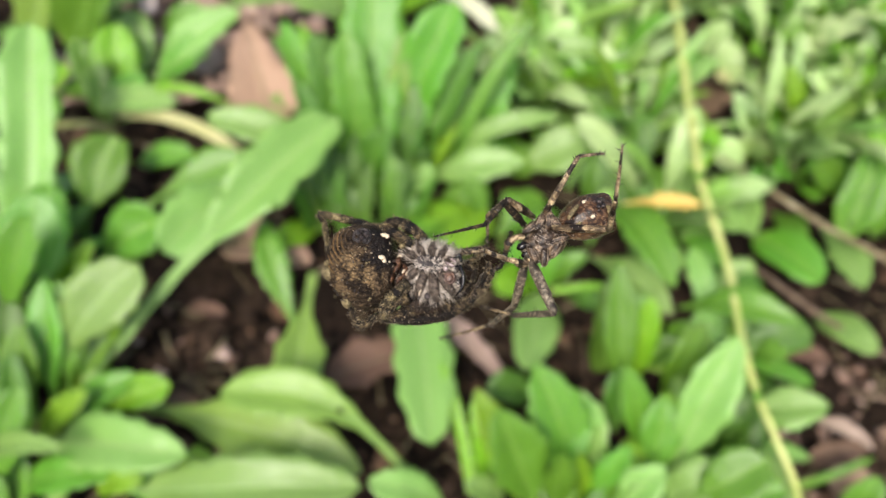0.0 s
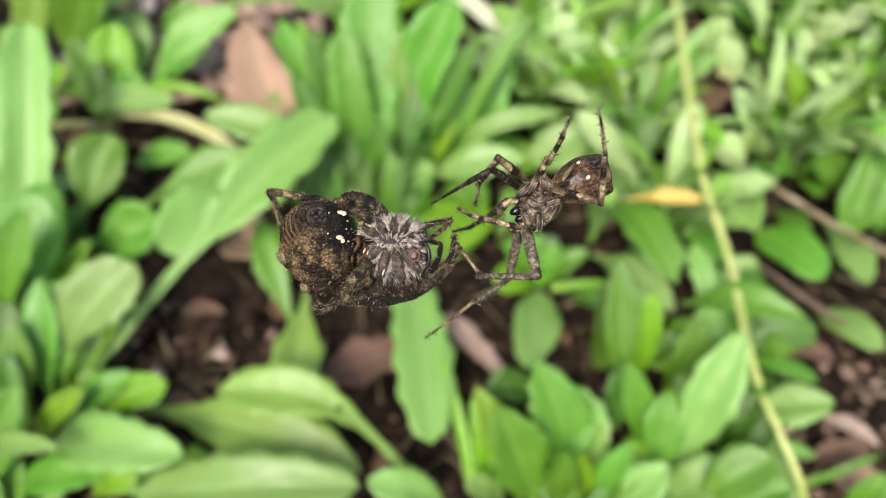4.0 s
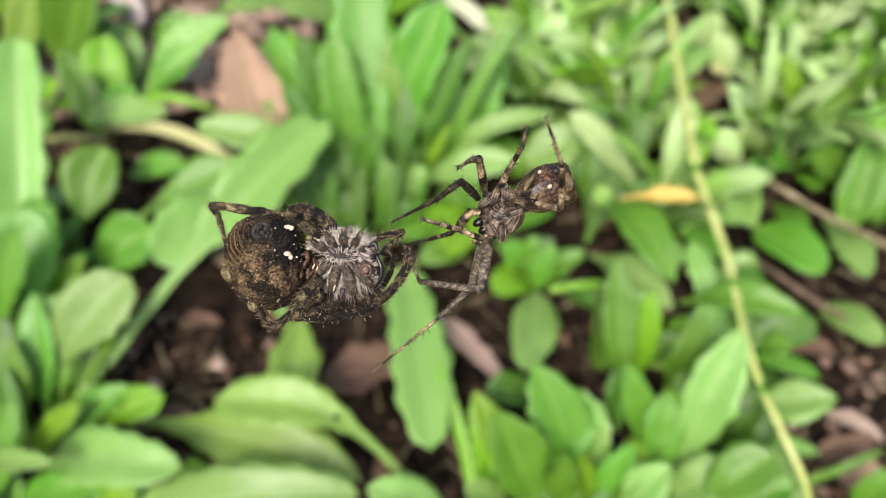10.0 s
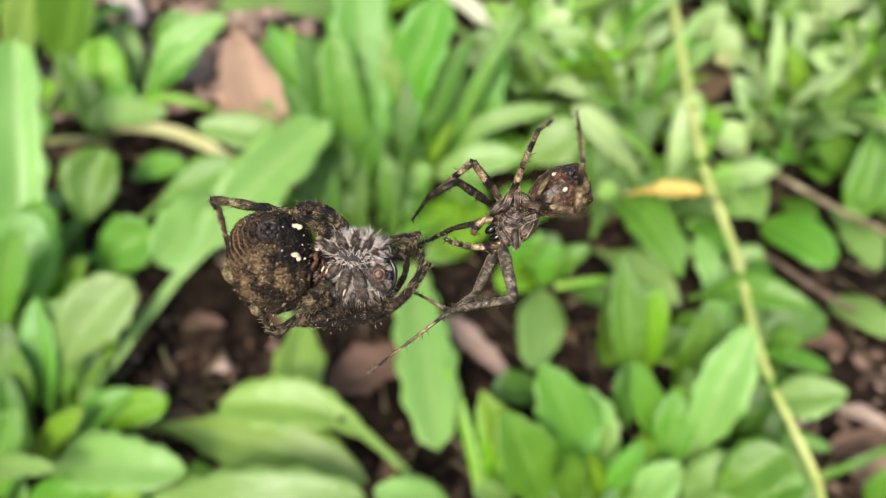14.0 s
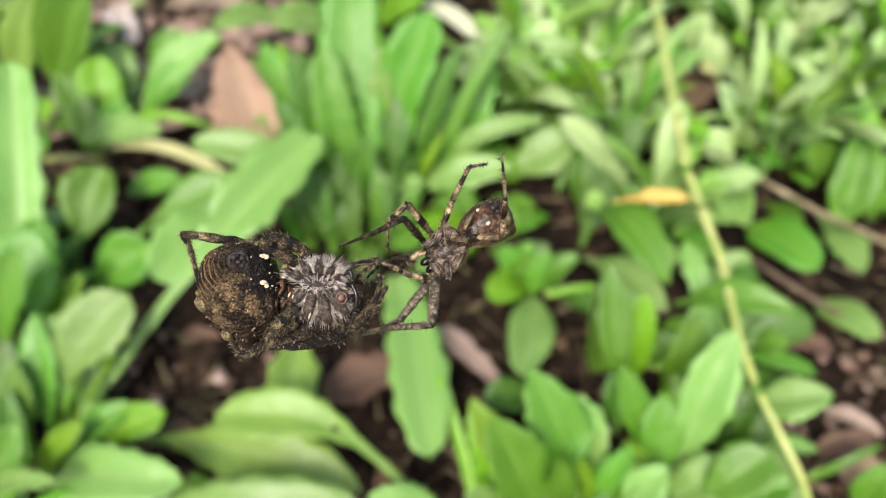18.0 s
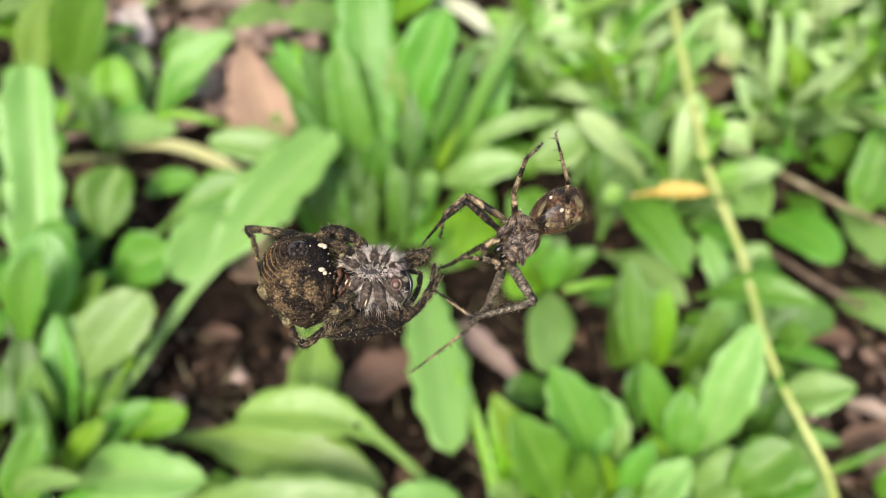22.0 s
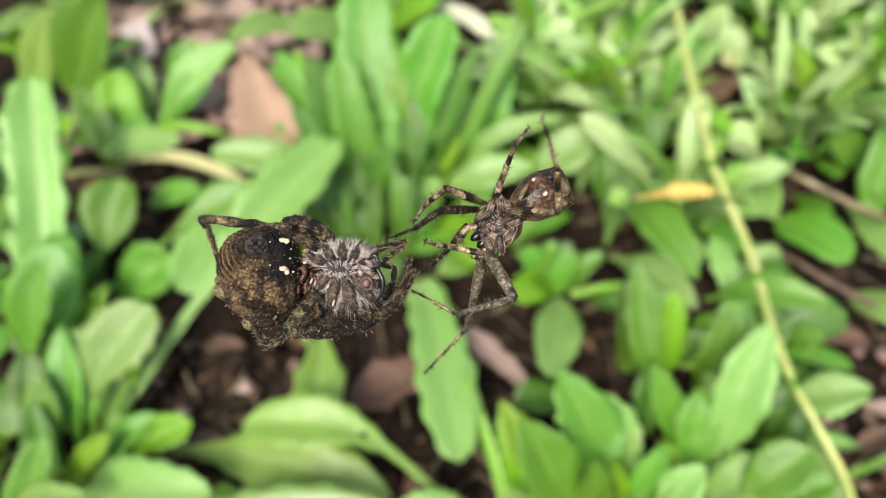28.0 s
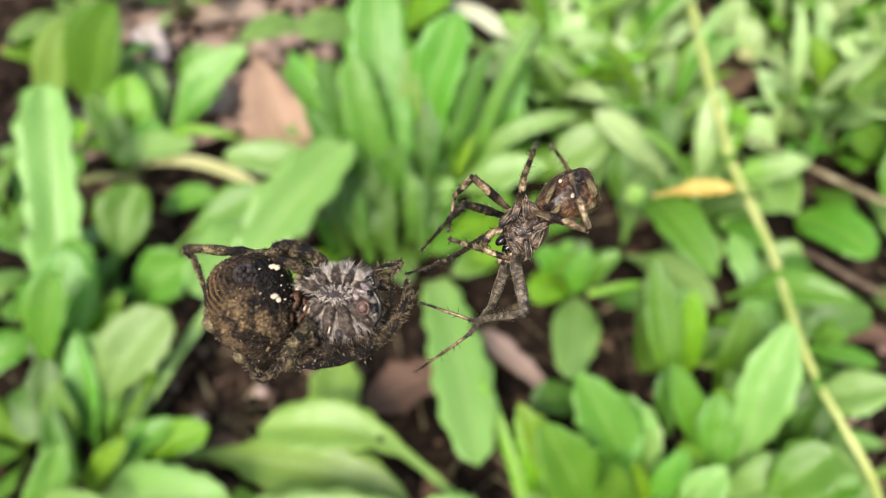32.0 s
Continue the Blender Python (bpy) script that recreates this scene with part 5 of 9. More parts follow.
furred("short_bristles", _ab, 1000, 6 * U, 0.4 * U, RNG, DARKHAIR, big, "short stiff brown bristles", (0, 0, 0))
furred("pale_bristles", _ab, 420, 7 * U, 0.4 * U, RNG, TANHAIR, big, "short pale bristles on the rim of the belly", (0, 0, 0), lambda c: c.z < 0.0003)
furred("white_bristles", _ab, 90, 4 * U, 0.7 * U, RNG, IVORY, big, "sparse thick white bristles", (0, 0, 0.2), lambda c: c.z > 0.0003)
# spinnerets in a puckered mound
_h = skin(-64, -57)
bm = bmesh.new()
tube(bm, [pf(-64 + 16 * math.cos(a), -57 + 15 * math.sin(a), _h - 1 + 1.5 * math.sin(3 * a)) for a in [k * 0.524 for k in range(13)]], [3.2 * U] * 13, 10, 0.5, RNG, 3)
part("spinneret_rim", bm, PLATE, big, "puckered grey-brown ring round the spinnerets")
for _x, _y, _r in ((-71, -50, 7), (-58, -50, 7), (-71, -64, 6.5), (-57, -64, 6.5), (-64, -57, 5), (-64, -68, 4), (-52, -57, 4)):
    bm = bmesh.new()
    tube(bm, [pf(_x, _y, _h - 14), pf(_x + 0.5, _y, _h), pf(_x * 0.95 - 3.2, _y * 0.95 - 2.9, _h + 7)], [_r * U * 1.5, _r * U, _r * U * 0.35], 12, 0.25, RNG)
    part("spinneret", bm, PLATE, big, "small dark blunt spinneret")
for _x, _y, _a, _b in ((-23, -21, 6.5, 4.2), (-25, -65, 7.5, 3.8)):
    _z = skin(_x, _y)
    bm = bmesh.new()
    blob(bm, pf(_x, _y, _z - 0.5), (_a * U, _b * U, 2.6 * U), (0, 35, -12), 3, 0.25, 2.0)
    blob(bm, pf(_x + 5, _y + (6 if _y > -40 else 2), _z - 2), (_a * 0.62 * U, _b * 0.95 * U, 2.4 * U), (0, 35, 40), 3, 0.25, 2.0)
    part("ivory_spot", bm, IVORY, big, "raised ivory-white spot")
for _x, _y, _r in ((-14, -50, 1.6), (-14, -36, 1.5), (-22, -42, 1.2), (-44, -64, 1.6), (-42, -28, 1.6), (-10, -14, 2.0), (-48, -40, 1.2)):
    bm = bmesh.new()
    blob(bm, pf(_x, _y, skin(_x, _y)), (_r * U, _r * 0.8 * U, _r * 0.6 * U), (0, 30, 0), 2, 0.2)
    part("pale_dot", bm, IVORY if _r > 1.4 else TUBER, big)
for _x, _y, _a, _b in ((-129, 16, 9, 14), (-88, 70, 8, 11), (-132, -4, 5, 6)):
    bm = bmesh.new()
    blob(bm, pf(_x, _y, skin(_x, _y) - 5), (_a * U, _b * U, 9 * U), (10, -35, 20), 4, 0.3, 2.5)
    part("tubercle", bm, TUBER, big, "blunt olive-tan shoulder hump")
# scattered warts over the belly
for _k in range(30):
    _x, _y, _r = RNG.uniform(-130, -40), RNG.uniform(-40, 72), RNG.uniform(1.2, 2.4)
    bm = bmesh.new()
    blob(bm, pf(_x, _y, skin(_x, _y) - 0.6), (_r * 1.3 * U, _r * U, _r * 0.6 * U), (RNG.uniform(-20, 20), RNG.uniform(-30, 10), RNG.uniform(0, 180)), 2, 0.4, 2.0)
    part("wart", bm, TUBER if _k % 5 < 2 else PLATE, big)

# fore body, sternum, coxae, palps and jaws
bm = bmesh.new()
blob(bm, pf(52, 8, -20), (72 * U, 60 * U, 42 * U), (0, 0, -8), 4, 0.06, 4.0)
blob(bm, pf(62, 62, -10), (54 * U, 26 * U, 20 * U), (0, 0, 8), 4, 0.1, 4.0)
part("cephalothorax", bm, CHEST, big)
bm = bmesh.new()
blob(bm, pf(66, -15, 20), (33 * U, 18 * U, 13 * U), (0, 0, -10), 4, 0.1, 3.0)
_st = part("sternum", bm, PLATE, big)
bm = bmesh.new()
for _ in range(120):
    _a, _f = RNG.uniform(0, 6.28), RNG.uniform(0.25, 1.0)
    _c, _s = math.cos(_a), math.sin(_a)
    hair(bm, pf(66 + 32 * _c * _f, -15 + 17 * _s * _f, 33 - 8 * _f * _f), (_c + RNG.gauss(0.3, 0.6), -_s + RNG.gauss(0, 0.6), RNG.uniform(0.0, 0.3)), RNG.uniform(9, 18) * U, 0.65 * U, (0.1, RNG.uniform(-0.3, 0.3), -0.35))
part("sternum_hairs", bm, SILVER, _st, "silver hairs lying over the breastplate")
# angle from the breastplate, reach and breadth of each leg base
for _a, _l, _w in ((148, 30, 9), (118, 26, 9), (86, 24, 9), (56, 26, 8), (24, 24, 7), (-30, 30, 8), (-52, 50, 11), (-78, 52, 12), (-106, 48, 11), (-138, 40, 10)):
    _c, _s = math.cos(radians(_a)), math.sin(radians(_a))
    _x, _y = 66 + 30 * _c, -15 - 17 * _s
    bm = bmesh.new()
    tube(bm, [pf(_x, _y, 18), pf(_x + _l * 0.45 * _c, _y - _l * 0.45 * _s, 24), pf(_x + _l * _c, _y - _l * _s, 12)], [_w * 0.7 * U, _w * U, _w * 0.8 * U], 12, 0.15, RNG)
    _coxa = part("coxa", bm, COXA, big)
    bm = bmesh.new()
    for _ in range(190):
        # two combed rows, one along each margin, and a brush at the end
        _edge, _f = RNG.choice((-1, 1)), RNG.uniform(0.0, 1.05)
        _o = _edge * RNG.uniform(0.0, 1.15) * _w
        _p = (_x + _l * _f * _c + _o * _s, _y - _l * _f * _s + _o * _c, 23 + 6 * math.sin(3.1 * min(1, _f)) - 7 * _f - 2 * abs(_o) / _w)
        _t = RNG.uniform(0.3, 1.1) * _edge
        hair(bm, pf(*_p), (_c + _t * _s + RNG.gauss(0, 0.45), _s - _t * _c + RNG.gauss(0, 0.45), RNG.uniform(-0.1, 0.4)), RNG.uniform(9, 19) * U, RNG.uniform(0.45, 0.9) * U, (0.3 * _c, 0.3 * _s, -0.4))
    part("fur_tuft", bm, SILVER, _coxa, "combed tuft of silver-grey hairs")
    bm = bmesh.new()
    for _ in range(26):
        _f, _o = RNG.uniform(0.0, 1.0), RNG.gauss(0, 0.5) * _w
        hair(bm, pf(_x + _l * _f * _c + _o * _s, _y - _l * _f * _s + _o * _c, 30 - 4 * _f), (_c + RNG.gauss(0, 0.3), _s + RNG.gauss(0, 0.3), RNG.uniform(0.1, 0.5)), RNG.uniform(8, 15) * U, 0.7 * U)
    part("dark_hairs", bm, DARKHAIR, _coxa, "dark brown hairs")
for _k in range(18):
    _x, _y, _r = RNG.uniform(-6, 24), RNG.uniform(-20, 30), RNG.uniform(3, 6)
    bm = bmesh.new()
    blob(bm, pf(_x, _y, 30 - abs(_y - 4) * 0.2 - abs(_x - 8) * 0.2), (_r * 1.9 * U, _r * 0.7 * U, _r * 0.9 * U), (0, 15, RNG.uniform(30, 120)), 3, 0.5, 2.5)
    part("belly_fold", bm, RUST if _k % 4 else CHEST, big, "rust-brown fold at the base of the belly")
for _x, _y, _z, _a, _b, _t in ((18, 2, 35, 5, 1.6, 60), (24, 6, 35, 4.5, 1.4, 70), (32, 31, 34, 4, 3.2, 10), (8, -28, 32, 3, 2, 0), (52, 40, 31, 6, 1.6, 70), (66, 46, 31, 5, 6, 20), (-6, 74, 30, 2.2, 1.6, 0), (10, -46, 28, 6, 4.8, 30)):
    bm = bmesh.new()
    blob(bm, pf(_x, _y, _z), (_a * U, _b * U, 2.6 * U), (0, 0, _t), 3, 0.2, 2.0)
    part("pale_joint", bm, PLATE if _b > 5 else TUBER if _b > 4 else IVORY, big, "small pale joint between the leg bases")
for _dx, _dy in ((0, 0), (-8, -26)):
    bm = bmesh.new()
    blob(bm, pf(122 + _dx, 16 + _dy, 6), (17 * U, 12 * U, 17 * U), (0, 0, 60), 4, 0.03, 3.0)
    part("chelicera", bm, GLOSS, big, "glossy black jaw")
bm = bmesh.new()
tube(bm, [pf(108 + 9 * math.cos(a), 9 + 10 * math.sin(a), 36) for a in [k * 0.79 for k in range(9)]], [2.6 * U] * 9, 8, 0.2, RNG, 3)
part("mouth_lip", bm, LIP, big, "reddish ring of the mouth")
bm = bmesh.new()
blob(bm, pf(107, 9, 32), (9 * U, 10 * U, 6 * U), (0, 0, 0), 3, 0.15)
part("palp_tip", bm, LIP, big)
for _x, _y, _a, _b, _t in ((106, -17, 10, 4, -20), (98, -9, 5, 6, 30), (112, -25, 7, 3.5, -30)):
    bm = bmesh.new()
    blob(bm, pf(_x, _y, 33), (_a * U, _b * U, 4 * U), (15, 0, _t), 3, 0.12, 2.0)
    part("maxilla", bm, MAXILLA, big, "pinkish-grey shiny mouth plate")
for _pts in (((124, -16, 26), (133, 4, 30), (131, 26, 28), (120, 42, 22)), ((112, -30, 24), (122, -36, 22), (126, -24, 26))):
    bm = bmesh.new()
    tube(bm, [pf(*p) for p in _pts], [3.0 * U, 4.0 * U, 3.0 * U, 1.0 * U][:len(_pts)], 10)
    part("fang", bm, GLOSS, big, "shiny black curved fang")

# dark fur between the leg bases
bm = bmesh.new()
for _ in range(420):
    _x, _y = RNG.uniform(-6, 112), RNG.uniform(-56, 86)
    hair(bm, pf(_x, _y, RNG.uniform(0, 22)), (RNG.gauss(0.5, 0.6), RNG.gauss(0, 0.7), RNG.uniform(0.2, 1)), RNG.uniform(5, 12) * U, 0.6 * U)
part("dark_fur", bm, DARKHAIR, big, "short dark fur between the legs")


def big_leg(points, radii, skin_of=LEGSKIN, count=260, length=8, pale=160):
    """One folded leg, jointed at its points, swollen between them."""
    bm = bmesh.new()
    pts, rr = [], []
    for i, p in enumerate(points):
        pts.append(pf(*p))
        rr.append(radii[i] * U * (0.8 if 0 < i < len(points) - 1 else 0.9))
        if i < len(points) - 1:
            pts.append((pf(*p) + pf(*points[i + 1])) / 2)
            rr.append((radii[i] + radii[i + 1]) / 2 * U * 1.08)
    line, rad = tube(bm, pts, rr, 12, 0.22, RNG, 4)
    leg = part("leg", bm, skin_of, big)
    bm = bmesh.new()
    bristles(bm, line, rad, count, length * U * 0.8, 0.5 * U, RNG, 0.8)
    part("leg_bristles", bm, DARKHAIR, leg, "dark bristles on the leg")
    bm = bmesh.new()
    bristles(bm, line, rad, pale, length * U, 0.5 * U, RNG, 0.6)
    part("leg_hairs", bm, TANHAIR, leg, "pale hairs on the leg")


big_leg([(24, -50, 0), (-14, -76, -8), (-66, -84, -14), (-101, -92, -8), (-140, -99, -4), (-168, -102, 0), (-160, -84, -10), (-156, -58, -18), (-150, -22, -26)], [14, 12, 10, 9, 8, 6.5, 5.5, 5, 3], LEGTAN)
big_leg([(50, -56, 8), (34, -76, 8), (2, -94, 4), (-26, -92, 4), (-22, -76, 14), (8, -64, 22), (30, -48, 26)], [12, 12, 12, 10, 9, 9, 7])
big_leg([(30, 50, 16), (4, 62, 22), (-18, 86, 16), (-40, 98, 10), (-64, 116, 2), (-80, 104, -4), (-92, 76, -10)], [13, 12, 10, 8, 8, 6.5, 5])
big_leg([(30, 24, 34), (17, 36, 40), (-4, 58, 36), (-18, 80, 24), (-14, 98, 10)], [10, 11, 12, 10, 8], LEGTAN)
big_leg([(80, 44, -12), (40, 72, -4), (-4, 94, 2), (-34, 94, -2)], [14, 14, 11, 8])
big_leg([(104, 56, -4), (116, 72, 2), (84, 87, 6), (30, 97, 6), (-10, 96, 2)], [12, 12, 11, 10, 7], LEGBLACK, 300, 7, 90)
big_leg([(90, 54, 0), (116, 74, 6), (152, 46, 10), (171, 8, 6), (177, -28, 2)], [12, 10, 7, 5.5, 3.6])
big_leg([(104, 66, -6), (134, 62, -4), (166, 30, -4), (188, -7, -6)], [10, 8, 6, 3.6])
big_leg([(84, -40, 0), (108, -38, 6), (138, -48, 6), (170, -55, 0), (156, -40, -6), (132, -22, -12)], [10, 8, 6, 4.5, 4.5, 3.5])
big_leg([(92, 60, -8), (114, 58, -4), (136, 36, -6), (148, 12, -8), (150, -10, -10), (126, -17, -14)], [10, 8, 6, 5, 4.5, 4], LEGBLACK, 160, 8, 80)
# thick white bristles along the black thigh
bm = bmesh.new()
for _ in range(46):
    _f = RNG.random()
    hair(bm, pf(-6 + 116 * _f, 98 - 16 * _f + RNG.gauss(0, 6), 8 + RNG.uniform(-2, 6)), (RNG.gauss(0, 0.5), -1 + RNG.gauss(0, 0.5), 0.5), RNG.uniform(3, 7) * U, 0.7 * U)
part("white_bristles", bm, IVORY, big, "sparse thick white bristles")
# a strand of silk held by the jaws
bm = bmesh.new()
tube(bm, [pf(96, -40, 34), pf(128, -47, 30), pf(150, -49, 26), pf(172, -52, 20)], [0.12 * U] * 4, 5, 0, None, 4)
part("silk_thread", bm, IVORY, big, "fine whitish strand of silk")


# ---- the small spider ----
small = thing("spider", pose(0.1, 0, 0.1), "smaller brown spider with long spiny banded legs stretched out", "spider", "spiders")


def small_belly(p):
    q = p.copy()
    for d, h, w in ((Vector((0.9, 0.55, 0.2)), 0.14, 0.3), (Vector((0.75, -0.75, 0.0)), 0.2, 0.26)):
        k = (p - d.normalized()).length_squared
        q += d.normalized() * h * math.exp(-k / (w * w))
    q.y *= 0.86 + 0.16 * p.x
    return q


bm = bmesh.new()
blob(bm, pm(68, -34, -6), (56 * VV, 47 * VV, 44 * VV), (0, 0, 22), 5, 0.04, 5.0, small_belly)
_ab = part("abdomen", bm, BELLY_PALE, small)
furred("short_bristles", _ab, 600, 3.4 * VV, 0.3 * VV, RNG, SILVER, small, "short pale bristles")
for _pts in (((30, -30, 34), (38, -44, 34), (48, -56, 30)), ((34, -12, 34), (44, -16, 36), (52, -26, 38))):
    bm = bmesh.new()
    tube(bm, [pm(*p) for p in _pts], [3 * VV, 5 * VV, 2.5 * VV], 10, 0.3, RNG)
    part("tan_streak", bm, TUBER, small, "pale tan streak on the belly")
for _x, _y, _h, _r in ((86, -62, 29, 7), (92, -56, 31, 6), (84, -54, 31, 6), (92, -66, 27, 5)):
    bm = bmesh.new()
    tube(bm, [pm(_x, _y, _h - 16), pm(_x, _y, _h), pm(_x + 1, _y, _h + 6)], [_r * VV * 1.6, _r * VV * 0.8, _r * VV * 0.3], 10, 0.25, RNG)
    part("spinneret", bm, PLATE, small, "small dark spinneret")
for _x, _y, _z, _a, _b in ((104, -44, 12, 10, 17), (98, -16, 10, 13, 9)):
    bm = bmesh.new()
    blob(bm, pm(_x, _y, _z), (_a * VV, _b * VV, 20 * VV), (0, 20, 15), 4, 0.2, 3.0)
    part("belly_end", bm, TUBER, small, "tan wrinkled end of the belly")
for _x, _y, _z, _r in ((73, -36, 39, 4.2), (57, -62, 33, 3.4)):
    bm = bmesh.new()
    blob(bm, pm(_x, _y, _z), (_r * VV, _r * 0.8 * VV, 3 * VV), (0, 0, 30), 3, 0.2, 2.0)
    part("ivory_spot", bm, IVORY, small, "raised ivory-white spot")
bm = bmesh.new()
blob(bm, pm(-6, 12, -6), (44 * VV, 34 * VV, 28 * VV), (0, 0, 30), 4, 0.06, 4.0)
_ct = part("cephalothorax", bm, CHEST_PALE, small)
furred("brown_fur", _ct, 170, 6 * VV, 0.4 * VV, RNG, TANHAIR, small, "short pale brown fur", (-0.3, 0.1, 0.1))
bm = bmesh.new()
blob(bm, pm(-8, 6, 18), (20 * VV, 13 * VV, 8 * VV), (0, 0, 30), 4, 0.08, 4.0)
_st = part("sternum", bm, CHEST_PALE, small)
furred("sternum_hairs", _st, 90, 9 * VV, 0.4 * VV, RNG, SILVER, _st, "pale hairs", (-0.4, 0.2, 0.1))
for _x, _y, _a, _l in ((-34, -14, -40, 19), (-18, -24, -65, 19), (-2, -28, -85, 18), (12, -22, -120, 17), (-28, 34, 60, 19), (-8, 38, 90, 19), (10, 26, 120, 18), (18, 6, 160, 18)):
    bm = bmesh.new()
    blob(bm, pm(_x, _y, 16), (_l * VV, 8.5 * VV, 10 * VV), (0, 0, -_a), 3, 0.12, 3.0)
    _cx = part("coxa", bm, CHEST_PALE, small)
    furred("coxa_hairs", _cx, 26, 7 * VV, 0.45 * VV, RNG, SILVER, _cx, "pale hairs", (-0.3, 0, 0.2))
    # a pale keel along each leg base
    _c, _s = math.cos(radians(_a)), math.sin(radians(_a))
    for _off, _r in ((-5.0, 1.3), (4.0, 1.0)):
        bm = bmesh.new()
        tube(bm, [pm(_x + _k * _l * _c - _off * _s, _y + _k * _l * _s + _off * _c, _h) for _k, _h in ((-0.75, 20), (-0.3, 25), (0.3, 26), (0.8, 21))], [_r * 0.5 * VV, _r * VV, _r * VV, _r * 0.5 * VV], 8, 0.3, RNG)
        part("pale_keel", bm, KEEL, _cx, "pale tan stripe")
for _x, _y in ((-47, 20), (-38, 33)):
    bm = bmesh.new()
    blob(bm, pm(_x, _y, 4), (12 * VV, 7.5 * VV, 9 * VV), (0, 0, 30), 3, 0.08)
    part("chelicera", bm, GLOSS, small, "glossy black jaw")
for _pts in (((-44, 2, 16), (-62, 6, 22), (-74, 16, 20), (-76, 28, 14)), ((-34, 44, 14), (-46, 54, 18), (-56, 50, 14))):
    bm = bmesh.new()
    _line, _rad = tube(bm, [pm(*p) for p in _pts], [6 * VV, 6 * VV, 8 * VV, 4 * VV][:len(_pts)], 10, 0.2, RNG)
    bristles(bm, _line, _rad, 60, 7 * VV, 0.5 * VV, RNG)
    part("palp", bm, LEGPALE, small)
LENGTHS = [[2.99, 3.82, 2.52], [4.83, 4.89, 5.17], [3.89, 3.02, 3.3], [3.55, 3.16, 5.42], [2.5, 2.29, 1.92], [2.73, 2.51, 2.77], [5.38, 6.36, 5.1], [5.24, 4.34, 8.94]]
legs = []
for _i, _three in enumerate(LENGTHS):
    _mine = []
    for _j, _mm in enumerate(_three):
        L = _mm / 1000
        bm = bmesh.new()
        _thick = (6, 7, 7.5, 7.5, 5.5, 5, 10, 9)[_i] if _j == 0 else ((5, 5.5, 6, 6, 5, 4.5, 6.5, 6)[_i], 3.4)[_j - 1]
        if _j == 0:
            _pts, _rr = [(-L * 0.3, 0, -L * 0.06), (0, 0, 0), (L * 0.2, 0, L * 0.03), (L * 0.6, 0, L * 0.04), (L, 0, 0)], [0.75, 0.75, 1.0, 1.0, 0.75]
        elif _j == 1:
            _pts, _rr = [(0, 0, 0), (L * 0.25, 0, L * 0.02), (L * 0.7, 0, L * 0.01), (L, 0, 0)], [1.05, 0.95, 0.85, 0.75]
        else:
            _pts, _rr = [(0, 0, 0), (L * 0.4, 0, L * 0.015), (L * 0.8, 0, 0), (L, 0, -L * 0.02)], [1.05, 0.85, 0.6, 0.35]
        _line, _rad = tube(bm, _pts, [r * _thick * VV for r in _rr], 12, 0.12, RNG, 5)
        bristles(bm, _line, _rad, 110, 3.6 * VV, 0.26 * VV, RNG, 1.2)
        bristles(bm, _line, _rad, 34 if _i > 5 else 14, 10 * VV, 0.62 * VV, RNG, 0.5)
        _limb = part(("femur", "tibia", "tarsus")[_j], bm, LEGGREY if _i in (6, 7) and _j < 2 else LEGPALE if _i in (0, 1, 2, 4, 6, 7) else LEGSKIN, small)
        furred("leg_hairs", _limb, 40, 4.5 * VV, 0.22 * VV, RNG, SILVER, _limb, "fine pale hairs", (0.4, 0, 0))
        _mine.append(_limb)
    legs.append(_mine)


# ---- what moves ----
def swing(limb, rows):
    walk(limb, [(t, pose(x / 1000, y / 1000, z / 1000, a, b, c)) for t, x, y, z, a, b, c in rows])


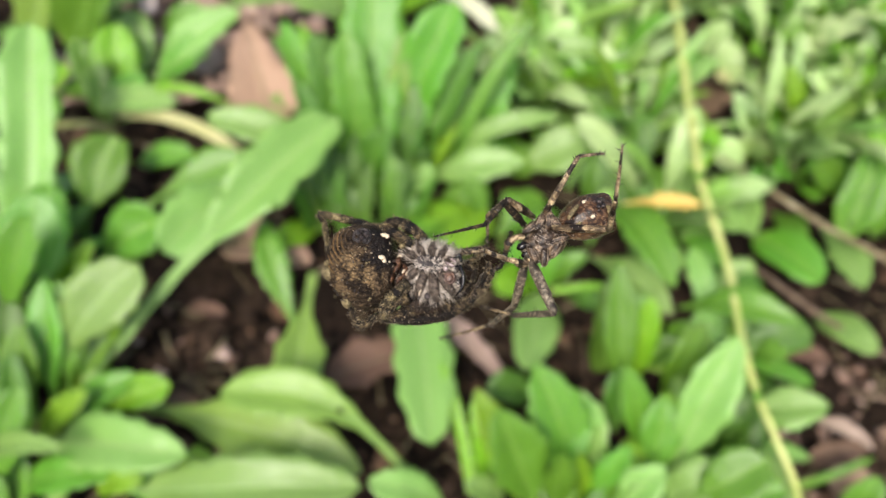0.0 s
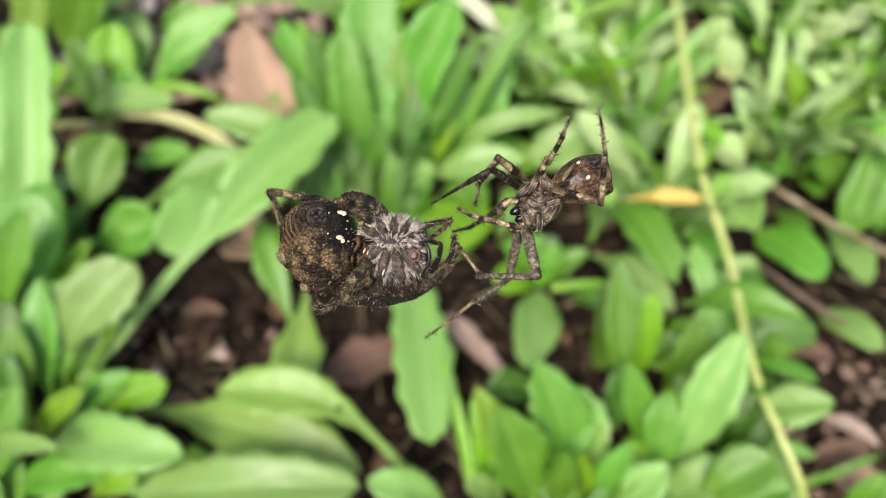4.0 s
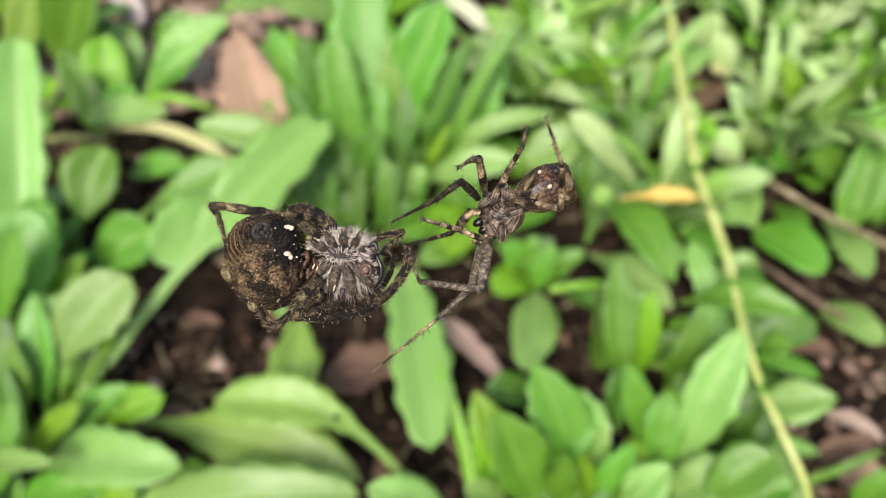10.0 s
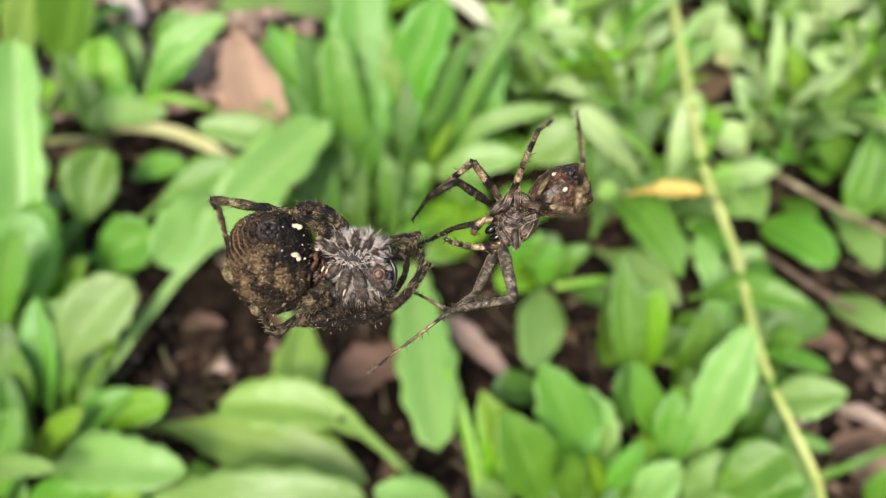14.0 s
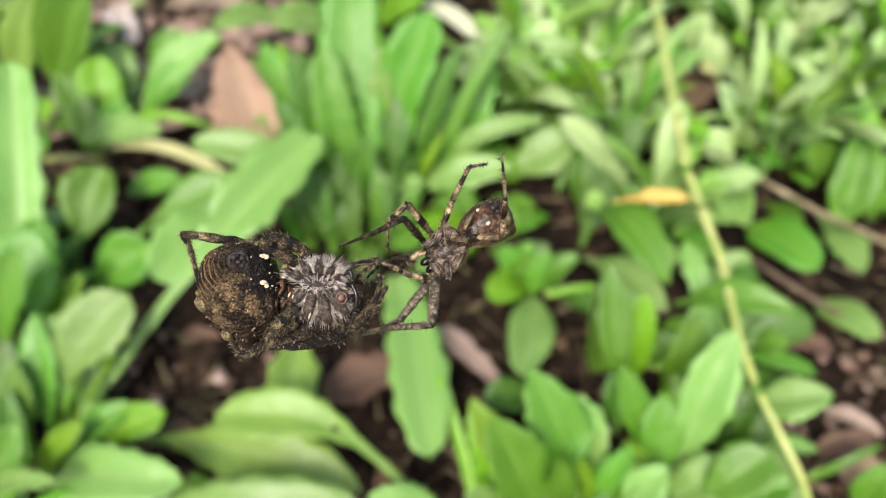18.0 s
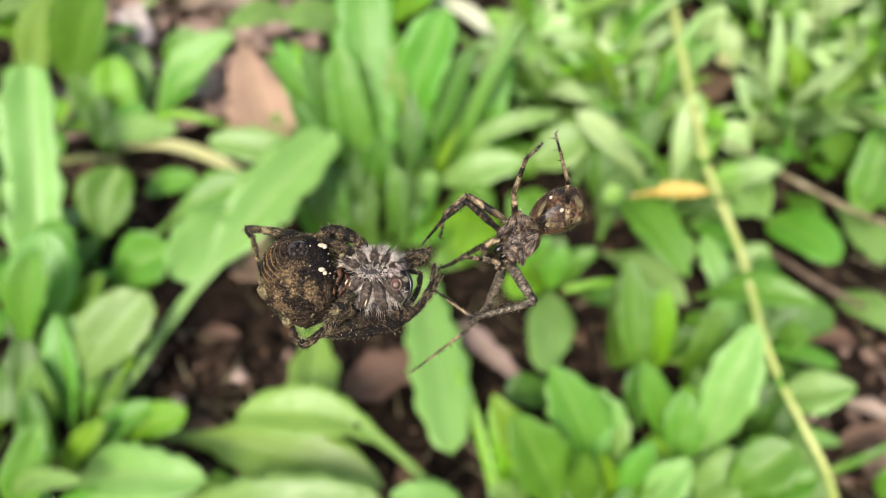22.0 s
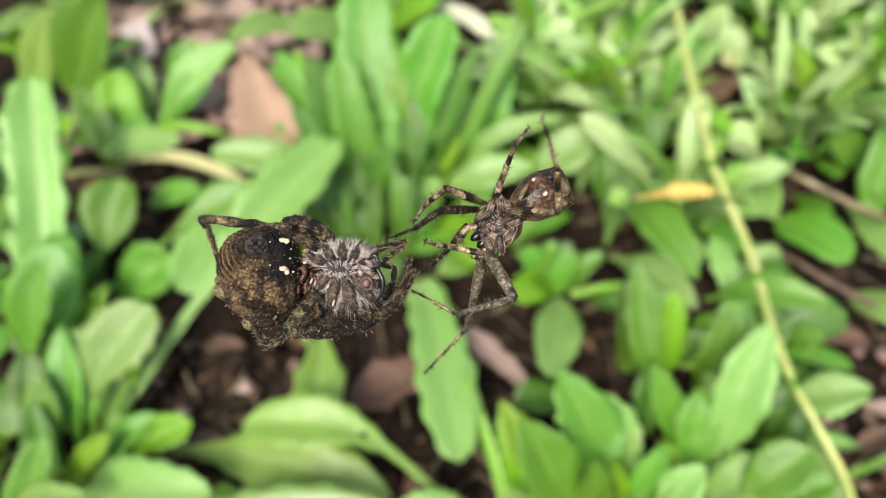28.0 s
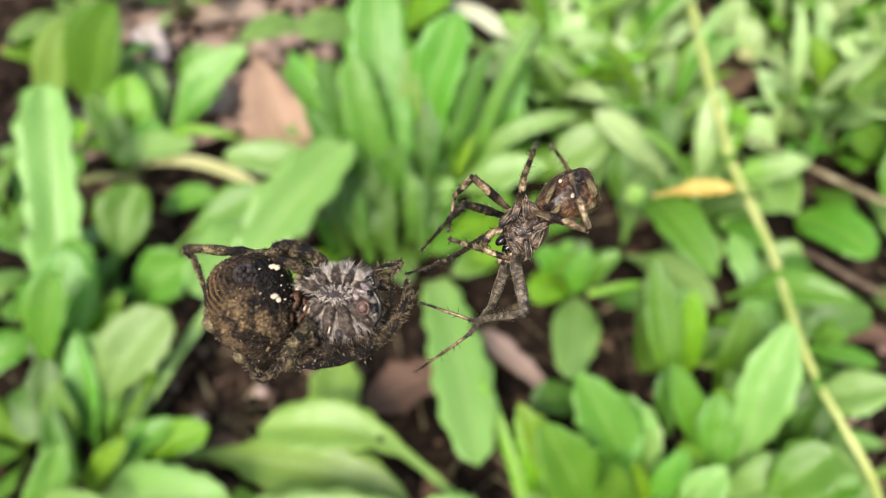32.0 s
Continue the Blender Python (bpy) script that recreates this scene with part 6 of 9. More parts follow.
def motions():
    walk(big, [(t, pose(*p)) for t, *p in [
        (0, -0.00235, 0.10460, 0.18907, 29.906, -5.562, -8.572),
        (0.5, -0.00258, 0.10469, 0.18990, 32.247, -9.187, -6.870),
        (1, -0.00307, 0.10423, 0.18909, 34.336, -4.765, -4.455),
        (1.5, -0.00308, 0.10457, 0.18810, 33.189, -4.317, -4.609),
        (2, -0.00444, 0.10434, 0.18849, 32.734, -3.691, -4.780),
        (2.5, -0.00417, 0.10374, 0.18850, 30.950, -6.361, -3.107),
        (3, -0.00481, 0.10350, 0.19003, 33.002, -3.724, -4.546),
        (3.5, -0.00500, 0.10316, 0.19105, 34.968, -3.824, -4.740),
        (5.5, -0.00525, 0.10391, 0.19127, 37.921, -4.798, -6.053),
        (6, -0.00450, 0.10326, 0.19230, 37.154, -2.835, -6.413),
        (6.5, -0.00479, 0.10425, 0.18995, 35.542, -5.188, -5.234),
        (7, -0.00583, 0.10400, 0.19034, 35.831, -2.734, -4.707),
        (7.5, -0.00573, 0.10341, 0.19139, 36.288, -2.672, -5.320),
        (8, -0.00533, 0.10382, 0.19104, 37.244, -2.258, -4.667),
        (8.5, -0.00558, 0.10329, 0.19175, 35.766, -2.325, -4.941),
        (9, -0.00557, 0.10332, 0.19185, 37.778, -2.697, -4.186),
        (9.5, -0.00744, 0.10310, 0.19171, 38.664, -0.786, -4.467),
        (10, -0.00687, 0.10253, 0.19194, 39.167, -1.015, -3.203),
        (10.5, -0.00632, 0.10376, 0.19192, 38.510, -0.541, -6.461),
        (11, -0.00509, 0.10270, 0.19316, 38.233, -3.914, -5.759),
        (11.5, -0.00674, 0.10190, 0.19423, 41.989, 1.432, -2.999),
        (12, -0.00779, 0.10153, 0.19371, 42.178, 2.535, -0.730),
        (12.5, -0.00687, 0.10158, 0.19398, 42.483, 2.966, -2.008),
        (13, -0.00729, 0.10212, 0.19286, 41.369, -0.028, -3.345),
        (13.5, -0.00537, 0.10207, 0.19362, 41.119, 0.032, -3.725),
        (14, -0.00603, 0.10190, 0.19371, 39.616, 2.245, -3.895),
        (14.5, -0.00653, 0.10208, 0.19304, 38.817, 4.793, -3.989),
        (16.5, -0.00743, 0.10325, 0.18934, 29.342, 8.075, -0.655),
        (17, -0.00691, 0.10302, 0.19052, 30.678, 5.309, 0.645),
        (17.5, -0.00616, 0.10211, 0.19177, 34.743, 5.590, -0.777),
        (18, -0.00599, 0.10166, 0.19318, 37.639, 5.969, -0.347),
        (18.5, -0.00505, 0.10231, 0.19358, 37.018, 5.163, -0.118),
        (19, -0.00576, 0.10194, 0.19222, 35.019, 1.351, -1.326),
        (19.5, -0.00700, 0.10262, 0.19107, 35.585, 7.052, 0.911),
        (20, -0.00749, 0.10213, 0.19067, 33.641, 4.257, 0.989),
        (20.5, -0.00639, 0.10347, 0.19040, 32.283, 4.453, -1.018),
        (21, -0.00505, 0.10305, 0.19102, 31.373, 3.702, -1.662),
        (21.5, -0.00560, 0.10262, 0.19127, 33.854, 3.360, -1.790),
        (22, -0.00558, 0.10342, 0.19130, 31.007, 2.183, -2.301),
        (22.5, -0.00663, 0.10249, 0.19107, 32.102, 2.978, -0.311),
        (23, -0.00605, 0.10364, 0.18980, 31.686, 1.756, -2.471),
        (23.5, -0.00538, 0.10280, 0.19140, 32.434, 1.866, -2.758),
        (24, -0.00613, 0.10220, 0.19147, 34.922, 1.454, -1.761),
        (24.5, -0.00699, 0.10233, 0.19141, 35.284, 4.241, -1.483),
        (25, -0.00558, 0.10116, 0.19362, 35.696, 3.141, -2.290),
        (25.5, -0.00854, 0.10185, 0.19151, 29.820, 10.476, -2.534),
        (27.5, -0.00540, 0.10153, 0.19417, 39.853, 1.973, -3.124),
        (28, -0.00712, 0.10169, 0.19458, 40.383, 2.594, -3.326),
        (28.5, -0.00766, 0.10125, 0.19382, 39.562, 3.177, -3.379),
        (29, -0.00810, 0.10166, 0.19256, 38.613, 4.224, -2.930),
        (29.5, -0.00874, 0.10230, 0.19121, 31.484, 6.492, -5.021),
        (30, -0.00899, 0.09997, 0.19431, 36.245, 5.225, -0.543),
        (30.5, -0.00792, 0.10052, 0.19530, 36.915, 2.333, -0.615),
        (31, -0.00730, 0.09979, 0.19509, 37.837, 2.577, -1.949),
        (31.5, -0.00928, 0.10077, 0.19456, 38.067, 3.885, -1.552),
        (32, -0.00895, 0.09993, 0.19466, 38.405, 2.984, -0.541),
    ]])
    walk(small, [(t, pose(*p)) for t, *p in [
        (0, 0.01234, 0.10506, 0.19440, 33.414, -0.283, -2.808),
        (0.5, 0.01242, 0.10533, 0.19463, 33.684, -0.015, -3.032),
        (1, 0.01287, 0.10457, 0.19424, 33.563, -1.744, -0.333),
        (1.5, 0.01297, 0.10540, 0.19409, 33.631, -0.905, -1.768),
        (2, 0.01338, 0.10596, 0.19334, 33.738, -0.661, -2.261),
        (2.5, 0.01327, 0.10539, 0.19447, 33.789, -0.545, -1.980),
        (3, 0.01316, 0.10607, 0.19316, 33.811, -0.423, -1.761),
        (3.5, 0.01281, 0.10605, 0.19418, 33.763, -0.603, -1.992),
        (5.5, 0.01118, 0.10486, 0.19557, 33.723, -1.818, 0.060),
        (6, 0.01181, 0.10448, 0.19581, 33.433, -2.493, 1.329),
        (6.5, 0.01103, 0.10440, 0.19673, 33.642, -0.414, -1.863),
        (7, 0.01149, 0.10491, 0.19560, 33.879, -0.374, -1.749),
        (7.5, 0.01126, 0.10596, 0.19468, 33.635, 0.040, -2.222),
        (8, 0.01214, 0.10586, 0.19432, 33.764, -0.440, -1.133),
        (8.5, 0.01181, 0.10610, 0.19414, 33.721, 0.332, -2.300),
        (9, 0.01119, 0.10657, 0.19425, 33.818, 0.087, -1.794),
        (9.5, 0.01136, 0.10571, 0.19430, 33.789, -0.182, -1.705),
        (10, 0.01151, 0.10611, 0.19405, 33.985, -0.663, -1.446),
        (10.5, 0.01166, 0.10608, 0.19469, 33.696, -0.640, -1.894),
        (11, 0.01161, 0.10524, 0.19480, 33.579, -2.226, 0.565),
        (11.5, 0.01122, 0.10649, 0.19437, 33.617, -1.042, -0.945),
        (12, 0.01144, 0.10574, 0.19438, 33.625, -1.822, 0.136),
        (12.5, 0.01106, 0.10553, 0.19474, 33.610, -0.999, -1.155),
        (13, 0.01152, 0.10567, 0.19507, 33.963, -0.774, -1.532),
        (13.5, 0.01148, 0.10548, 0.19508, 33.723, 0.205, -2.424),
        (14, 0.01178, 0.10540, 0.19444, 33.667, -1.005, -0.449),
        (14.5, 0.01111, 0.10564, 0.19484, 33.667, -0.116, -1.594),
        (16.5, 0.01178, 0.10703, 0.19196, 33.633, -1.971, 0.858),
        (17, 0.01427, 0.10607, 0.19158, 33.590, -3.828, 3.883),
        (17.5, 0.01034, 0.10537, 0.19200, 33.811, -2.241, 1.369),
        (18, 0.00993, 0.10603, 0.19195, 34.194, -2.090, 1.433),
        (19, 0.01171, 0.10721, 0.19168, 34.273, -1.896, 1.283),
        (19.5, 0.01194, 0.10820, 0.19032, 34.058, -0.615, -1.099),
        (20, 0.01217, 0.10699, 0.19097, 33.892, -1.821, 1.105),
        (20.5, 0.01195, 0.10715, 0.19174, 34.131, 0.050, -1.175),
        (21, 0.01196, 0.10678, 0.19200, 34.256, -0.307, -0.224),
        (21.5, 0.01181, 0.10777, 0.19117, 34.056, 0.508, -1.411),
        (22, 0.01257, 0.10713, 0.19117, 34.006, -1.596, 1.837),
        (22.5, 0.01198, 0.10811, 0.19036, 34.185, 0.934, -2.207),
        (23, 0.01216, 0.10785, 0.19108, 34.014, 0.776, -2.081),
        (23.5, 0.01195, 0.10724, 0.19135, 34.116, 0.834, -2.058),
        (24, 0.01193, 0.10713, 0.19100, 33.932, -1.782, 2.503),
        (24.5, 0.01182, 0.10730, 0.19164, 33.934, -1.769, 2.358),
        (25, 0.01234, 0.10702, 0.19068, 34.062, -2.501, 4.011),
        (25.5, 0.01224, 0.10742, 0.19084, 34.556, -3.007, 4.315),
        (27.5, 0.01100, 0.10539, 0.19397, 34.721, -1.954, 3.442),
        (28, 0.01069, 0.10565, 0.19448, 34.931, -0.335, 1.048),
        (28.5, 0.01015, 0.10485, 0.19564, 34.792, 1.030, -0.673),
        (29, 0.01037, 0.10423, 0.19671, 35.006, 0.745, -0.783),
        (29.5, 0.01066, 0.10430, 0.19617, 34.812, 1.370, -1.809),
        (30, 0.01115, 0.10562, 0.19263, 34.892, 2.236, -1.557),
        (30.5, 0.01041, 0.10657, 0.19395, 35.477, 0.399, 1.613),
        (31, 0.01065, 0.10566, 0.19287, 35.275, -0.638, 3.743),
        (31.5, 0.01042, 0.10684, 0.19262, 35.112, 0.509, 1.550),
        (32, 0.01107, 0.10571, 0.19424, 35.045, 0.458, 1.809),
    ]])
    swing(legs[0][0], [
        (0, -0.550, 1.946, 0.528, 0.0, -38.6, 67.0),
        (1, -0.550, 1.946, 0.528, 0.0, -37.9, 67.9),
        (2, -0.550, 1.946, 0.528, 0.0, -64.2, 72.0),
        (3, -0.550, 1.946, 0.528, 0.0, -74.2, 85.2),
        (5.5, -0.550, 1.946, 0.528, 0.0, -13.7, 52.8),
        (6, -0.550, 1.946, 0.528, 0.0, -19.8, 66.0),
        (7, -0.550, 1.946, 0.528, 0.0, -41.7, 51.6),
        (8, -0.550, 1.946, 0.528, 0.0, -45.8, 63.6),
        (9, -0.550, 1.946, 0.528, 0.0, -5.7, 57.9),
        (10, -0.550, 1.946, 0.528, 0.0, -61.3, 66.2),
        (11, -0.550, 1.946, 0.528, 0.0, -39.8, 67.2),
        (12, -0.550, 1.946, 0.528, 0.0, -64.4, 66.8),
        (13, -0.550, 1.946, 0.528, 0.0, -64.7, 45.2),
        (14, -0.550, 1.946, 0.528, 0.0, -43.1, 67.9),
        (16.5, -0.550, 1.946, 0.528, 0.0, -55.1, 81.1),
        (17.5, -0.550, 1.946, 0.528, 0.0, -38.8, 65.5),
        (18, -0.550, 1.946, 0.528, 0.0, -13.3, 63.1),
        (19, -0.550, 1.946, 0.528, 0.0, -54.8, 71.5),
        (20, -0.550, 1.946, 0.528, 0.0, -37.9, 65.1),
        (21, -0.550, 1.946, 0.528, 0.0, -47.0, 65.8),
        (22, -0.550, 1.946, 0.528, 0.0, -40.7, 90.1),
        (23, -0.550, 1.946, 0.528, 0.0, -49.2, 75.9),
        (24, -0.550, 1.946, 0.528, 0.0, -42.7, 70.3),
        (25, -0.550, 1.946, 0.528, 0.0, -21.6, 75.4),
        (25.5, -0.550, 1.946, 0.528, 0.0, -30.7, 80.2),
        (27.5, -0.550, 1.946, 0.528, 0.0, -34.9, 74.8),
        (28, -0.550, 1.946, 0.528, 0.0, -55.0, 66.6),
        (29, -0.550, 1.946, 0.528, 0.0, -55.3, 59.5),
        (30.5, -0.550, 1.946, 0.528, 0.0, -53.9, 75.4),
        (31, -0.550, 1.946, 0.528, 0.0, -51.9, 74.9),
        (32, -0.550, 1.946, 0.528, 0.0, -42.0, 76.7),
    ])
    swing(legs[0][1], [
        (0, 0.362, 4.094, 2.391, 0.0, -5.7, 60.9),
        (1, 0.337, 4.128, 2.362, 0.0, -43.8, 65.8),
        (2, -0.149, 3.184, 3.215, 0.0, -60.8, 57.2),
        (3, -0.482, 2.755, 3.401, 0.0, -54.3, 60.8),
        (5.5, 1.204, 4.255, 1.237, 0.0, -64.3, 70.9),
        (6, 0.592, 4.512, 1.539, 0.0, -22.0, 52.5),
        (7, 0.834, 3.692, 2.515, 0.0, -63.6, 60.6),
        (8, 0.374, 3.811, 2.669, 0.0, -57.0, 55.5),
        (9, 1.026, 4.464, 0.826, 0.0, -37.1, 56.6),
        (10, 0.028, 3.258, 3.147, 0.0, -59.8, 60.6),
        (11, 0.337, 4.060, 2.441, 0.0, -55.1, 58.6),
        (12, -0.041, 3.131, 3.221, 0.0, -67.4, 55.1),
        (13, 0.349, 2.851, 3.227, 0.0, -66.2, 62.9),
        (14, 0.271, 3.967, 2.566, 0.0, -45.6, 67.6),
        (16.5, -0.287, 3.633, 2.977, 0.0, -63.0, 64.5),
        (17.5, 0.416, 4.063, 2.398, 0.0, -29.0, 58.8),
        (18, 0.764, 4.537, 1.215, 0.0, -31.1, 56.3),
        (19, -0.004, 3.578, 2.968, 0.0, -39.3, 61.3),
        (20, 0.443, 4.081, 2.363, 0.0, -59.9, 61.7),
        (21, 0.285, 3.803, 2.711, 0.0, -42.6, 60.9),
        (22, -0.556, 4.210, 2.474, 0.0, -39.7, 65.6),
        (23, -0.076, 3.837, 2.789, 0.0, -55.0, 62.3),
        (24, 0.190, 4.011, 2.553, 0.0, -48.1, 63.2),
        (25, 0.151, 4.633, 1.625, 0.0, -43.4, 59.4),
        (25.5, -0.115, 4.476, 2.053, 0.0, -54.2, 69.9),
        (27.5, 0.093, 4.307, 2.238, 0.0, -5.7, 59.1),
        (28, 0.131, 3.518, 2.973, 0.0, -47.9, 65.3),
        (29, 0.313, 3.410, 2.983, 0.0, -61.6, 58.6),
        (30.5, -0.107, 3.648, 2.941, 0.0, -53.1, 62.0),
        (31, -0.069, 3.724, 2.878, 0.0, -29.1, 63.0),
        (32, -0.039, 4.105, 2.526, 0.0, -67.4, 71.8),
    ])
    swing(legs[0][2], [
        (0, 2.211, 7.416, 2.772, 0.0, 6.3, 8.6),
        (1, 1.468, 6.643, 5.008, 0.0, 33.9, 20.1),
        (2, 0.861, 4.749, 6.552, 0.0, 39.6, 51.9),
        (3, 0.606, 4.703, 6.504, 0.0, 23.8, 61.9),
        (5.5, 1.745, 5.819, 4.682, 0.0, 39.2, 66.5),
        (6, 2.751, 7.321, 2.972, -0.0, 40.2, -1.5),
        (7, 1.669, 5.175, 5.937, 0.0, 45.1, 48.9),
        (8, 1.552, 5.527, 5.874, 0.0, 42.4, 51.0),
        (9, 2.704, 7.011, 3.129, 0.0, 57.2, 11.4),
        (10, 0.971, 4.932, 6.450, 0.0, 36.5, 72.2),
        (11, 1.475, 5.926, 5.575, 0.0, 30.5, 42.9),
        (12, 0.800, 4.336, 6.748, 0.0, 22.7, 72.4),
        (13, 1.052, 4.225, 6.723, 0.0, 32.2, 74.1),
        (14, 1.292, 6.439, 5.295, 0.0, 40.4, 36.9),
        (16.5, 0.461, 5.200, 6.381, 0.0, 29.2, 69.0),
        (17.5, 2.146, 6.923, 4.251, 0.0, 43.5, 3.0),
        (18, 2.577, 7.260, 3.191, 0.0, 41.5, 9.0),
        (19, 1.418, 6.172, 5.388, 0.0, 36.2, 4.4),
        (20, 1.349, 5.768, 5.670, 0.0, 44.8, 67.6),
        (21, 1.653, 6.261, 5.299, 0.0, 25.5, 35.1),
        (22, 0.661, 6.889, 4.913, 0.0, 24.4, 36.7),
        (23, 0.943, 5.776, 5.921, 0.0, 45.3, 31.0),
        (24, 1.342, 6.289, 5.398, 0.0, 40.6, 28.7),
        (25, 1.565, 7.020, 4.252, 0.0, 5.7, 17.5),
        (25.5, 0.656, 6.576, 5.151, 0.0, 50.2, 64.7),
        (27.5, 2.049, 7.568, 2.620, 0.0, 5.7, 5.8),
        (28, 1.199, 5.844, 5.810, 0.0, 27.3, 45.1),
        (29, 1.261, 4.964, 6.343, 0.0, 39.9, 70.4),
        (30.5, 0.971, 5.673, 5.997, 0.0, 37.1, 58.2),
        (31, 1.444, 6.699, 4.739, 0.0, 33.6, 13.5),
        (32, 0.419, 5.498, 6.055, 0.0, 60.0, 54.5),
    ])
    swing(legs[1][0], [
        (0, 0.972, 0.722, 1.901, -0.0, -40.3, -1.5),
        (1, 0.972, 0.722, 1.901, 0.0, -52.5, 0.6),
        (2, 0.972, 0.722, 1.901, -0.0, -41.9, -28.2),
        (3, 0.972, 0.722, 1.901, -0.0, -38.1, -26.6),
        (5.5, 0.972, 0.722, 1.901, -0.0, -44.8, -12.9),
        (6, 0.972, 0.722, 1.901, -0.0, -54.5, -14.6),
        (7, 0.972, 0.722, 1.901, -0.0, -47.5, -30.7),
        (8, 0.972, 0.722, 1.901, -0.0, -45.5, -20.1),
        (9, 0.972, 0.722, 1.901, -0.0, -39.0, -21.9),
        (10, 0.972, 0.722, 1.901, -0.0, -45.9, -17.6),
        (11, 0.972, 0.722, 1.901, -0.0, -41.4, -8.7),
        (12, 0.972, 0.722, 1.901, -0.0, -44.5, -18.5),
        (13, 0.972, 0.722, 1.901, -0.0, -39.3, -22.1),
        (14, 0.972, 0.722, 1.901, -0.0, -48.9, -15.8),
        (16.5, 0.972, 0.722, 1.901, -0.0, -48.9, -19.4),
        (17.5, 0.972, 0.722, 1.901, -0.0, -55.7, -6.2),
        (18, 0.972, 0.722, 1.901, -0.0, -38.8, -4.0),
        (19, 0.972, 0.722, 1.901, -0.0, -32.9, -18.0),
        (20, 0.972, 0.722, 1.901, -0.0, -50.4, -30.1),
        (21, 0.972, 0.722, 1.901, -0.0, -47.5, -17.4),
        (22, 0.972, 0.722, 1.901, -0.0, -59.2, -6.7),
        (23, 0.972, 0.722, 1.901, -0.0, -40.0, -20.4),
        (24, 0.972, 0.722, 1.901, -0.0, -48.5, -30.1),
        (25, 0.972, 0.722, 1.901, -0.0, -45.5, -6.9),
        (25.5, 0.972, 0.722, 1.901, -0.0, -43.9, -8.4),
        (27.5, 0.972, 0.722, 1.901, -0.0, -51.1, -6.1),
        (28, 0.972, 0.722, 1.901, -0.0, -47.9, -11.6),
        (29, 0.972, 0.722, 1.901, -0.0, -46.0, -29.4),
        (30.5, 0.972, 0.722, 1.901, -0.0, -56.5, -31.0),
        (31, 0.972, 0.722, 1.901, -0.0, -48.1, -23.6),
        (32, 0.972, 0.722, 1.901, -0.0, -39.2, -31.0),
    ])
    swing(legs[1][1], [
        (0, 4.656, 0.627, 5.024, 0.0, -61.2, 101.9),
        (1, 3.913, 0.754, 5.733, 0.0, -62.9, 104.2),
        (2, 4.144, -0.975, 5.124, 0.0, -38.3, 94.0),
        (3, 4.369, -0.978, 4.884, 0.0, -38.5, 95.7),
        (5.5, 4.312, -0.040, 5.306, 0.0, -45.1, 92.5),
        (6, 3.687, 0.018, 5.833, 0.0, -58.9, 88.2),
        (7, 3.778, -0.941, 5.464, 0.0, -39.4, 89.8),
        (8, 4.153, -0.440, 5.345, 0.0, -44.1, 94.9),
        (9, 4.456, -0.678, 4.939, 0.0, -35.3, 86.0),
        (10, 4.173, -0.295, 5.372, 0.0, -49.9, 96.3),
        (11, 4.551, 0.173, 5.098, 0.0, -56.8, 89.3),
        (12, 4.237, -0.370, 5.289, 0.0, -48.2, 96.5),
        (13, 4.437, -0.687, 4.957, 0.0, -36.6, 100.9),
        (14, 4.025, -0.142, 5.543, 0.0, -44.2, 89.0),
        (16.5, 3.964, -0.333, 5.543, 0.0, -51.0, 101.5),
        (17.5, 3.676, 0.429, 5.893, 0.0, -56.4, 71.1),
        (18, 4.727, 0.463, 4.928, 0.0, -51.3, 83.3),
        (19, 4.827, -0.533, 4.527, 0.0, -50.2, 93.4),
        (20, 3.634, -0.823, 5.623, 0.0, -26.5, 96.4),
        (21, 4.082, -0.255, 5.465, 0.0, -52.3, 87.2),
        (22, 3.431, 0.433, 6.049, 0.0, -46.3, 91.3),
        (23, 4.439, -0.565, 5.008, 0.0, -46.7, 94.3),
        (24, 3.743, -0.882, 5.518, 0.0, -40.4, 88.4),
        (25, 4.334, 0.318, 5.345, 0.0, -40.1, 82.6),
        (25.5, 4.414, 0.212, 5.251, 0.0, -35.2, 98.2),
        (27.5, 3.991, 0.399, 5.658, 0.0, -48.9, 82.1),
        (28, 4.142, 0.073, 5.487, 0.0, -51.5, 94.8),
        (29, 3.898, -0.924, 5.374, 0.0, -29.3, 95.0),
        (30.5, 3.258, -0.651, 5.928, 0.0, -5.7, 85.5),
        (31, 3.928, -0.569, 5.496, 0.0, -39.3, 91.5),
        (32, 4.180, -1.206, 4.954, 0.0, -5.7, 101.5),
    ])
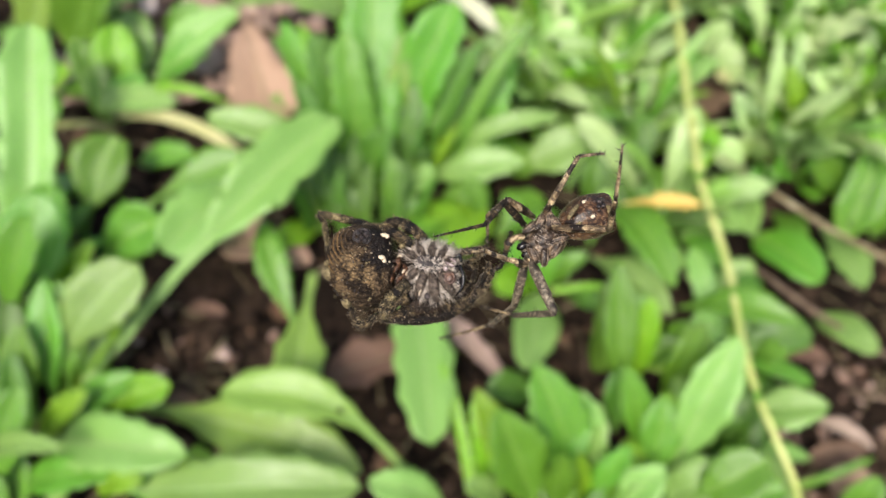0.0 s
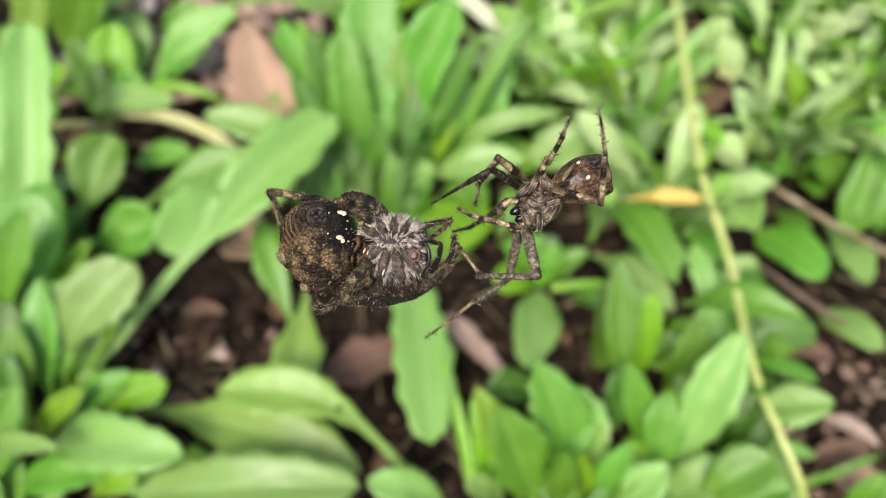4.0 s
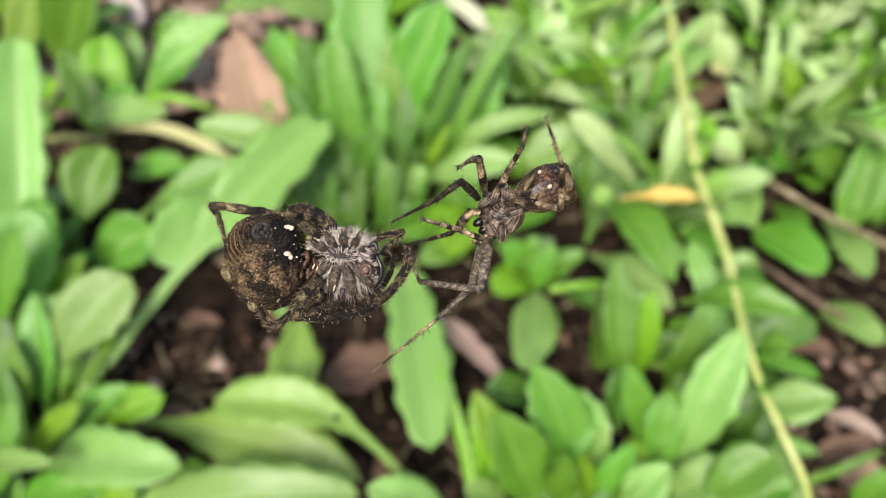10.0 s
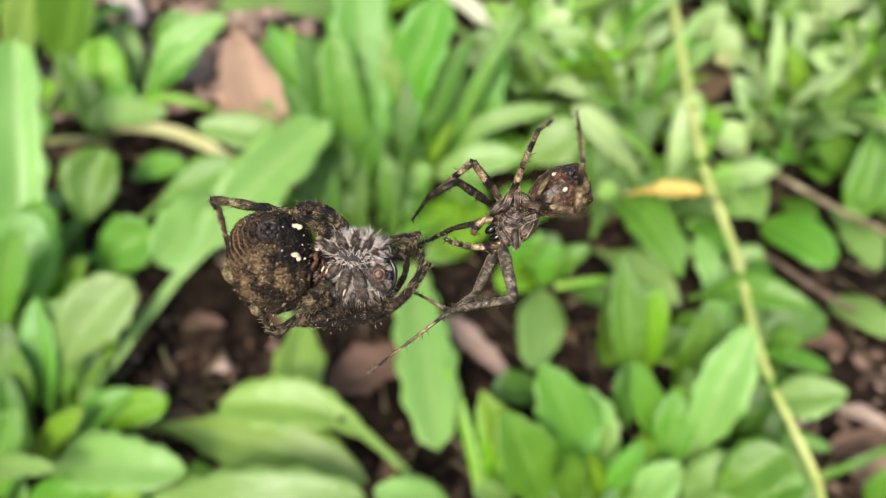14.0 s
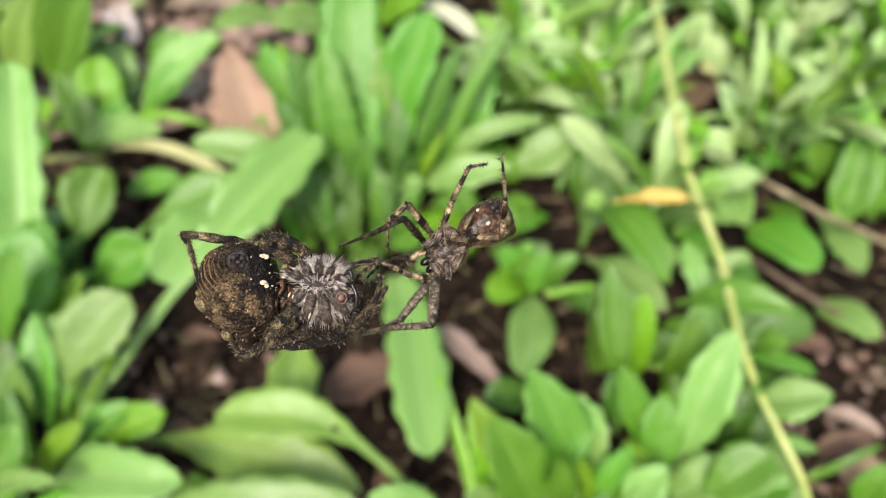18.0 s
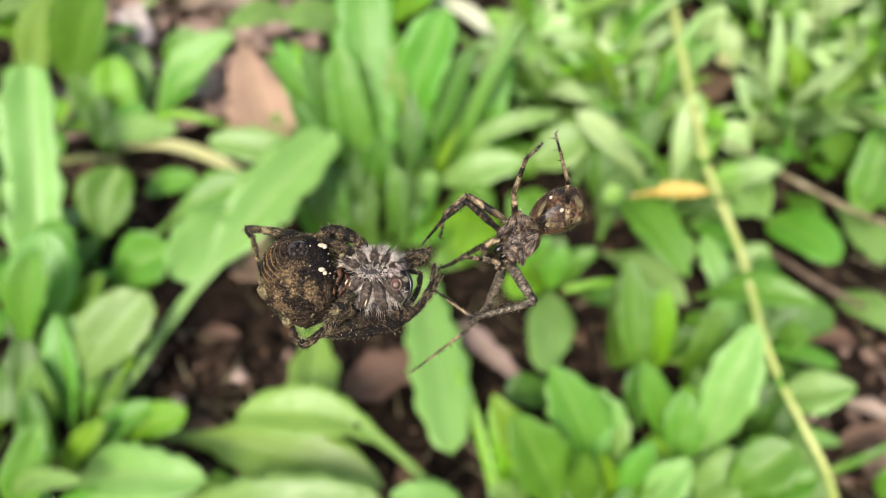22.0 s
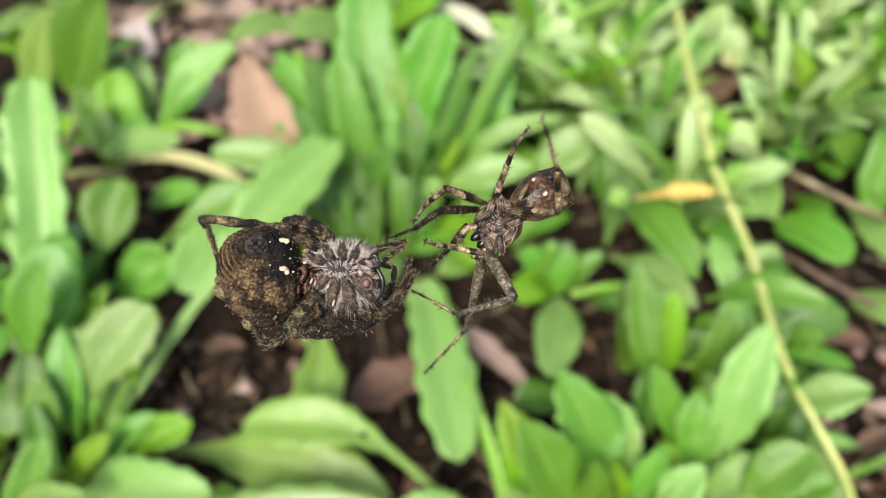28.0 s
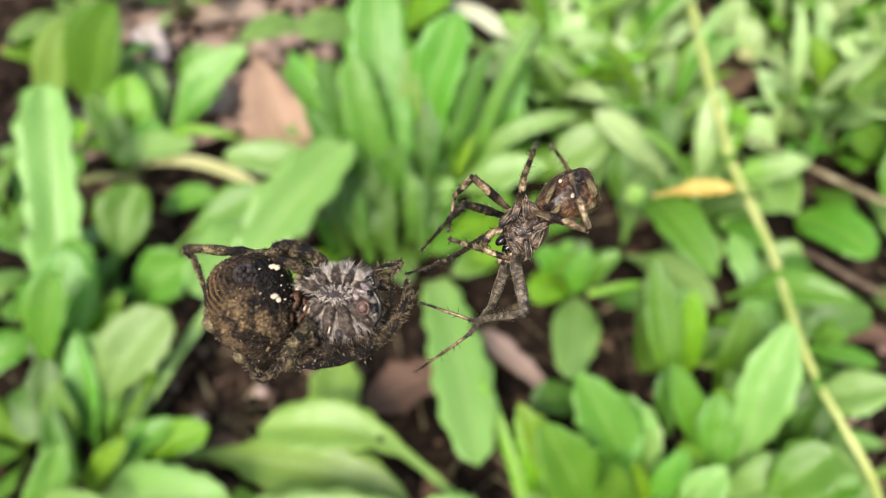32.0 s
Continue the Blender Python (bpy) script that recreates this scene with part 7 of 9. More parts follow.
    swing(legs[1][2], [
        (0, 4.170, 2.936, 9.307, 0.0, -36.6, 94.0),
        (1, 3.367, 2.913, 10.085, 0.0, -41.9, 98.4),
        (2, 3.878, 2.854, 8.153, 0.0, -52.5, 124.4),
        (3, 3.989, 2.831, 7.926, 0.0, -46.5, 114.5),
        (5.5, 4.161, 3.410, 8.768, 0.0, -54.4, 114.4),
        (6, 3.766, 2.545, 10.018, 0.0, -51.5, 97.2),
        (7, 3.793, 2.839, 8.565, 0.0, -55.4, 117.0),
        (8, 3.851, 3.060, 8.746, 0.0, -48.8, 112.0),
        (9, 4.736, 3.300, 7.768, 0.0, -52.4, 113.3),
        (10, 3.828, 2.839, 9.110, 0.0, -44.3, 118.7),
        (11, 4.582, 2.849, 9.190, 0.0, -58.8, 108.6),
        (12, 3.869, 2.868, 8.934, 0.0, -44.6, 117.9),
        (13, 3.698, 3.166, 7.875, 0.0, -51.4, 124.6),
        (14, 4.086, 3.363, 8.952, 0.0, -51.0, 109.1),
        (16.5, 3.349, 2.683, 9.342, 0.0, -39.2, 120.5),
        (17.5, 4.552, 2.988, 9.966, 0.0, -47.8, 98.0),
        (18, 5.081, 3.497, 8.746, 0.0, -49.9, 94.4),
        (19, 4.642, 2.588, 8.286, 0.0, -48.7, 109.5),
        (20, 3.148, 3.527, 7.802, 0.0, -50.3, 116.9),
        (21, 4.228, 2.731, 9.334, 0.0, -36.3, 102.1),
        (22, 3.352, 3.807, 9.586, 0.0, -37.4, 105.4),
        (23, 4.188, 2.778, 8.567, 0.0, -48.8, 123.3),
        (24, 3.847, 2.841, 8.686, 0.0, -49.0, 109.3),
        (25, 4.816, 4.026, 8.496, 0.0, -45.9, 99.5),
        (25.5, 3.843, 4.169, 8.066, 0.0, -38.7, 132.0),
        (27.5, 4.435, 3.581, 9.344, 0.0, -49.8, 98.0),
        (28, 3.889, 3.106, 9.315, 0.0, -41.8, 109.4),
        (29, 3.523, 3.326, 7.764, 0.0, -59.9, 137.0),
        (30.5, 3.643, 4.199, 6.417, 0.0, -52.5, 116.8),
        (31, 3.830, 3.216, 8.590, 0.0, -47.4, 106.7),
        (32, 3.211, 3.562, 5.443, 0.0, -59.8, 136.9),
    ])
    swing(legs[2][0], [
        (0, -1.956, 2.043, 0.422, 0.0, -48.5, 155.3),
        (1, -1.956, 2.043, 0.422, 0.0, -33.0, 146.2),
        (2, -1.956, 2.043, 0.422, 0.0, -45.1, 131.5),
        (3, -1.956, 2.043, 0.422, 0.0, -34.8, 158.0),
        (5.5, -1.956, 2.043, 0.422, 0.0, -49.4, 130.2),
        (6, -1.956, 2.043, 0.422, 0.0, -28.8, 134.7),
        (7, -1.956, 2.043, 0.422, 0.0, -58.0, 94.3),
        (8, -1.956, 2.043, 0.422, 0.0, -39.8, 132.5),
        (9, -1.956, 2.043, 0.422, 0.0, -50.3, 130.7),
        (10, -1.956, 2.043, 0.422, 0.0, -52.2, 103.0),
        (11, -1.956, 2.043, 0.422, 0.0, -40.5, 125.7),
        (12, -1.956, 2.043, 0.422, 0.0, -30.9, 146.3),
        (13, -1.956, 2.043, 0.422, 0.0, -44.4, 141.4),
        (14, -1.956, 2.043, 0.422, 0.0, -34.8, 126.6),
        (16.5, -1.956, 2.043, 0.422, 0.0, -31.7, 142.0),
        (17.5, -1.956, 2.043, 0.422, 0.0, -37.6, 124.9),
        (18, -1.956, 2.043, 0.422, 0.0, -41.8, 122.1),
        (19, -1.956, 2.043, 0.422, 0.0, -22.1, 146.7),
        (20, -1.956, 2.043, 0.422, 0.0, -43.4, 90.4),
        (21, -1.956, 2.043, 0.422, 0.0, -31.9, 130.5),
        (22, -1.956, 2.043, 0.422, 0.0, -5.7, 140.0),
        (23, -1.956, 2.043, 0.422, 0.0, -34.3, 153.6),
        (24, -1.956, 2.043, 0.422, 0.0, -19.7, 133.0),
        (25, -1.956, 2.043, 0.422, 0.0, -5.7, 131.0),
        (25.5, -1.956, 2.043, 0.422, 0.0, -5.7, 132.8),
        (27.5, -1.956, 2.043, 0.422, 0.0, -20.2, 134.0),
        (28, -1.956, 2.043, 0.422, 0.0, -39.0, 155.2),
        (29, -1.956, 2.043, 0.422, 0.0, -70.9, 92.2),
        (30.5, -1.956, 2.043, 0.422, 0.0, -26.1, 139.6),
        (31, -1.956, 2.043, 0.422, 0.0, -21.8, 136.9),
        (32, -1.956, 2.043, 0.422, 0.0, -28.3, 133.5),
    ])
    swing(legs[2][1], [
        (0, -4.299, 3.119, 3.332, 0.0, 41.9, -139.5),
        (1, -4.665, 3.857, 2.540, 0.0, 30.1, -142.5),
        (2, -3.775, 4.098, 3.176, 0.0, 60.9, -148.6),
        (3, -4.915, 3.238, 2.643, 0.0, 5.7, -121.5),
        (5.5, -3.588, 3.974, 3.375, 0.0, 52.4, -144.0),
        (6, -4.353, 4.463, 2.295, 0.0, 45.6, -133.0),
        (7, -2.110, 4.100, 3.718, 0.0, 79.3, 149.9),
        (8, -3.974, 4.243, 2.913, 0.0, 51.0, -140.3),
        (9, -3.575, 3.924, 3.415, 0.0, 56.2, -151.2),
        (10, -2.492, 4.364, 3.495, 0.0, 74.4, 166.0),
        (11, -3.681, 4.445, 2.946, 0.0, 46.1, -144.1),
        (12, -4.730, 3.895, 2.419, 0.0, 31.0, -144.7),
        (13, -4.126, 3.776, 3.143, 0.0, 48.6, -150.5),
        (14, -3.858, 4.608, 2.640, 0.0, 32.8, -147.6),
        (16.5, -4.561, 4.081, 2.466, 0.0, 48.4, -143.0),
        (17.5, -3.719, 4.567, 2.796, 0.0, 5.7, -135.4),
        (18, -3.495, 4.496, 3.016, 0.0, 29.7, -147.1),
        (19, -4.968, 4.020, 1.882, 0.0, 5.7, -134.1),
        (20, -1.973, 4.867, 3.094, 0.0, 75.8, 153.3),
        (21, -4.096, 4.554, 2.479, 0.0, 60.7, -153.6),
        (22, -4.919, 4.529, 0.811, 0.0, 16.6, -148.7),
        (23, -4.831, 3.470, 2.615, 0.0, 15.8, -135.1),
        (24, -4.452, 4.721, 1.732, 0.0, 48.0, -149.1),
        (25, -4.496, 4.961, 0.811, 0.0, 39.8, -154.1),
        (25.5, -4.586, 4.879, 0.811, 0.0, 31.4, -155.7),
        (27.5, -4.489, 4.669, 1.764, 0.0, 40.7, -136.8),
        (28, -4.697, 3.311, 2.871, 0.0, 43.6, -152.9),
        (29, -2.004, 3.312, 4.097, 0.0, 75.4, 154.1),
        (30.5, -4.615, 4.306, 2.131, 0.0, 54.1, -171.3),
        (31, -4.591, 4.512, 1.863, 0.0, 42.9, -151.3),
        (32, -4.312, 4.528, 2.263, 0.0, 46.9, -145.0),
    ])
    swing(legs[2][2], [
        (0, -6.010, 1.657, 1.315, -0.0, 40.4, -85.1),
        (1, -6.738, 2.266, 1.023, 0.0, 39.7, -98.5),
        (2, -5.030, 3.331, 0.537, 0.0, 45.5, -115.0),
        (3, -6.485, 0.673, 2.341, 0.0, 45.7, -98.2),
        (5.5, -5.079, 2.889, 0.982, 0.0, 52.7, -95.6),
        (6, -5.796, 2.918, 0.137, 0.0, 21.6, -96.6),
        (7, -2.594, 4.381, 0.748, 0.0, 64.6, -128.2),
        (8, -5.439, 3.028, 0.566, 0.0, 38.8, -137.9),
        (9, -5.049, 3.114, 0.905, 0.0, 23.3, -94.5),
        (10, -3.281, 4.561, 0.585, 0.0, 69.7, -160.7),
        (11, -5.378, 3.219, 0.768, 0.0, 43.8, -92.9),
        (12, -6.846, 2.398, 0.864, 0.0, 46.0, -120.7),
        (13, -5.867, 2.792, 0.877, 0.0, 60.9, -104.1),
        (14, -6.002, 3.248, 1.001, 0.0, 57.1, -147.7),
        (16.5, -6.161, 2.872, 0.206, 0.0, 55.2, -106.7),
        (17.5, -5.861, 2.458, 2.494, 0.0, 47.3, -101.9),
        (18, -5.699, 3.072, 1.517, 0.0, 33.7, -97.9),
        (19, -7.059, 1.860, 1.580, 0.0, 29.5, -99.8),
        (20, -2.636, 5.201, 0.165, 0.0, 48.7, -126.4),
        (21, -5.421, 3.896, -0.156, 0.0, 5.7, -90.9),
        (22, -7.393, 3.026, -0.055, 0.0, 42.3, -106.9),
        (23, -6.892, 1.418, 1.795, 0.0, 37.2, -100.8),
        (24, -6.187, 3.680, -0.513, 0.0, 30.2, -128.9),
        (25, -6.583, 3.948, -1.125, 0.0, 5.7, -109.7),
        (25.5, -6.938, 3.818, -0.763, 0.0, 25.2, -132.9),
        (27.5, -6.159, 3.099, -0.205, 0.0, 11.3, -109.6),
        (28, -6.644, 2.316, 0.785, 0.0, 47.5, -135.1),
        (29, -2.691, 3.646, 1.173, 0.0, 74.8, -138.3),
        (30.5, -6.365, 4.039, -0.318, 0.0, 53.2, -131.1),
        (31, -6.532, 3.447, -0.193, 0.0, 22.9, -101.8),
        (32, -6.005, 3.343, 0.058, 0.0, 10.0, -107.1),
    ])
    swing(legs[3][0], [
        (0, -2.778, 1.356, 0.792, 0.0, -46.2, 140.5),
        (1, -2.778, 1.356, 0.792, 0.0, -23.1, 138.6),
        (2, -2.778, 1.356, 0.792, 0.0, -48.1, 155.1),
        (3, -2.778, 1.356, 0.792, 0.0, -39.3, 149.4),
        (5.5, -2.778, 1.356, 0.792, 0.0, -61.0, 163.6),
        (6, -2.778, 1.356, 0.792, 0.0, -38.8, 144.9),
        (7, -2.778, 1.356, 0.792, 0.0, -43.2, 172.5),
        (8, -2.778, 1.356, 0.792, 0.0, -37.8, 149.0),
        (9, -2.778, 1.356, 0.792, 0.0, -63.9, 153.0),
        (10, -2.778, 1.356, 0.792, 0.0, -60.7, 143.4),
        (11, -2.778, 1.356, 0.792, 0.0, -50.6, 153.9),
        (12, -2.778, 1.356, 0.792, 0.0, -52.2, 162.2),
        (13, -2.778, 1.356, 0.792, 0.0, -62.0, 167.1),
        (14, -2.778, 1.356, 0.792, 0.0, -29.9, 146.1),
        (16.5, -2.778, 1.356, 0.792, 0.0, -16.6, 152.7),
        (17.5, -2.778, 1.356, 0.792, 0.0, -45.0, 137.4),
        (18, -2.778, 1.356, 0.792, 0.0, -51.8, 123.7),
        (19, -2.778, 1.356, 0.792, 0.0, -25.4, 139.7),
        (20, -2.778, 1.356, 0.792, 0.0, -46.1, 148.5),
        (21, -2.778, 1.356, 0.792, 0.0, -53.5, 144.9),
        (22, -2.778, 1.356, 0.792, 0.0, -5.7, 132.0),
        (23, -2.778, 1.356, 0.792, 0.0, -33.2, 139.8),
        (24, -2.778, 1.356, 0.792, 0.0, -17.1, 135.5),
        (25, -2.778, 1.356, 0.792, 0.0, -5.7, 132.7),
        (25.5, -2.778, 1.356, 0.792, 0.0, -5.7, 147.5),
        (27.5, -2.778, 1.356, 0.792, 0.0, -35.7, 142.4),
        (28, -2.778, 1.356, 0.792, 0.0, -41.2, 177.0),
        (29, -2.778, 1.356, 0.792, 0.0, -43.0, 170.8),
        (30.5, -2.778, 1.356, 0.792, 0.0, -24.1, 170.7),
        (31, -2.778, 1.356, 0.792, 0.0, -53.6, 155.6),
        (32, -2.778, 1.356, 0.792, 0.0, -39.5, 158.7),
    ])
    swing(legs[3][1], [
        (0, -4.672, 2.918, 3.351, 0.0, -28.6, -128.4),
        (1, -5.222, 3.515, 2.184, 0.0, -32.2, -139.3),
        (2, -4.924, 2.354, 3.432, 0.0, -21.8, -142.8),
        (3, -5.140, 2.754, 3.037, 0.0, -36.1, -141.3),
        (5.5, -4.427, 1.842, 3.893, 0.0, -32.0, -161.8),
        (6, -5.039, 2.944, 3.014, 0.0, -40.6, -143.4),
        (7, -5.340, 1.693, 3.219, 0.0, -33.0, -145.4),
        (8, -5.180, 2.801, 2.963, 0.0, -35.7, -137.8),
        (9, -4.166, 2.064, 3.977, 0.0, -36.6, -142.5),
        (10, -4.170, 2.389, 3.885, 0.0, -30.1, -142.6),
        (11, -4.801, 2.347, 3.530, 0.0, -54.4, -153.6),
        (12, -4.846, 2.019, 3.594, 0.0, -33.0, -149.2),
        (13, -4.399, 1.729, 3.923, 0.0, -44.6, -149.6),
        (14, -5.330, 3.071, 2.558, 0.0, -27.0, -151.5),
        (16.5, -5.796, 2.916, 1.807, 0.0, -24.0, -147.3),
        (17.5, -4.623, 3.053, 3.300, 0.0, -43.4, -144.7),
        (18, -3.993, 3.180, 3.579, 0.0, -5.7, -159.5),
        (19, -5.221, 3.426, 2.314, 0.0, -5.7, -134.0),
        (20, -4.871, 2.641, 3.349, 0.0, -27.7, -151.9),
        (21, -4.506, 2.569, 3.641, 0.0, -36.8, -160.2),
        (22, -5.138, 3.978, 1.146, 0.0, -17.4, -147.4),
        (23, -5.044, 3.273, 2.732, 0.0, -42.2, -136.5),
        (24, -5.196, 3.731, 1.833, 0.0, -5.7, -151.3),
        (25, -5.171, 3.948, 1.146, 0.0, -28.0, -146.3),
        (25.5, -5.752, 3.254, 1.146, 0.0, -28.1, -160.7),
        (27.5, -5.059, 3.111, 2.863, 0.0, -31.7, -151.2),
        (28, -5.444, 1.497, 3.125, 0.0, -34.0, -148.1),
        (29, -5.337, 1.770, 3.211, 0.0, -50.3, -149.9),
        (30.5, -5.972, 1.877, 2.239, 0.0, -27.7, -144.1),
        (31, -4.693, 2.224, 3.647, 0.0, -20.9, -165.5),
        (32, -5.325, 2.351, 3.050, 0.0, -50.5, -141.1),
    ])
    swing(legs[3][2], [
        (0, -6.395, 0.741, 4.861, 0.0, 28.9, -165.5),
        (1, -7.249, 1.770, 3.869, 0.0, 18.7, -164.9),
        (2, -7.260, 0.579, 4.606, 0.0, 49.7, -139.7),
        (3, -7.133, 1.155, 4.898, 0.0, 45.5, -137.2),
        (5.5, -6.974, 1.007, 5.568, 0.0, 49.9, 174.1),
        (6, -6.964, 1.514, 5.073, 0.0, 53.2, -157.0),
        (7, -7.524, 0.189, 4.939, 0.0, 70.9, -137.4),
        (8, -7.082, 1.077, 4.806, 0.0, 59.3, -135.6),
        (9, -6.178, 0.520, 5.863, 0.0, 34.4, -154.4),
        (10, -6.341, 0.727, 5.472, 0.0, 35.1, -157.5),
        (11, -6.449, 1.528, 6.100, 0.0, 39.5, -168.9),
        (12, -7.124, 0.664, 5.315, 0.0, 49.2, -169.5),
        (13, -6.341, 0.589, 6.141, 0.0, 41.5, -162.4),
        (14, -7.805, 1.727, 3.993, 0.0, 65.1, -136.2),
        (16.5, -8.225, 1.354, 3.092, 0.0, 63.4, -125.1),
        (17.5, -6.498, 1.726, 5.470, 0.0, 5.7, -170.3),
        (18, -6.938, 2.078, 3.895, 0.0, 43.2, -168.5),
        (19, -7.405, 1.164, 2.630, 0.0, 45.7, -139.8),
        (20, -7.342, 1.324, 4.817, 0.0, 39.7, -168.0),
        (21, -6.888, 1.710, 5.532, 0.0, 49.9, 179.9),
        (22, -7.679, 2.355, 2.094, 0.0, 54.6, -139.2),
        (23, -6.743, 1.660, 4.854, 0.0, 25.3, -122.6),
        (24, -7.954, 2.221, 2.149, 0.0, 49.9, -117.7),
        (25, -7.493, 2.403, 2.632, 0.0, 48.6, -144.3),
        (25.5, -8.383, 2.330, 2.635, 0.0, 50.7, -150.5),
        (27.5, -7.414, 1.815, 4.525, 0.0, 5.7, -171.1),
        (28, -7.670, 0.112, 4.891, 0.0, 58.1, -170.7),
        (29, -7.086, 0.758, 5.641, 0.0, 54.5, -162.2),
        (30.5, -8.241, 0.236, 3.706, 0.0, 52.5, -160.0),
        (31, -7.552, 1.483, 4.772, 0.0, 17.4, -167.0),
        (32, -6.888, 1.090, 5.490, 0.0, 51.0, -141.3),
    ])
    swing(legs[4][0], [
        (0, -2.153, -2.708, 1.056, 0.0, -32.3, 170.5),
        (1, -2.153, -2.708, 1.056, 0.0, -40.4, 154.4),
        (2, -2.153, -2.708, 1.056, 0.0, -5.7, 171.5),
        (3, -2.153, -2.708, 1.056, 0.0, -13.0, 174.6),
        (5.5, -2.153, -2.708, 1.056, 0.0, -26.8, 150.2),
        (6, -2.153, -2.708, 1.056, 0.0, -51.3, 163.4),
        (7, -2.153, -2.708, 1.056, 0.0, -44.4, 170.0),
        (8, -2.153, -2.708, 1.056, 0.0, -16.1, 166.1),
        (9, -2.153, -2.708, 1.056, 0.0, -41.9, 170.7),
        (10, -2.153, -2.708, 1.056, 0.0, -25.8, 157.6),
        (11, -2.153, -2.708, 1.056, 0.0, -5.7, 156.0),
        (12, -2.153, -2.708, 1.056, 0.0, -56.7, 152.6),
        (13, -2.153, -2.708, 1.056, 0.0, -25.9, 161.2),
        (14, -2.153, -2.708, 1.056, 0.0, -13.4, 175.5),
        (16.5, -2.153, -2.708, 1.056, 0.0, -5.7, 148.9),
        (17.5, -2.153, -2.708, 1.056, 0.0, -42.1, 143.0),
        (18, -2.153, -2.708, 1.056, 0.0, -37.2, 164.7),
        (19, -2.153, -2.708, 1.056, 0.0, -29.5, 179.6),
        (20, -2.153, -2.708, 1.056, 0.0, -43.9, 154.9),
        (21, -2.153, -2.708, 1.056, 0.0, -50.8, 170.9),
        (22, -2.153, -2.708, 1.056, 0.0, -46.6, 155.9),
        (23, -2.153, -2.708, 1.056, 0.0, -38.2, 180.0),
        (24, -2.153, -2.708, 1.056, 0.0, -31.0, 167.7),
        (25, -2.153, -2.708, 1.056, 0.0, -21.0, 158.0),
        (25.5, -2.153, -2.708, 1.056, 0.0, -30.2, 172.6),
        (27.5, -2.153, -2.708, 1.056, 0.0, -34.4, 158.5),
        (28, -2.153, -2.708, 1.056, 0.0, -5.7, 160.2),
        (29, -2.153, -2.708, 1.056, 0.0, -31.4, 172.7),
        (30.5, -2.153, -2.708, 1.056, 0.0, -46.2, 157.3),
        (31, -2.153, -2.708, 1.056, 0.0, -39.2, 164.7),
        (32, -2.153, -2.708, 1.056, 0.0, -5.7, 152.8),
    ])
    swing(legs[4][1], [
        (0, -4.237, -2.358, 2.392, 0.0, -22.7, 160.4),
        (1, -3.871, -1.884, 2.676, 0.0, -31.7, 155.4),
        (2, -4.613, -2.340, 1.306, 0.0, -11.3, 172.4),
        (3, -4.579, -2.479, 1.617, 0.0, -16.0, 172.0),
        (5.5, -4.090, -1.601, 2.184, 0.0, -30.6, 158.0),
        (6, -3.653, -2.262, 3.007, 0.0, -46.2, 158.2),
        (7, -3.912, -2.397, 2.805, 0.0, -34.5, 169.5),
        (8, -4.485, -2.132, 1.749, 0.0, -46.0, 166.4),
        (9, -3.989, -2.409, 2.727, 0.0, -5.7, 152.9),
        (10, -4.234, -1.850, 2.145, 0.0, -33.9, 163.1),
        (11, -4.426, -1.696, 1.306, 0.0, -46.9, 162.1),
        (12, -3.372, -2.076, 3.146, 0.0, -62.4, 169.7),
        (13, -4.282, -1.983, 2.150, 0.0, -5.7, 167.6),
        (14, -4.578, -2.517, 1.636, 0.0, -50.2, 163.5),
        (16.5, -4.284, -1.424, 1.306, 0.0, -32.2, -178.8),
        (17.5, -3.634, -1.592, 2.734, 0.0, -58.1, 119.2),
        (18, -4.074, -2.183, 2.568, 0.0, -44.4, 143.8),
        (19, -4.329, -2.692, 2.288, 0.0, -31.8, 162.0),
        (20, -3.785, -1.943, 2.789, 0.0, -41.2, 153.3),
        (21, -3.712, -2.459, 2.995, 0.0, -55.1, 157.7),
        (22, -3.720, -2.006, 2.874, 0.0, -44.0, 164.0),
        (23, -4.117, -2.707, 2.603, 0.0, -26.1, 166.0),
        (24, -4.248, -2.250, 2.343, 0.0, -27.0, 160.2),
        (25, -4.318, -1.835, 1.952, 0.0, -5.7, 156.1),
        (25.5, -4.296, -2.429, 2.314, 0.0, -46.4, 168.4),
        (27.5, -4.073, -1.953, 2.469, 0.0, -56.7, 144.3),
        (28, -4.493, -1.864, 1.306, 0.0, -41.7, 165.5),
        (29, -4.270, -2.436, 2.359, 0.0, -24.7, 173.6),
        (30.5, -3.751, -2.041, 2.860, 0.0, -38.9, 161.6),
        (31, -4.022, -2.198, 2.637, 0.0, -48.1, 149.7),
        (32, -4.365, -1.571, 1.306, 0.0, -34.9, 156.2),
    ])
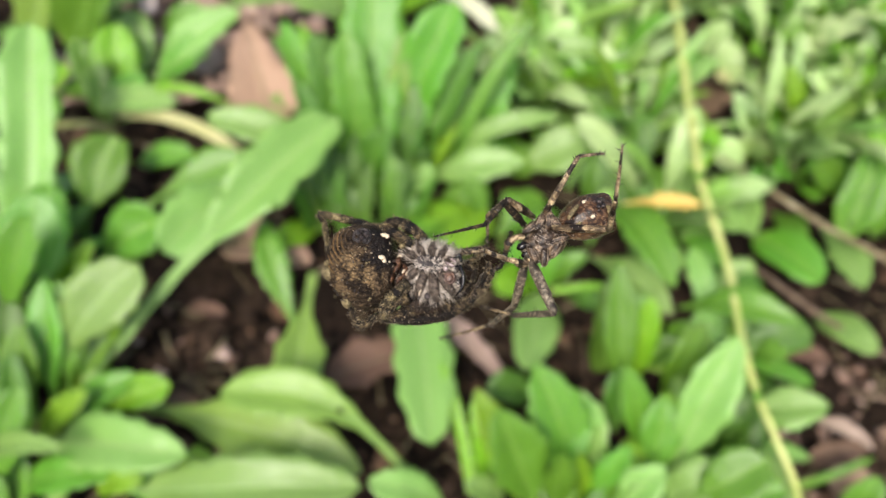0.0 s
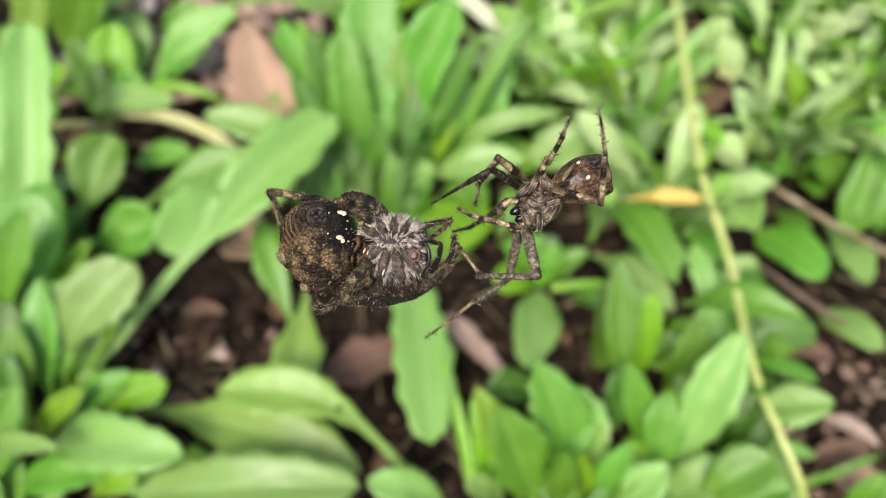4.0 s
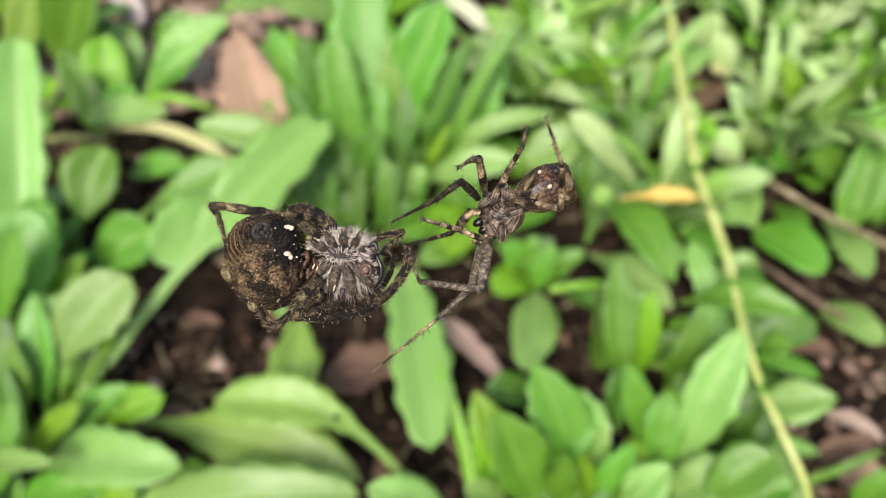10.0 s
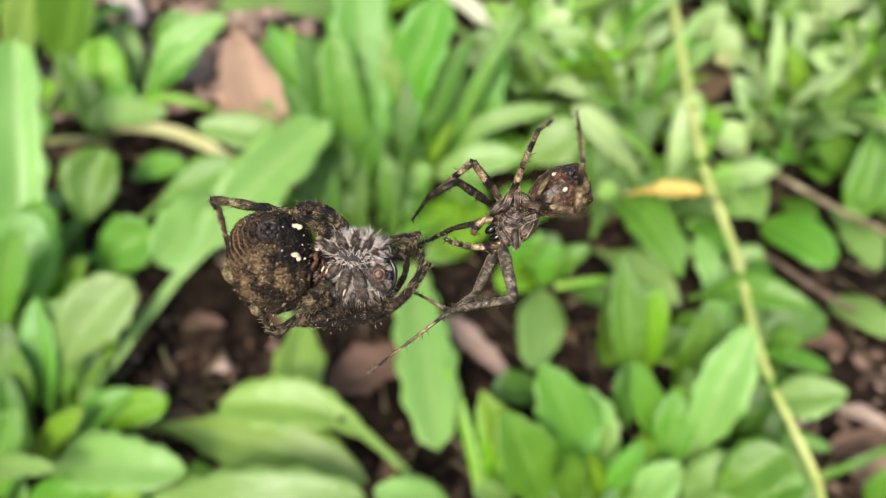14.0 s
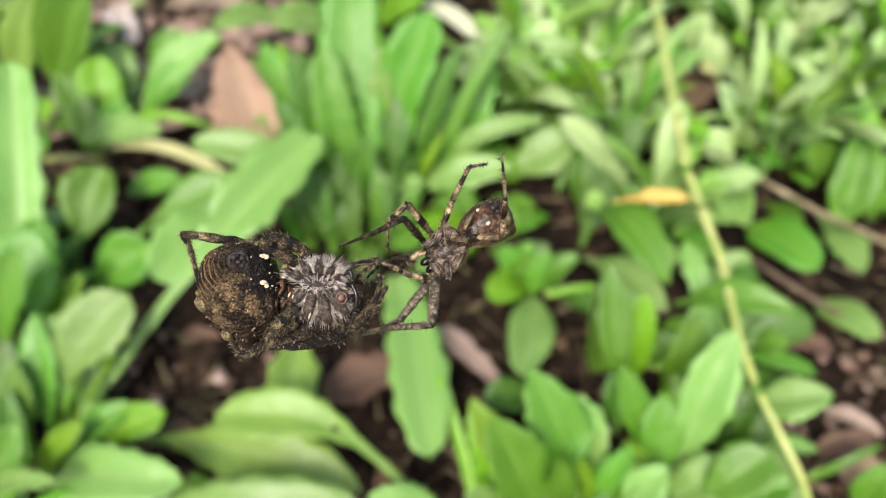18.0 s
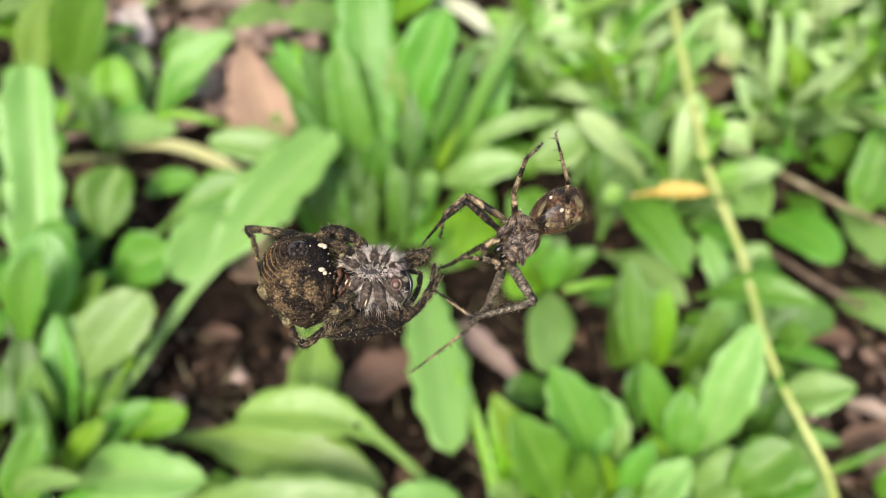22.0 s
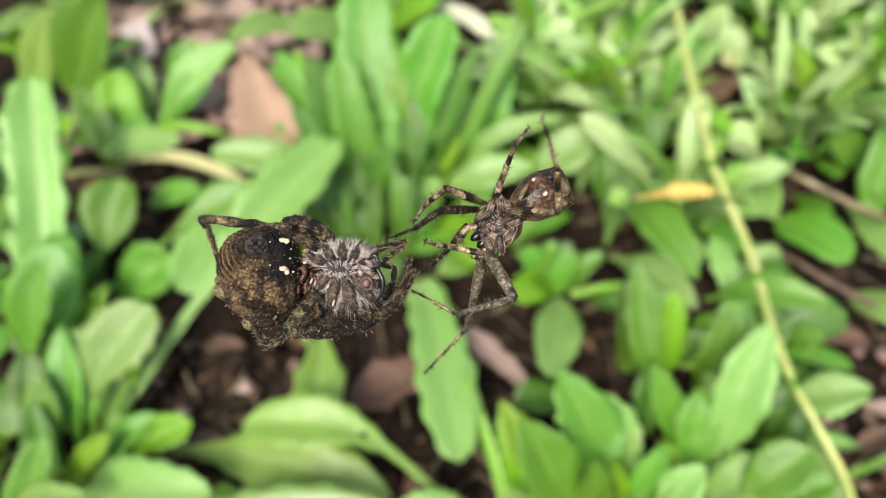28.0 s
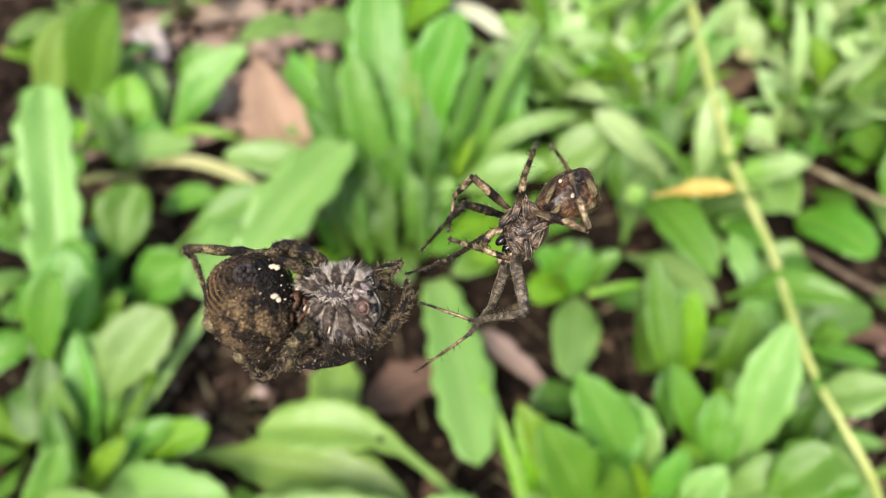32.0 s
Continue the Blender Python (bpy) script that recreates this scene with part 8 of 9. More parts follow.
    swing(legs[4][2], [
        (0, -6.227, -1.649, 3.274, 0.0, 5.7, -174.7),
        (1, -5.642, -1.073, 3.877, 0.0, 50.0, 147.0),
        (2, -6.838, -2.043, 1.756, 0.0, 45.0, 154.9),
        (3, -6.757, -2.173, 2.249, 0.0, 36.5, 147.2),
        (5.5, -5.918, -0.863, 3.348, 0.0, 52.0, 145.7),
        (6, -5.124, -1.674, 4.659, 0.0, 82.9, 99.6),
        (7, -5.767, -2.053, 4.102, 0.0, 30.9, 146.1),
        (8, -6.030, -1.758, 3.396, 0.0, 28.9, 147.7),
        (9, -6.017, -1.371, 2.956, 0.0, 5.7, 163.9),
        (10, -6.051, -1.298, 3.422, 0.0, 9.7, 161.6),
        (11, -5.915, -1.215, 2.976, 0.0, 33.4, 147.6),
        (12, -4.416, -1.887, 5.174, 0.0, 56.3, 164.3),
        (13, -6.506, -1.496, 2.378, 0.0, 26.0, 161.2),
        (14, -5.983, -2.099, 3.394, 0.0, 66.3, 148.4),
        (16.5, -6.220, -1.463, 2.527, 0.0, 32.4, -164.7),
        (17.5, -4.224, -0.538, 4.678, 0.0, 53.7, 99.4),
        (18, -5.395, -1.216, 4.168, 0.0, 28.9, 154.6),
        (19, -6.180, -2.092, 3.493, 0.0, 22.3, 133.7),
        (20, -5.324, -1.171, 4.298, 0.0, 67.2, -169.3),
        (21, -4.924, -1.962, 4.872, 0.0, 52.6, 121.6),
        (22, -5.302, -1.553, 4.465, 0.0, 55.2, 170.0),
        (23, -6.111, -2.208, 3.610, 0.0, 27.2, 133.9),
        (24, -6.166, -1.560, 3.383, 0.0, 36.9, 131.3),
        (25, -6.399, -0.911, 2.181, 0.0, 5.7, 150.1),
        (25.5, -5.841, -2.112, 3.973, 0.0, 40.9, 163.0),
        (27.5, -5.093, -1.219, 4.382, 0.0, 78.9, 101.8),
        (28, -6.147, -1.435, 2.829, 0.0, 51.7, 151.3),
        (29, -6.337, -2.204, 3.313, 0.0, 41.9, 164.1),
        (30.5, -5.441, -1.480, 4.298, 0.0, 35.4, 139.9),
        (31, -5.343, -1.426, 4.340, 0.0, 43.0, 124.5),
        (32, -6.083, -0.813, 2.616, 0.0, 55.6, 152.6),
    ])
    swing(legs[5][0], [
        (0, -3.724, -0.425, -0.264, 0.0, 13.9, -102.9),
        (1, -3.724, -0.425, -0.264, 0.0, 57.7, -152.2),
        (2, -3.724, -0.425, -0.264, 0.0, 38.2, -131.1),
        (3, -3.724, -0.425, -0.264, 0.0, 50.0, -138.0),
        (5.5, -3.724, -0.425, -0.264, 0.0, 53.8, -135.3),
        (6, -3.724, -0.425, -0.264, 0.0, 52.4, -170.8),
        (7, -3.724, -0.425, -0.264, 0.0, 5.7, -126.1),
        (8, -3.724, -0.425, -0.264, 0.0, 52.7, -141.2),
        (9, -3.724, -0.425, -0.264, 0.0, 30.7, -134.4),
        (10, -3.724, -0.425, -0.264, 0.0, 45.8, -128.5),
        (11, -3.724, -0.425, -0.264, 0.0, 60.3, -162.4),
        (12, -3.724, -0.425, -0.264, 0.0, 32.6, -129.2),
        (13, -3.724, -0.425, -0.264, 0.0, 5.7, -127.8),
        (14, -3.724, -0.425, -0.264, 0.0, 38.4, -170.9),
        (16.5, -3.724, -0.425, -0.264, 0.0, 5.7, -164.3),
        (17.5, -3.724, -0.425, -0.264, 0.0, 52.5, -160.5),
        (18, -3.724, -0.425, -0.264, 0.0, 47.0, -176.6),
        (19, -3.724, -0.425, -0.264, 0.0, 49.5, -136.5),
        (20, -3.724, -0.425, -0.264, 0.0, 21.9, -152.8),
        (21, -3.724, -0.425, -0.264, 0.0, 46.6, -149.9),
        (22, -3.724, -0.425, -0.264, 0.0, 49.3, -156.8),
        (23, -3.724, -0.425, -0.264, 0.0, 43.4, -132.0),
        (24, -3.724, -0.425, -0.264, 0.0, 45.6, -162.2),
        (25, -3.724, -0.425, -0.264, 0.0, 36.0, -173.5),
        (25.5, -3.724, -0.425, -0.264, 0.0, 43.4, -174.6),
        (27.5, -3.724, -0.425, -0.264, 0.0, 46.2, -174.6),
        (28, -3.724, -0.425, -0.264, 0.0, 42.2, -132.7),
        (29, -3.724, -0.425, -0.264, 0.0, 53.3, -131.9),
        (30.5, -3.724, -0.425, -0.264, 0.0, 34.0, -134.3),
        (31, -3.724, -0.425, -0.264, 0.0, 44.4, -153.2),
        (32, -3.724, -0.425, -0.264, 0.0, 5.7, -153.4),
    ])
    swing(legs[5][1], [
        (0, -4.317, -3.013, -0.919, 0.0, 22.6, -145.8),
        (1, -5.017, -1.108, -2.574, 0.0, 18.4, -149.8),
        (2, -5.135, -2.045, -1.955, 0.0, 26.4, -151.5),
        (3, -5.030, -1.603, -2.358, 0.0, 46.0, -150.7),
        (5.5, -4.871, -1.563, -2.470, 0.0, 29.1, -151.6),
        (6, -5.369, -0.693, -2.431, 0.0, 48.4, -155.9),
        (7, -5.325, -2.625, -0.537, 0.0, 29.2, -139.9),
        (8, -5.015, -1.464, -2.439, 0.0, 57.2, -146.9),
        (9, -5.368, -2.106, -1.661, 0.0, 5.7, -158.2),
        (10, -4.911, -1.916, -2.225, 0.0, 34.9, -165.5),
        (11, -5.016, -0.836, -2.638, 0.0, 5.7, -157.6),
        (12, -5.181, -2.209, -1.737, 0.0, 27.2, -153.5),
        (13, -5.391, -2.575, -0.537, 0.0, 5.7, -157.8),
        (14, -5.838, -0.763, -1.964, 0.0, 34.1, -157.4),
        (16.5, -6.342, -1.163, -0.537, 0.0, 21.1, -163.7),
        (17.5, -5.292, -0.980, -2.434, 0.0, 35.9, -154.2),
        (18, -5.586, -0.538, -2.262, 0.0, 40.1, -166.4),
        (19, -5.011, -1.646, -2.344, 0.0, 37.2, -154.3),
        (20, -5.981, -1.584, -1.282, 0.0, 26.8, -163.6),
        (21, -5.349, -1.367, -2.251, 0.0, 42.7, -157.0),
        (22, -5.363, -1.129, -2.336, 0.0, 38.0, -153.9),
        (23, -5.053, -1.901, -2.143, 0.0, 37.3, -149.3),
        (24, -5.545, -1.010, -2.218, 0.0, 40.7, -160.2),
        (25, -5.922, -0.676, -1.871, 0.0, 18.5, -158.0),
        (25.5, -5.702, -0.611, -2.142, 0.0, 5.7, -151.7),
        (27.5, -5.608, -0.602, -2.237, 0.0, 25.1, -158.3),
        (28, -5.096, -1.915, -2.101, 0.0, 29.3, -141.6),
        (29, -4.816, -1.643, -2.455, 0.0, 5.7, -154.3),
        (30.5, -5.305, -2.048, -1.794, 0.0, 11.6, -145.1),
        (31, -5.469, -1.306, -2.175, 0.0, 42.1, -151.5),
        (32, -6.155, -1.645, -0.537, 0.0, 5.7, -159.9),
    ])
    swing(legs[5][2], [
        (0, -6.237, -4.317, -1.887, 0.0, -51.0, -119.7),
        (1, -7.079, -2.308, -3.367, 0.0, -39.8, -171.5),
        (2, -7.114, -3.121, -3.072, 0.0, -48.3, -161.5),
        (3, -6.552, -2.458, -4.167, 0.0, -48.0, -161.4),
        (5.5, -6.803, -2.607, -3.693, 0.0, -53.3, -167.5),
        (6, -6.892, -1.374, -4.312, 0.0, -42.7, -168.6),
        (7, -7.004, -4.037, -1.765, 0.0, -45.2, -170.0),
        (8, -6.156, -2.207, -4.552, 0.0, -52.0, -167.0),
        (9, -7.690, -3.035, -1.912, 0.0, -39.0, -96.4),
        (10, -6.908, -2.433, -3.662, 0.0, -5.7, -169.3),
        (11, -7.329, -1.787, -2.889, 0.0, -17.3, -166.2),
        (12, -7.182, -3.205, -2.887, 0.0, -33.1, -164.9),
        (13, -7.708, -3.518, -0.788, 0.0, -5.7, -175.6),
        (14, -7.761, -1.562, -3.373, 0.0, -56.2, -161.2),
        (16.5, -8.593, -1.822, -1.442, 0.0, -64.8, -166.6),
        (17.5, -7.126, -1.868, -3.907, 0.0, -55.9, -167.1),
        (18, -7.456, -0.991, -3.880, 0.0, -56.0, -137.2),
        (19, -6.816, -2.516, -3.864, 0.0, -57.6, -163.2),
        (20, -8.134, -2.216, -2.416, 0.0, -19.6, -168.3),
        (21, -7.050, -2.089, -3.956, 0.0, -35.5, -163.4),
        (22, -7.143, -2.000, -3.883, 0.0, -49.7, -168.2),
        (23, -6.772, -2.922, -3.667, 0.0, -46.5, -157.8),
        (24, -7.340, -1.655, -3.856, 0.0, -45.8, -176.8),
        (25, -8.133, -1.568, -2.667, 0.0, -5.7, -166.3),
        (25.5, -7.905, -1.795, -2.393, 0.0, -5.7, -171.8),
        (27.5, -7.723, -1.444, -3.305, 0.0, -40.8, -163.3),
        (28, -6.813, -3.277, -3.332, 0.0, -62.2, -154.2),
        (29, -7.069, -2.730, -2.706, 0.0, -39.3, -168.8),
        (30.5, -7.324, -3.458, -2.300, 0.0, -55.4, -163.5),
        (31, -7.109, -2.195, -3.861, 0.0, -46.2, -174.7),
        (32, -8.505, -2.504, -0.788, 0.0, -5.7, -172.4),
    ])
    swing(legs[6][0], [
        (0, -1.695, -2.612, 0.792, -0.0, -20.4, -65.3),
        (1, -1.695, -2.612, 0.792, -0.0, -48.9, -64.9),
        (2, -1.695, -2.612, 0.792, -0.0, -33.1, -81.9),
        (3, -1.695, -2.612, 0.792, -0.0, -23.9, -70.5),
        (5.5, -1.695, -2.612, 0.792, 0.0, -40.9, -97.5),
        (6, -1.695, -2.612, 0.792, 0.0, -39.9, -91.9),
        (7, -1.695, -2.612, 0.792, -0.0, -36.6, -69.3),
        (8, -1.695, -2.612, 0.792, 0.0, -34.6, -96.5),
        (9, -1.695, -2.612, 0.792, -0.0, -18.9, -89.5),
        (10, -1.695, -2.612, 0.792, 0.0, -30.9, -101.4),
        (11, -1.695, -2.612, 0.792, 0.0, -36.5, -98.7),
        (12, -1.695, -2.612, 0.792, 0.0, -33.2, -102.5),
        (13, -1.695, -2.612, 0.792, 0.0, -29.2, -94.8),
        (14, -1.695, -2.612, 0.792, -0.0, -35.5, -83.2),
        (16.5, -1.695, -2.612, 0.792, 0.0, -29.3, -94.9),
        (17.5, -1.695, -2.612, 0.792, 0.0, -41.3, -103.9),
        (18, -1.695, -2.612, 0.792, 0.0, -36.8, -100.1),
        (19, -1.695, -2.612, 0.792, -0.0, -28.3, -79.3),
        (20, -1.695, -2.612, 0.792, 0.0, -32.1, -102.2),
        (21, -1.695, -2.612, 0.792, -0.0, -27.9, -86.7),
        (22, -1.695, -2.612, 0.792, -0.0, -41.5, -67.4),
        (23, -1.695, -2.612, 0.792, 0.0, -20.9, -102.1),
        (24, -1.695, -2.612, 0.792, 0.0, -33.6, -94.7),
        (25, -1.695, -2.612, 0.792, 0.0, -33.8, -97.8),
        (25.5, -1.695, -2.612, 0.792, 0.0, -32.4, -93.4),
        (27.5, -1.695, -2.612, 0.792, 0.0, -42.5, -100.8),
        (28, -1.695, -2.612, 0.792, -0.0, -35.0, -68.7),
        (29, -1.695, -2.612, 0.792, -0.0, -38.3, -72.4),
        (30.5, -1.695, -2.612, 0.792, -0.0, -33.4, -77.5),
        (31, -1.695, -2.612, 0.792, 0.0, -27.0, -91.6),
        (32, -1.695, -2.612, 0.792, -0.0, -30.6, -88.4),
    ])
    swing(legs[6][1], [
        (0, 0.414, -7.192, 2.665, 0.0, 58.8, -164.8),
        (1, -0.193, -5.812, 4.846, 0.0, 57.2, -155.1),
        (2, -1.060, -7.073, 3.729, 0.0, 43.7, 171.7),
        (3, -0.053, -7.247, 2.971, 0.0, 29.6, 179.0),
        (5.5, -2.226, -6.641, 4.315, 0.0, 44.2, -173.5),
        (6, -1.836, -6.735, 4.244, 0.0, 29.7, -165.3),
        (7, -0.170, -6.652, 3.999, 0.0, 30.2, -172.9),
        (8, -2.198, -7.010, 3.848, 0.0, 27.9, 169.8),
        (9, -1.651, -7.700, 2.535, 0.0, 31.5, 169.9),
        (10, -2.607, -7.136, 3.555, 0.0, 29.9, 172.6),
        (11, -2.349, -6.885, 3.993, 0.0, 25.0, -177.5),
        (12, -2.673, -7.007, 3.734, 0.0, 21.8, 168.6),
        (13, -2.092, -7.291, 3.416, 0.0, 10.2, 173.7),
        (14, -1.176, -6.961, 3.914, 0.0, 29.3, -170.1),
        (16.5, -2.100, -7.283, 3.427, 0.0, 24.9, 174.8),
        (17.5, -2.667, -6.533, 4.344, 0.0, 45.3, -170.4),
        (18, -2.448, -6.854, 4.012, 0.0, 39.2, -176.7),
        (19, -0.815, -7.266, 3.339, 0.0, 32.4, -170.3),
        (20, -2.658, -7.064, 3.653, 0.0, 27.8, 164.5),
        (21, -1.426, -7.356, 3.312, 0.0, 39.8, -176.9),
        (22, -0.147, -6.329, 4.358, 0.0, 22.9, -169.5),
        (23, -2.752, -7.524, 2.712, 0.0, 41.6, -172.8),
        (24, -2.065, -7.077, 3.768, 0.0, 35.6, 176.2),
        (25, -2.304, -7.041, 3.783, 0.0, 42.4, 168.9),
        (25.5, -1.962, -7.147, 3.672, 0.0, 32.1, 176.6),
        (27.5, -2.437, -6.506, 4.427, 0.0, 43.9, -178.6),
        (28, -0.091, -6.717, 3.875, 0.0, 36.6, -167.0),
        (29, -0.417, -6.637, 4.123, 0.0, 39.8, -175.2),
        (30.5, -0.722, -6.997, 3.750, 0.0, 39.9, 170.0),
        (31, -1.831, -7.403, 3.234, 0.0, 51.6, 179.9),
        (32, -1.562, -7.240, 3.529, 0.0, 47.5, -172.6),
    ])
    swing(legs[6][2], [
        (0, -2.770, -8.055, -2.777, 0.0, 52.1, 171.2),
        (1, -3.319, -7.263, -0.504, 0.0, 34.4, -159.0),
        (2, -5.614, -6.407, -0.666, 0.0, 5.7, 125.2),
        (3, -5.588, -7.147, -0.167, 0.0, 5.7, 125.8),
        (5.5, -6.759, -7.162, -0.120, 0.0, 57.0, 147.3),
        (6, -7.179, -8.140, 1.086, 0.0, 48.4, 164.4),
        (7, -5.629, -7.336, 0.800, 0.0, 32.9, 140.3),
        (8, -7.733, -6.012, 0.870, 0.0, 42.8, 103.5),
        (9, -6.992, -6.753, -0.792, 0.0, 55.6, 110.5),
        (10, -8.079, -6.424, 0.386, 0.0, 45.8, 113.7),
        (11, -8.110, -7.132, 1.301, 0.0, 63.6, 146.3),
        (12, -8.463, -5.836, 1.368, 0.0, 57.8, 117.1),
        (13, -8.316, -6.603, 2.284, 0.0, 53.7, 107.8),
        (14, -6.639, -7.919, 0.795, 0.0, 47.3, 153.1),
        (16.5, -7.850, -6.762, 0.752, 0.0, 59.0, 144.5),
        (17.5, -7.080, -7.276, -0.180, 0.0, 48.7, 178.4),
        (18, -7.371, -7.141, -0.011, 0.0, 59.0, -170.2),
        (19, -6.112, -8.174, -0.068, 0.0, 38.0, 147.5),
        (20, -8.082, -5.558, 0.685, 0.0, 16.0, 110.1),
        (21, -6.306, -7.618, -0.764, 0.0, 24.0, 154.2),
        (22, -5.910, -7.395, 1.880, 0.0, 25.6, 138.1),
        (23, -7.474, -8.122, -1.512, 0.0, 41.4, 163.7),
        (24, -7.230, -6.732, 0.066, 0.0, 58.1, 153.3),
        (25, -6.915, -6.136, -0.508, 0.0, 52.9, 146.2),
        (25.5, -7.342, -6.832, 0.289, 0.0, 5.7, 136.7),
        (27.5, -7.019, -6.618, 0.013, 0.0, 53.9, -178.3),
        (28, -5.071, -7.870, 0.084, 0.0, 24.1, 146.5),
        (29, -5.288, -7.046, 0.049, 0.0, 30.9, 138.7),
        (30.5, -5.528, -6.147, -0.334, 0.0, 54.9, 118.8),
        (31, -5.781, -7.394, -1.756, 0.0, 40.9, 155.0),
        (32, -5.828, -7.793, -1.161, 0.0, 10.5, 154.1),
    ])
    swing(legs[7][0], [
        (0, -2.099, -2.839, -0.792, 0.0, 32.5, -97.9),
        (1, -2.099, -2.839, -0.792, 0.0, 35.7, -110.8),
        (2, -2.099, -2.839, -0.792, 0.0, 14.1, -102.7),
        (3, -2.099, -2.839, -0.792, 0.0, 24.3, -97.0),
        (5.5, -2.099, -2.839, -0.792, 0.0, 40.5, -103.2),
        (6, -2.099, -2.839, -0.792, 0.0, 45.1, -112.2),
        (7, -2.099, -2.839, -0.792, 0.0, 33.9, -104.9),
        (8, -2.099, -2.839, -0.792, 0.0, 32.8, -102.7),
        (9, -2.099, -2.839, -0.792, 0.0, 5.7, -101.1),
        (10, -2.099, -2.839, -0.792, 0.0, 28.2, -104.3),
        (11, -2.099, -2.839, -0.792, 0.0, 46.0, -127.6),
        (12, -2.099, -2.839, -0.792, 0.0, 5.7, -115.5),
        (13, -2.099, -2.839, -0.792, 0.0, 24.4, -97.7),
        (14, -2.099, -2.839, -0.792, 0.0, 30.5, -116.1),
        (16.5, -2.099, -2.839, -0.792, 0.0, 24.5, -103.0),
        (17.5, -2.099, -2.839, -0.792, 0.0, 10.3, -133.6),
        (18, -2.099, -2.839, -0.792, 0.0, 5.7, -134.1),
        (19, -2.099, -2.839, -0.792, 0.0, 21.5, -117.6),
        (20, -2.099, -2.839, -0.792, 0.0, 29.9, -113.9),
        (21, -2.099, -2.839, -0.792, 0.0, 15.4, -102.1),
        (22, -2.099, -2.839, -0.792, 0.0, 30.5, -116.3),
        (23, -2.099, -2.839, -0.792, 0.0, 15.3, -105.0),
        (24, -2.099, -2.839, -0.792, 0.0, 32.6, -111.6),
        (25, -2.099, -2.839, -0.792, 0.0, 22.0, -127.4),
        (25.5, -2.099, -2.839, -0.792, 0.0, 26.3, -113.5),
        (27.5, -2.099, -2.839, -0.792, 0.0, 46.0, -129.1),
        (28, -2.099, -2.839, -0.792, 0.0, 29.8, -106.1),
        (29, -2.099, -2.839, -0.792, 0.0, 40.6, -95.8),
        (30.5, -2.099, -2.839, -0.792, 0.0, 30.4, -114.9),
        (31, -2.099, -2.839, -0.792, 0.0, 5.7, -132.2),
        (32, -2.099, -2.839, -0.792, 0.0, 31.1, -113.8),
    ])
    swing(legs[7][1], [
        (0, -2.709, -7.213, -3.611, 0.0, 42.5, -134.5),
        (1, -3.609, -6.816, -3.849, 0.0, 27.6, -144.2),
        (2, -3.212, -7.797, -2.065, 0.0, 27.2, -150.1),
        (3, -2.679, -7.579, -2.946, 0.0, 5.7, -145.2),
        (5.5, -3.010, -6.719, -4.191, 0.0, 44.7, -137.9),
        (6, -3.495, -6.265, -4.501, 0.0, 24.7, -141.0),
        (7, -3.218, -7.042, -3.712, 0.0, 5.7, -149.8),
        (8, -3.066, -7.133, -3.633, 0.0, 33.0, -151.5),
        (9, -3.098, -7.955, -1.315, 0.0, 25.5, -143.5),
        (10, -3.241, -7.311, -3.271, 0.0, 16.2, -137.4),
        (11, -4.318, -5.723, -4.561, 0.0, 27.7, -135.5),
        (12, -4.339, -7.545, -1.315, 0.0, 27.3, -148.6),
        (13, -2.741, -7.566, -2.958, 0.0, 5.7, -152.7),
        (14, -4.083, -6.894, -3.450, 0.0, 21.6, -146.4),
        (16.5, -3.171, -7.484, -2.964, 0.0, 5.7, -156.9),
        (17.5, -5.656, -6.568, -1.731, 0.0, 48.7, -155.6),
        (18, -5.724, -6.585, -1.315, 0.0, 49.1, -154.6),
        (19, -4.353, -7.160, -2.713, 0.0, 41.8, -148.7),
        (20, -3.941, -6.990, -3.404, 0.0, 5.7, -150.6),
        (21, -3.157, -7.778, -2.181, 0.0, 35.5, -141.8),
        (22, -4.100, -6.887, -3.449, 0.0, 32.8, -135.6),
        (23, -3.404, -7.721, -2.171, 0.0, 5.7, -151.7),
        (24, -3.721, -6.943, -3.615, 0.0, 31.2, -151.2),
        (25, -5.046, -6.699, -2.757, 0.0, 51.2, -139.2),
        (25.5, -3.975, -7.146, -3.110, 0.0, 17.3, -151.6),
        (27.5, -4.395, -5.664, -4.559, 0.0, 51.0, -145.2),
        (28, -3.362, -7.208, -3.393, 0.0, 43.7, -109.4),
        (29, -2.503, -6.799, -4.198, 0.0, 11.7, -140.5),
        (30.5, -4.000, -6.940, -3.440, 0.0, 44.1, -131.9),
        (31, -5.600, -6.700, -1.315, 0.0, 37.0, -140.2),
        (32, -3.912, -6.942, -3.499, 0.0, 35.5, -131.8),
    ])
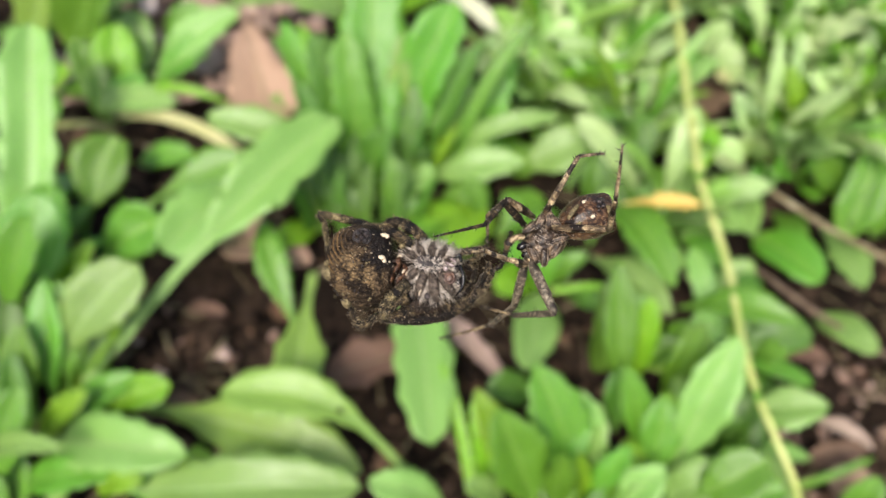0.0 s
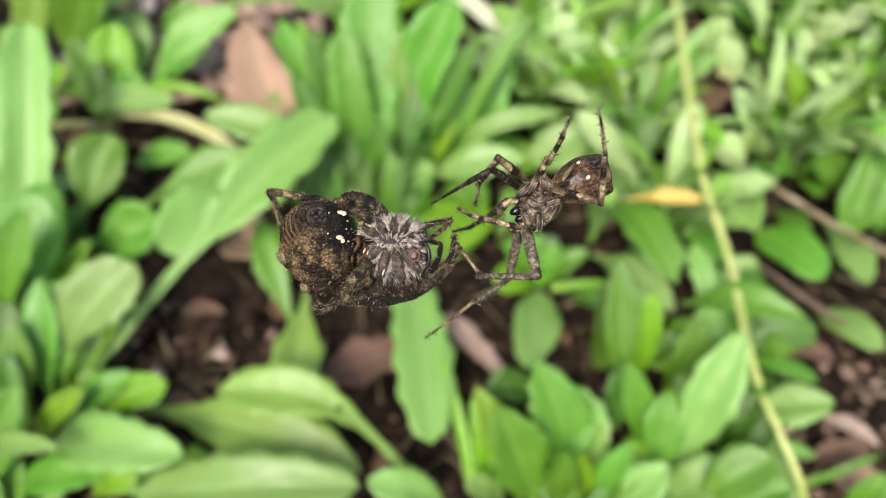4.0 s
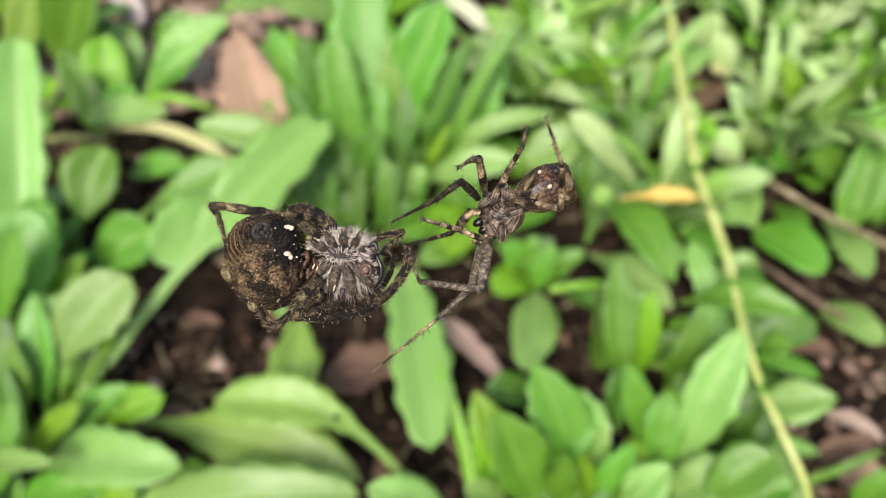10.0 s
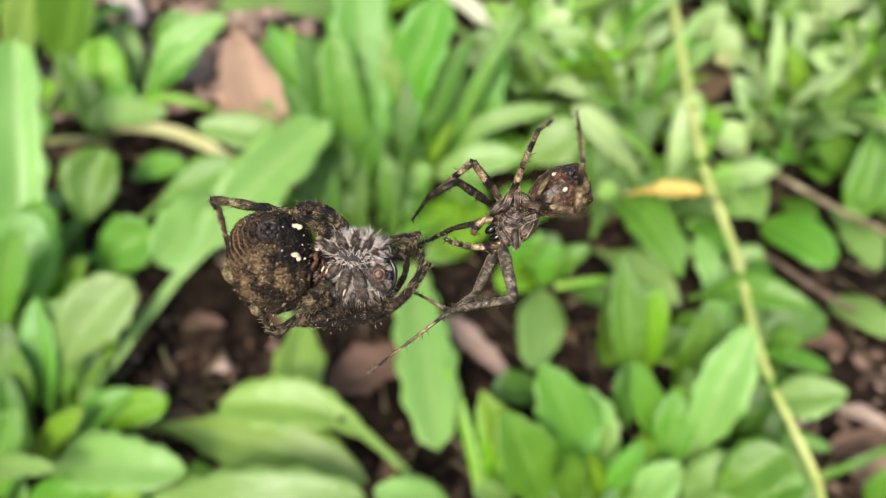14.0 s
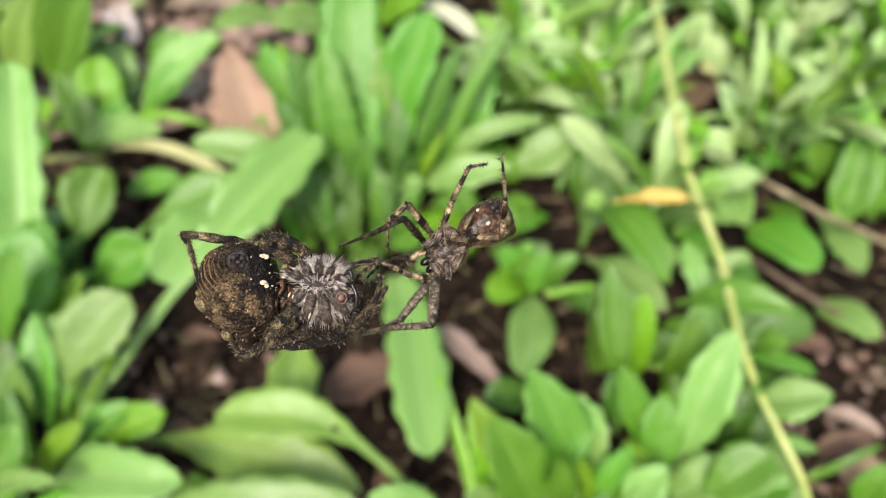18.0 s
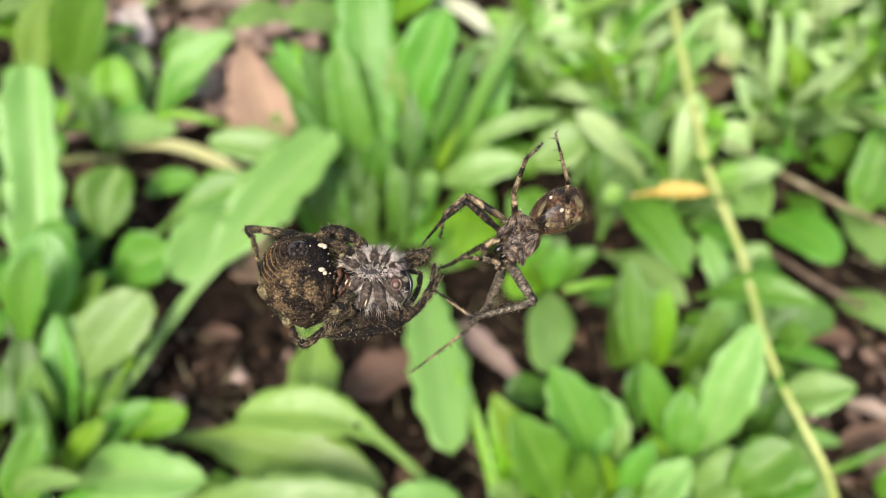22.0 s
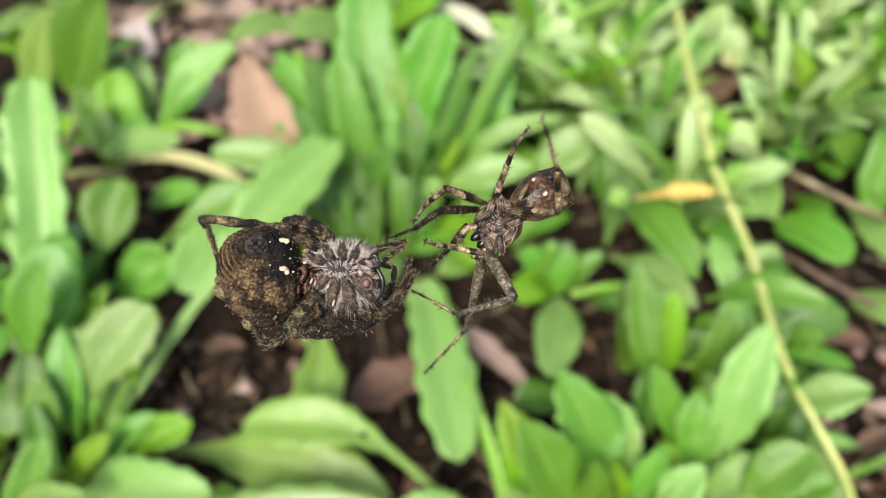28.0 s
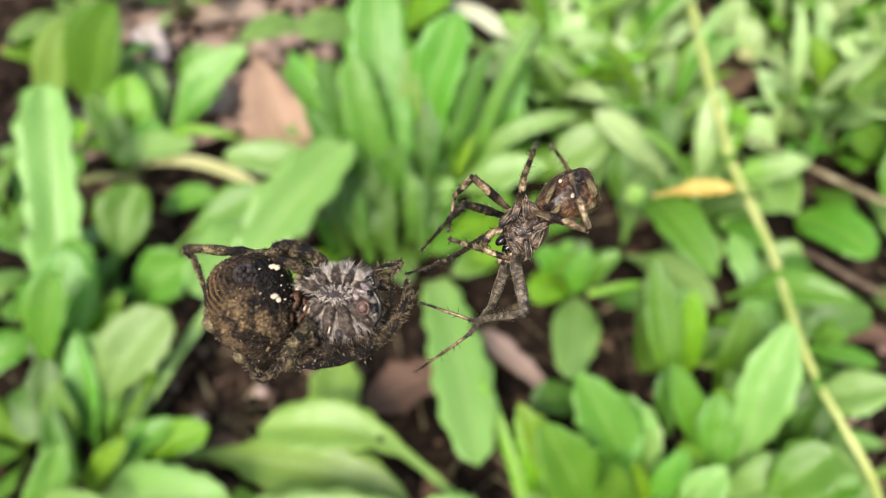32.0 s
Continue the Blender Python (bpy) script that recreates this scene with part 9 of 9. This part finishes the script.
    swing(legs[7][2], [
        (0, -4.950, -9.490, -6.541, 0.0, 47.9, -154.7),
        (1, -6.727, -9.064, -5.855, 0.0, 60.2, -138.4),
        (2, -6.554, -9.722, -4.047, 0.0, 5.7, -148.8),
        (3, -6.222, -10.040, -3.379, 0.0, 17.1, -140.4),
        (5.5, -5.297, -8.785, -7.241, 0.0, 62.7, -155.5),
        (6, -6.555, -8.743, -6.315, 0.0, 67.9, -169.5),
        (7, -6.947, -9.212, -4.145, 0.0, 24.0, -149.1),
        (8, -6.262, -8.868, -5.994, 0.0, 5.7, -146.9),
        (9, -6.244, -10.281, -3.185, 0.0, 5.7, -140.3),
        (10, -6.304, -10.130, -4.483, 0.0, 5.7, -141.6),
        (11, -7.057, -8.413, -6.577, 0.0, 63.6, -156.6),
        (12, -7.625, -9.555, -3.306, 0.0, 52.5, -142.5),
        (13, -6.575, -9.544, -3.391, 0.0, 30.1, -141.6),
        (14, -7.441, -9.124, -5.046, 0.0, 5.7, -145.7),
        (16.5, -7.140, -9.173, -3.397, 0.0, 42.8, -154.3),
        (17.5, -8.262, -7.752, -4.988, 0.0, 66.6, -169.4),
        (18, -8.287, -7.801, -4.594, 0.0, 67.0, -161.4),
        (19, -7.112, -8.840, -5.606, 0.0, 53.6, -153.2),
        (20, -7.701, -9.105, -3.837, 0.0, 5.7, -150.7),
        (21, -5.929, -9.963, -4.698, 0.0, 24.5, -134.9),
        (22, -6.705, -9.435, -5.797, 0.0, 25.5, -146.4),
        (23, -7.204, -9.764, -2.604, 0.0, 41.3, -145.3),
        (24, -6.971, -8.727, -5.863, 0.0, 5.7, -148.4),
        (25, -7.100, -8.474, -6.137, 0.0, 35.2, -149.6),
        (25.5, -7.616, -9.115, -4.399, 0.0, 5.7, -152.9),
        (27.5, -6.634, -7.221, -7.930, 0.0, 71.8, -152.0),
        (28, -4.403, -10.163, -6.389, 0.0, 39.4, -135.1),
        (29, -5.778, -9.501, -5.077, 0.0, 36.1, -142.1),
        (30.5, -6.081, -9.258, -6.456, 0.0, 60.3, -152.1),
        (31, -8.261, -8.914, -3.927, 0.0, 38.3, -148.2),
        (32, -6.267, -9.573, -6.015, 0.0, 34.5, -147.8),
    ])


motions()
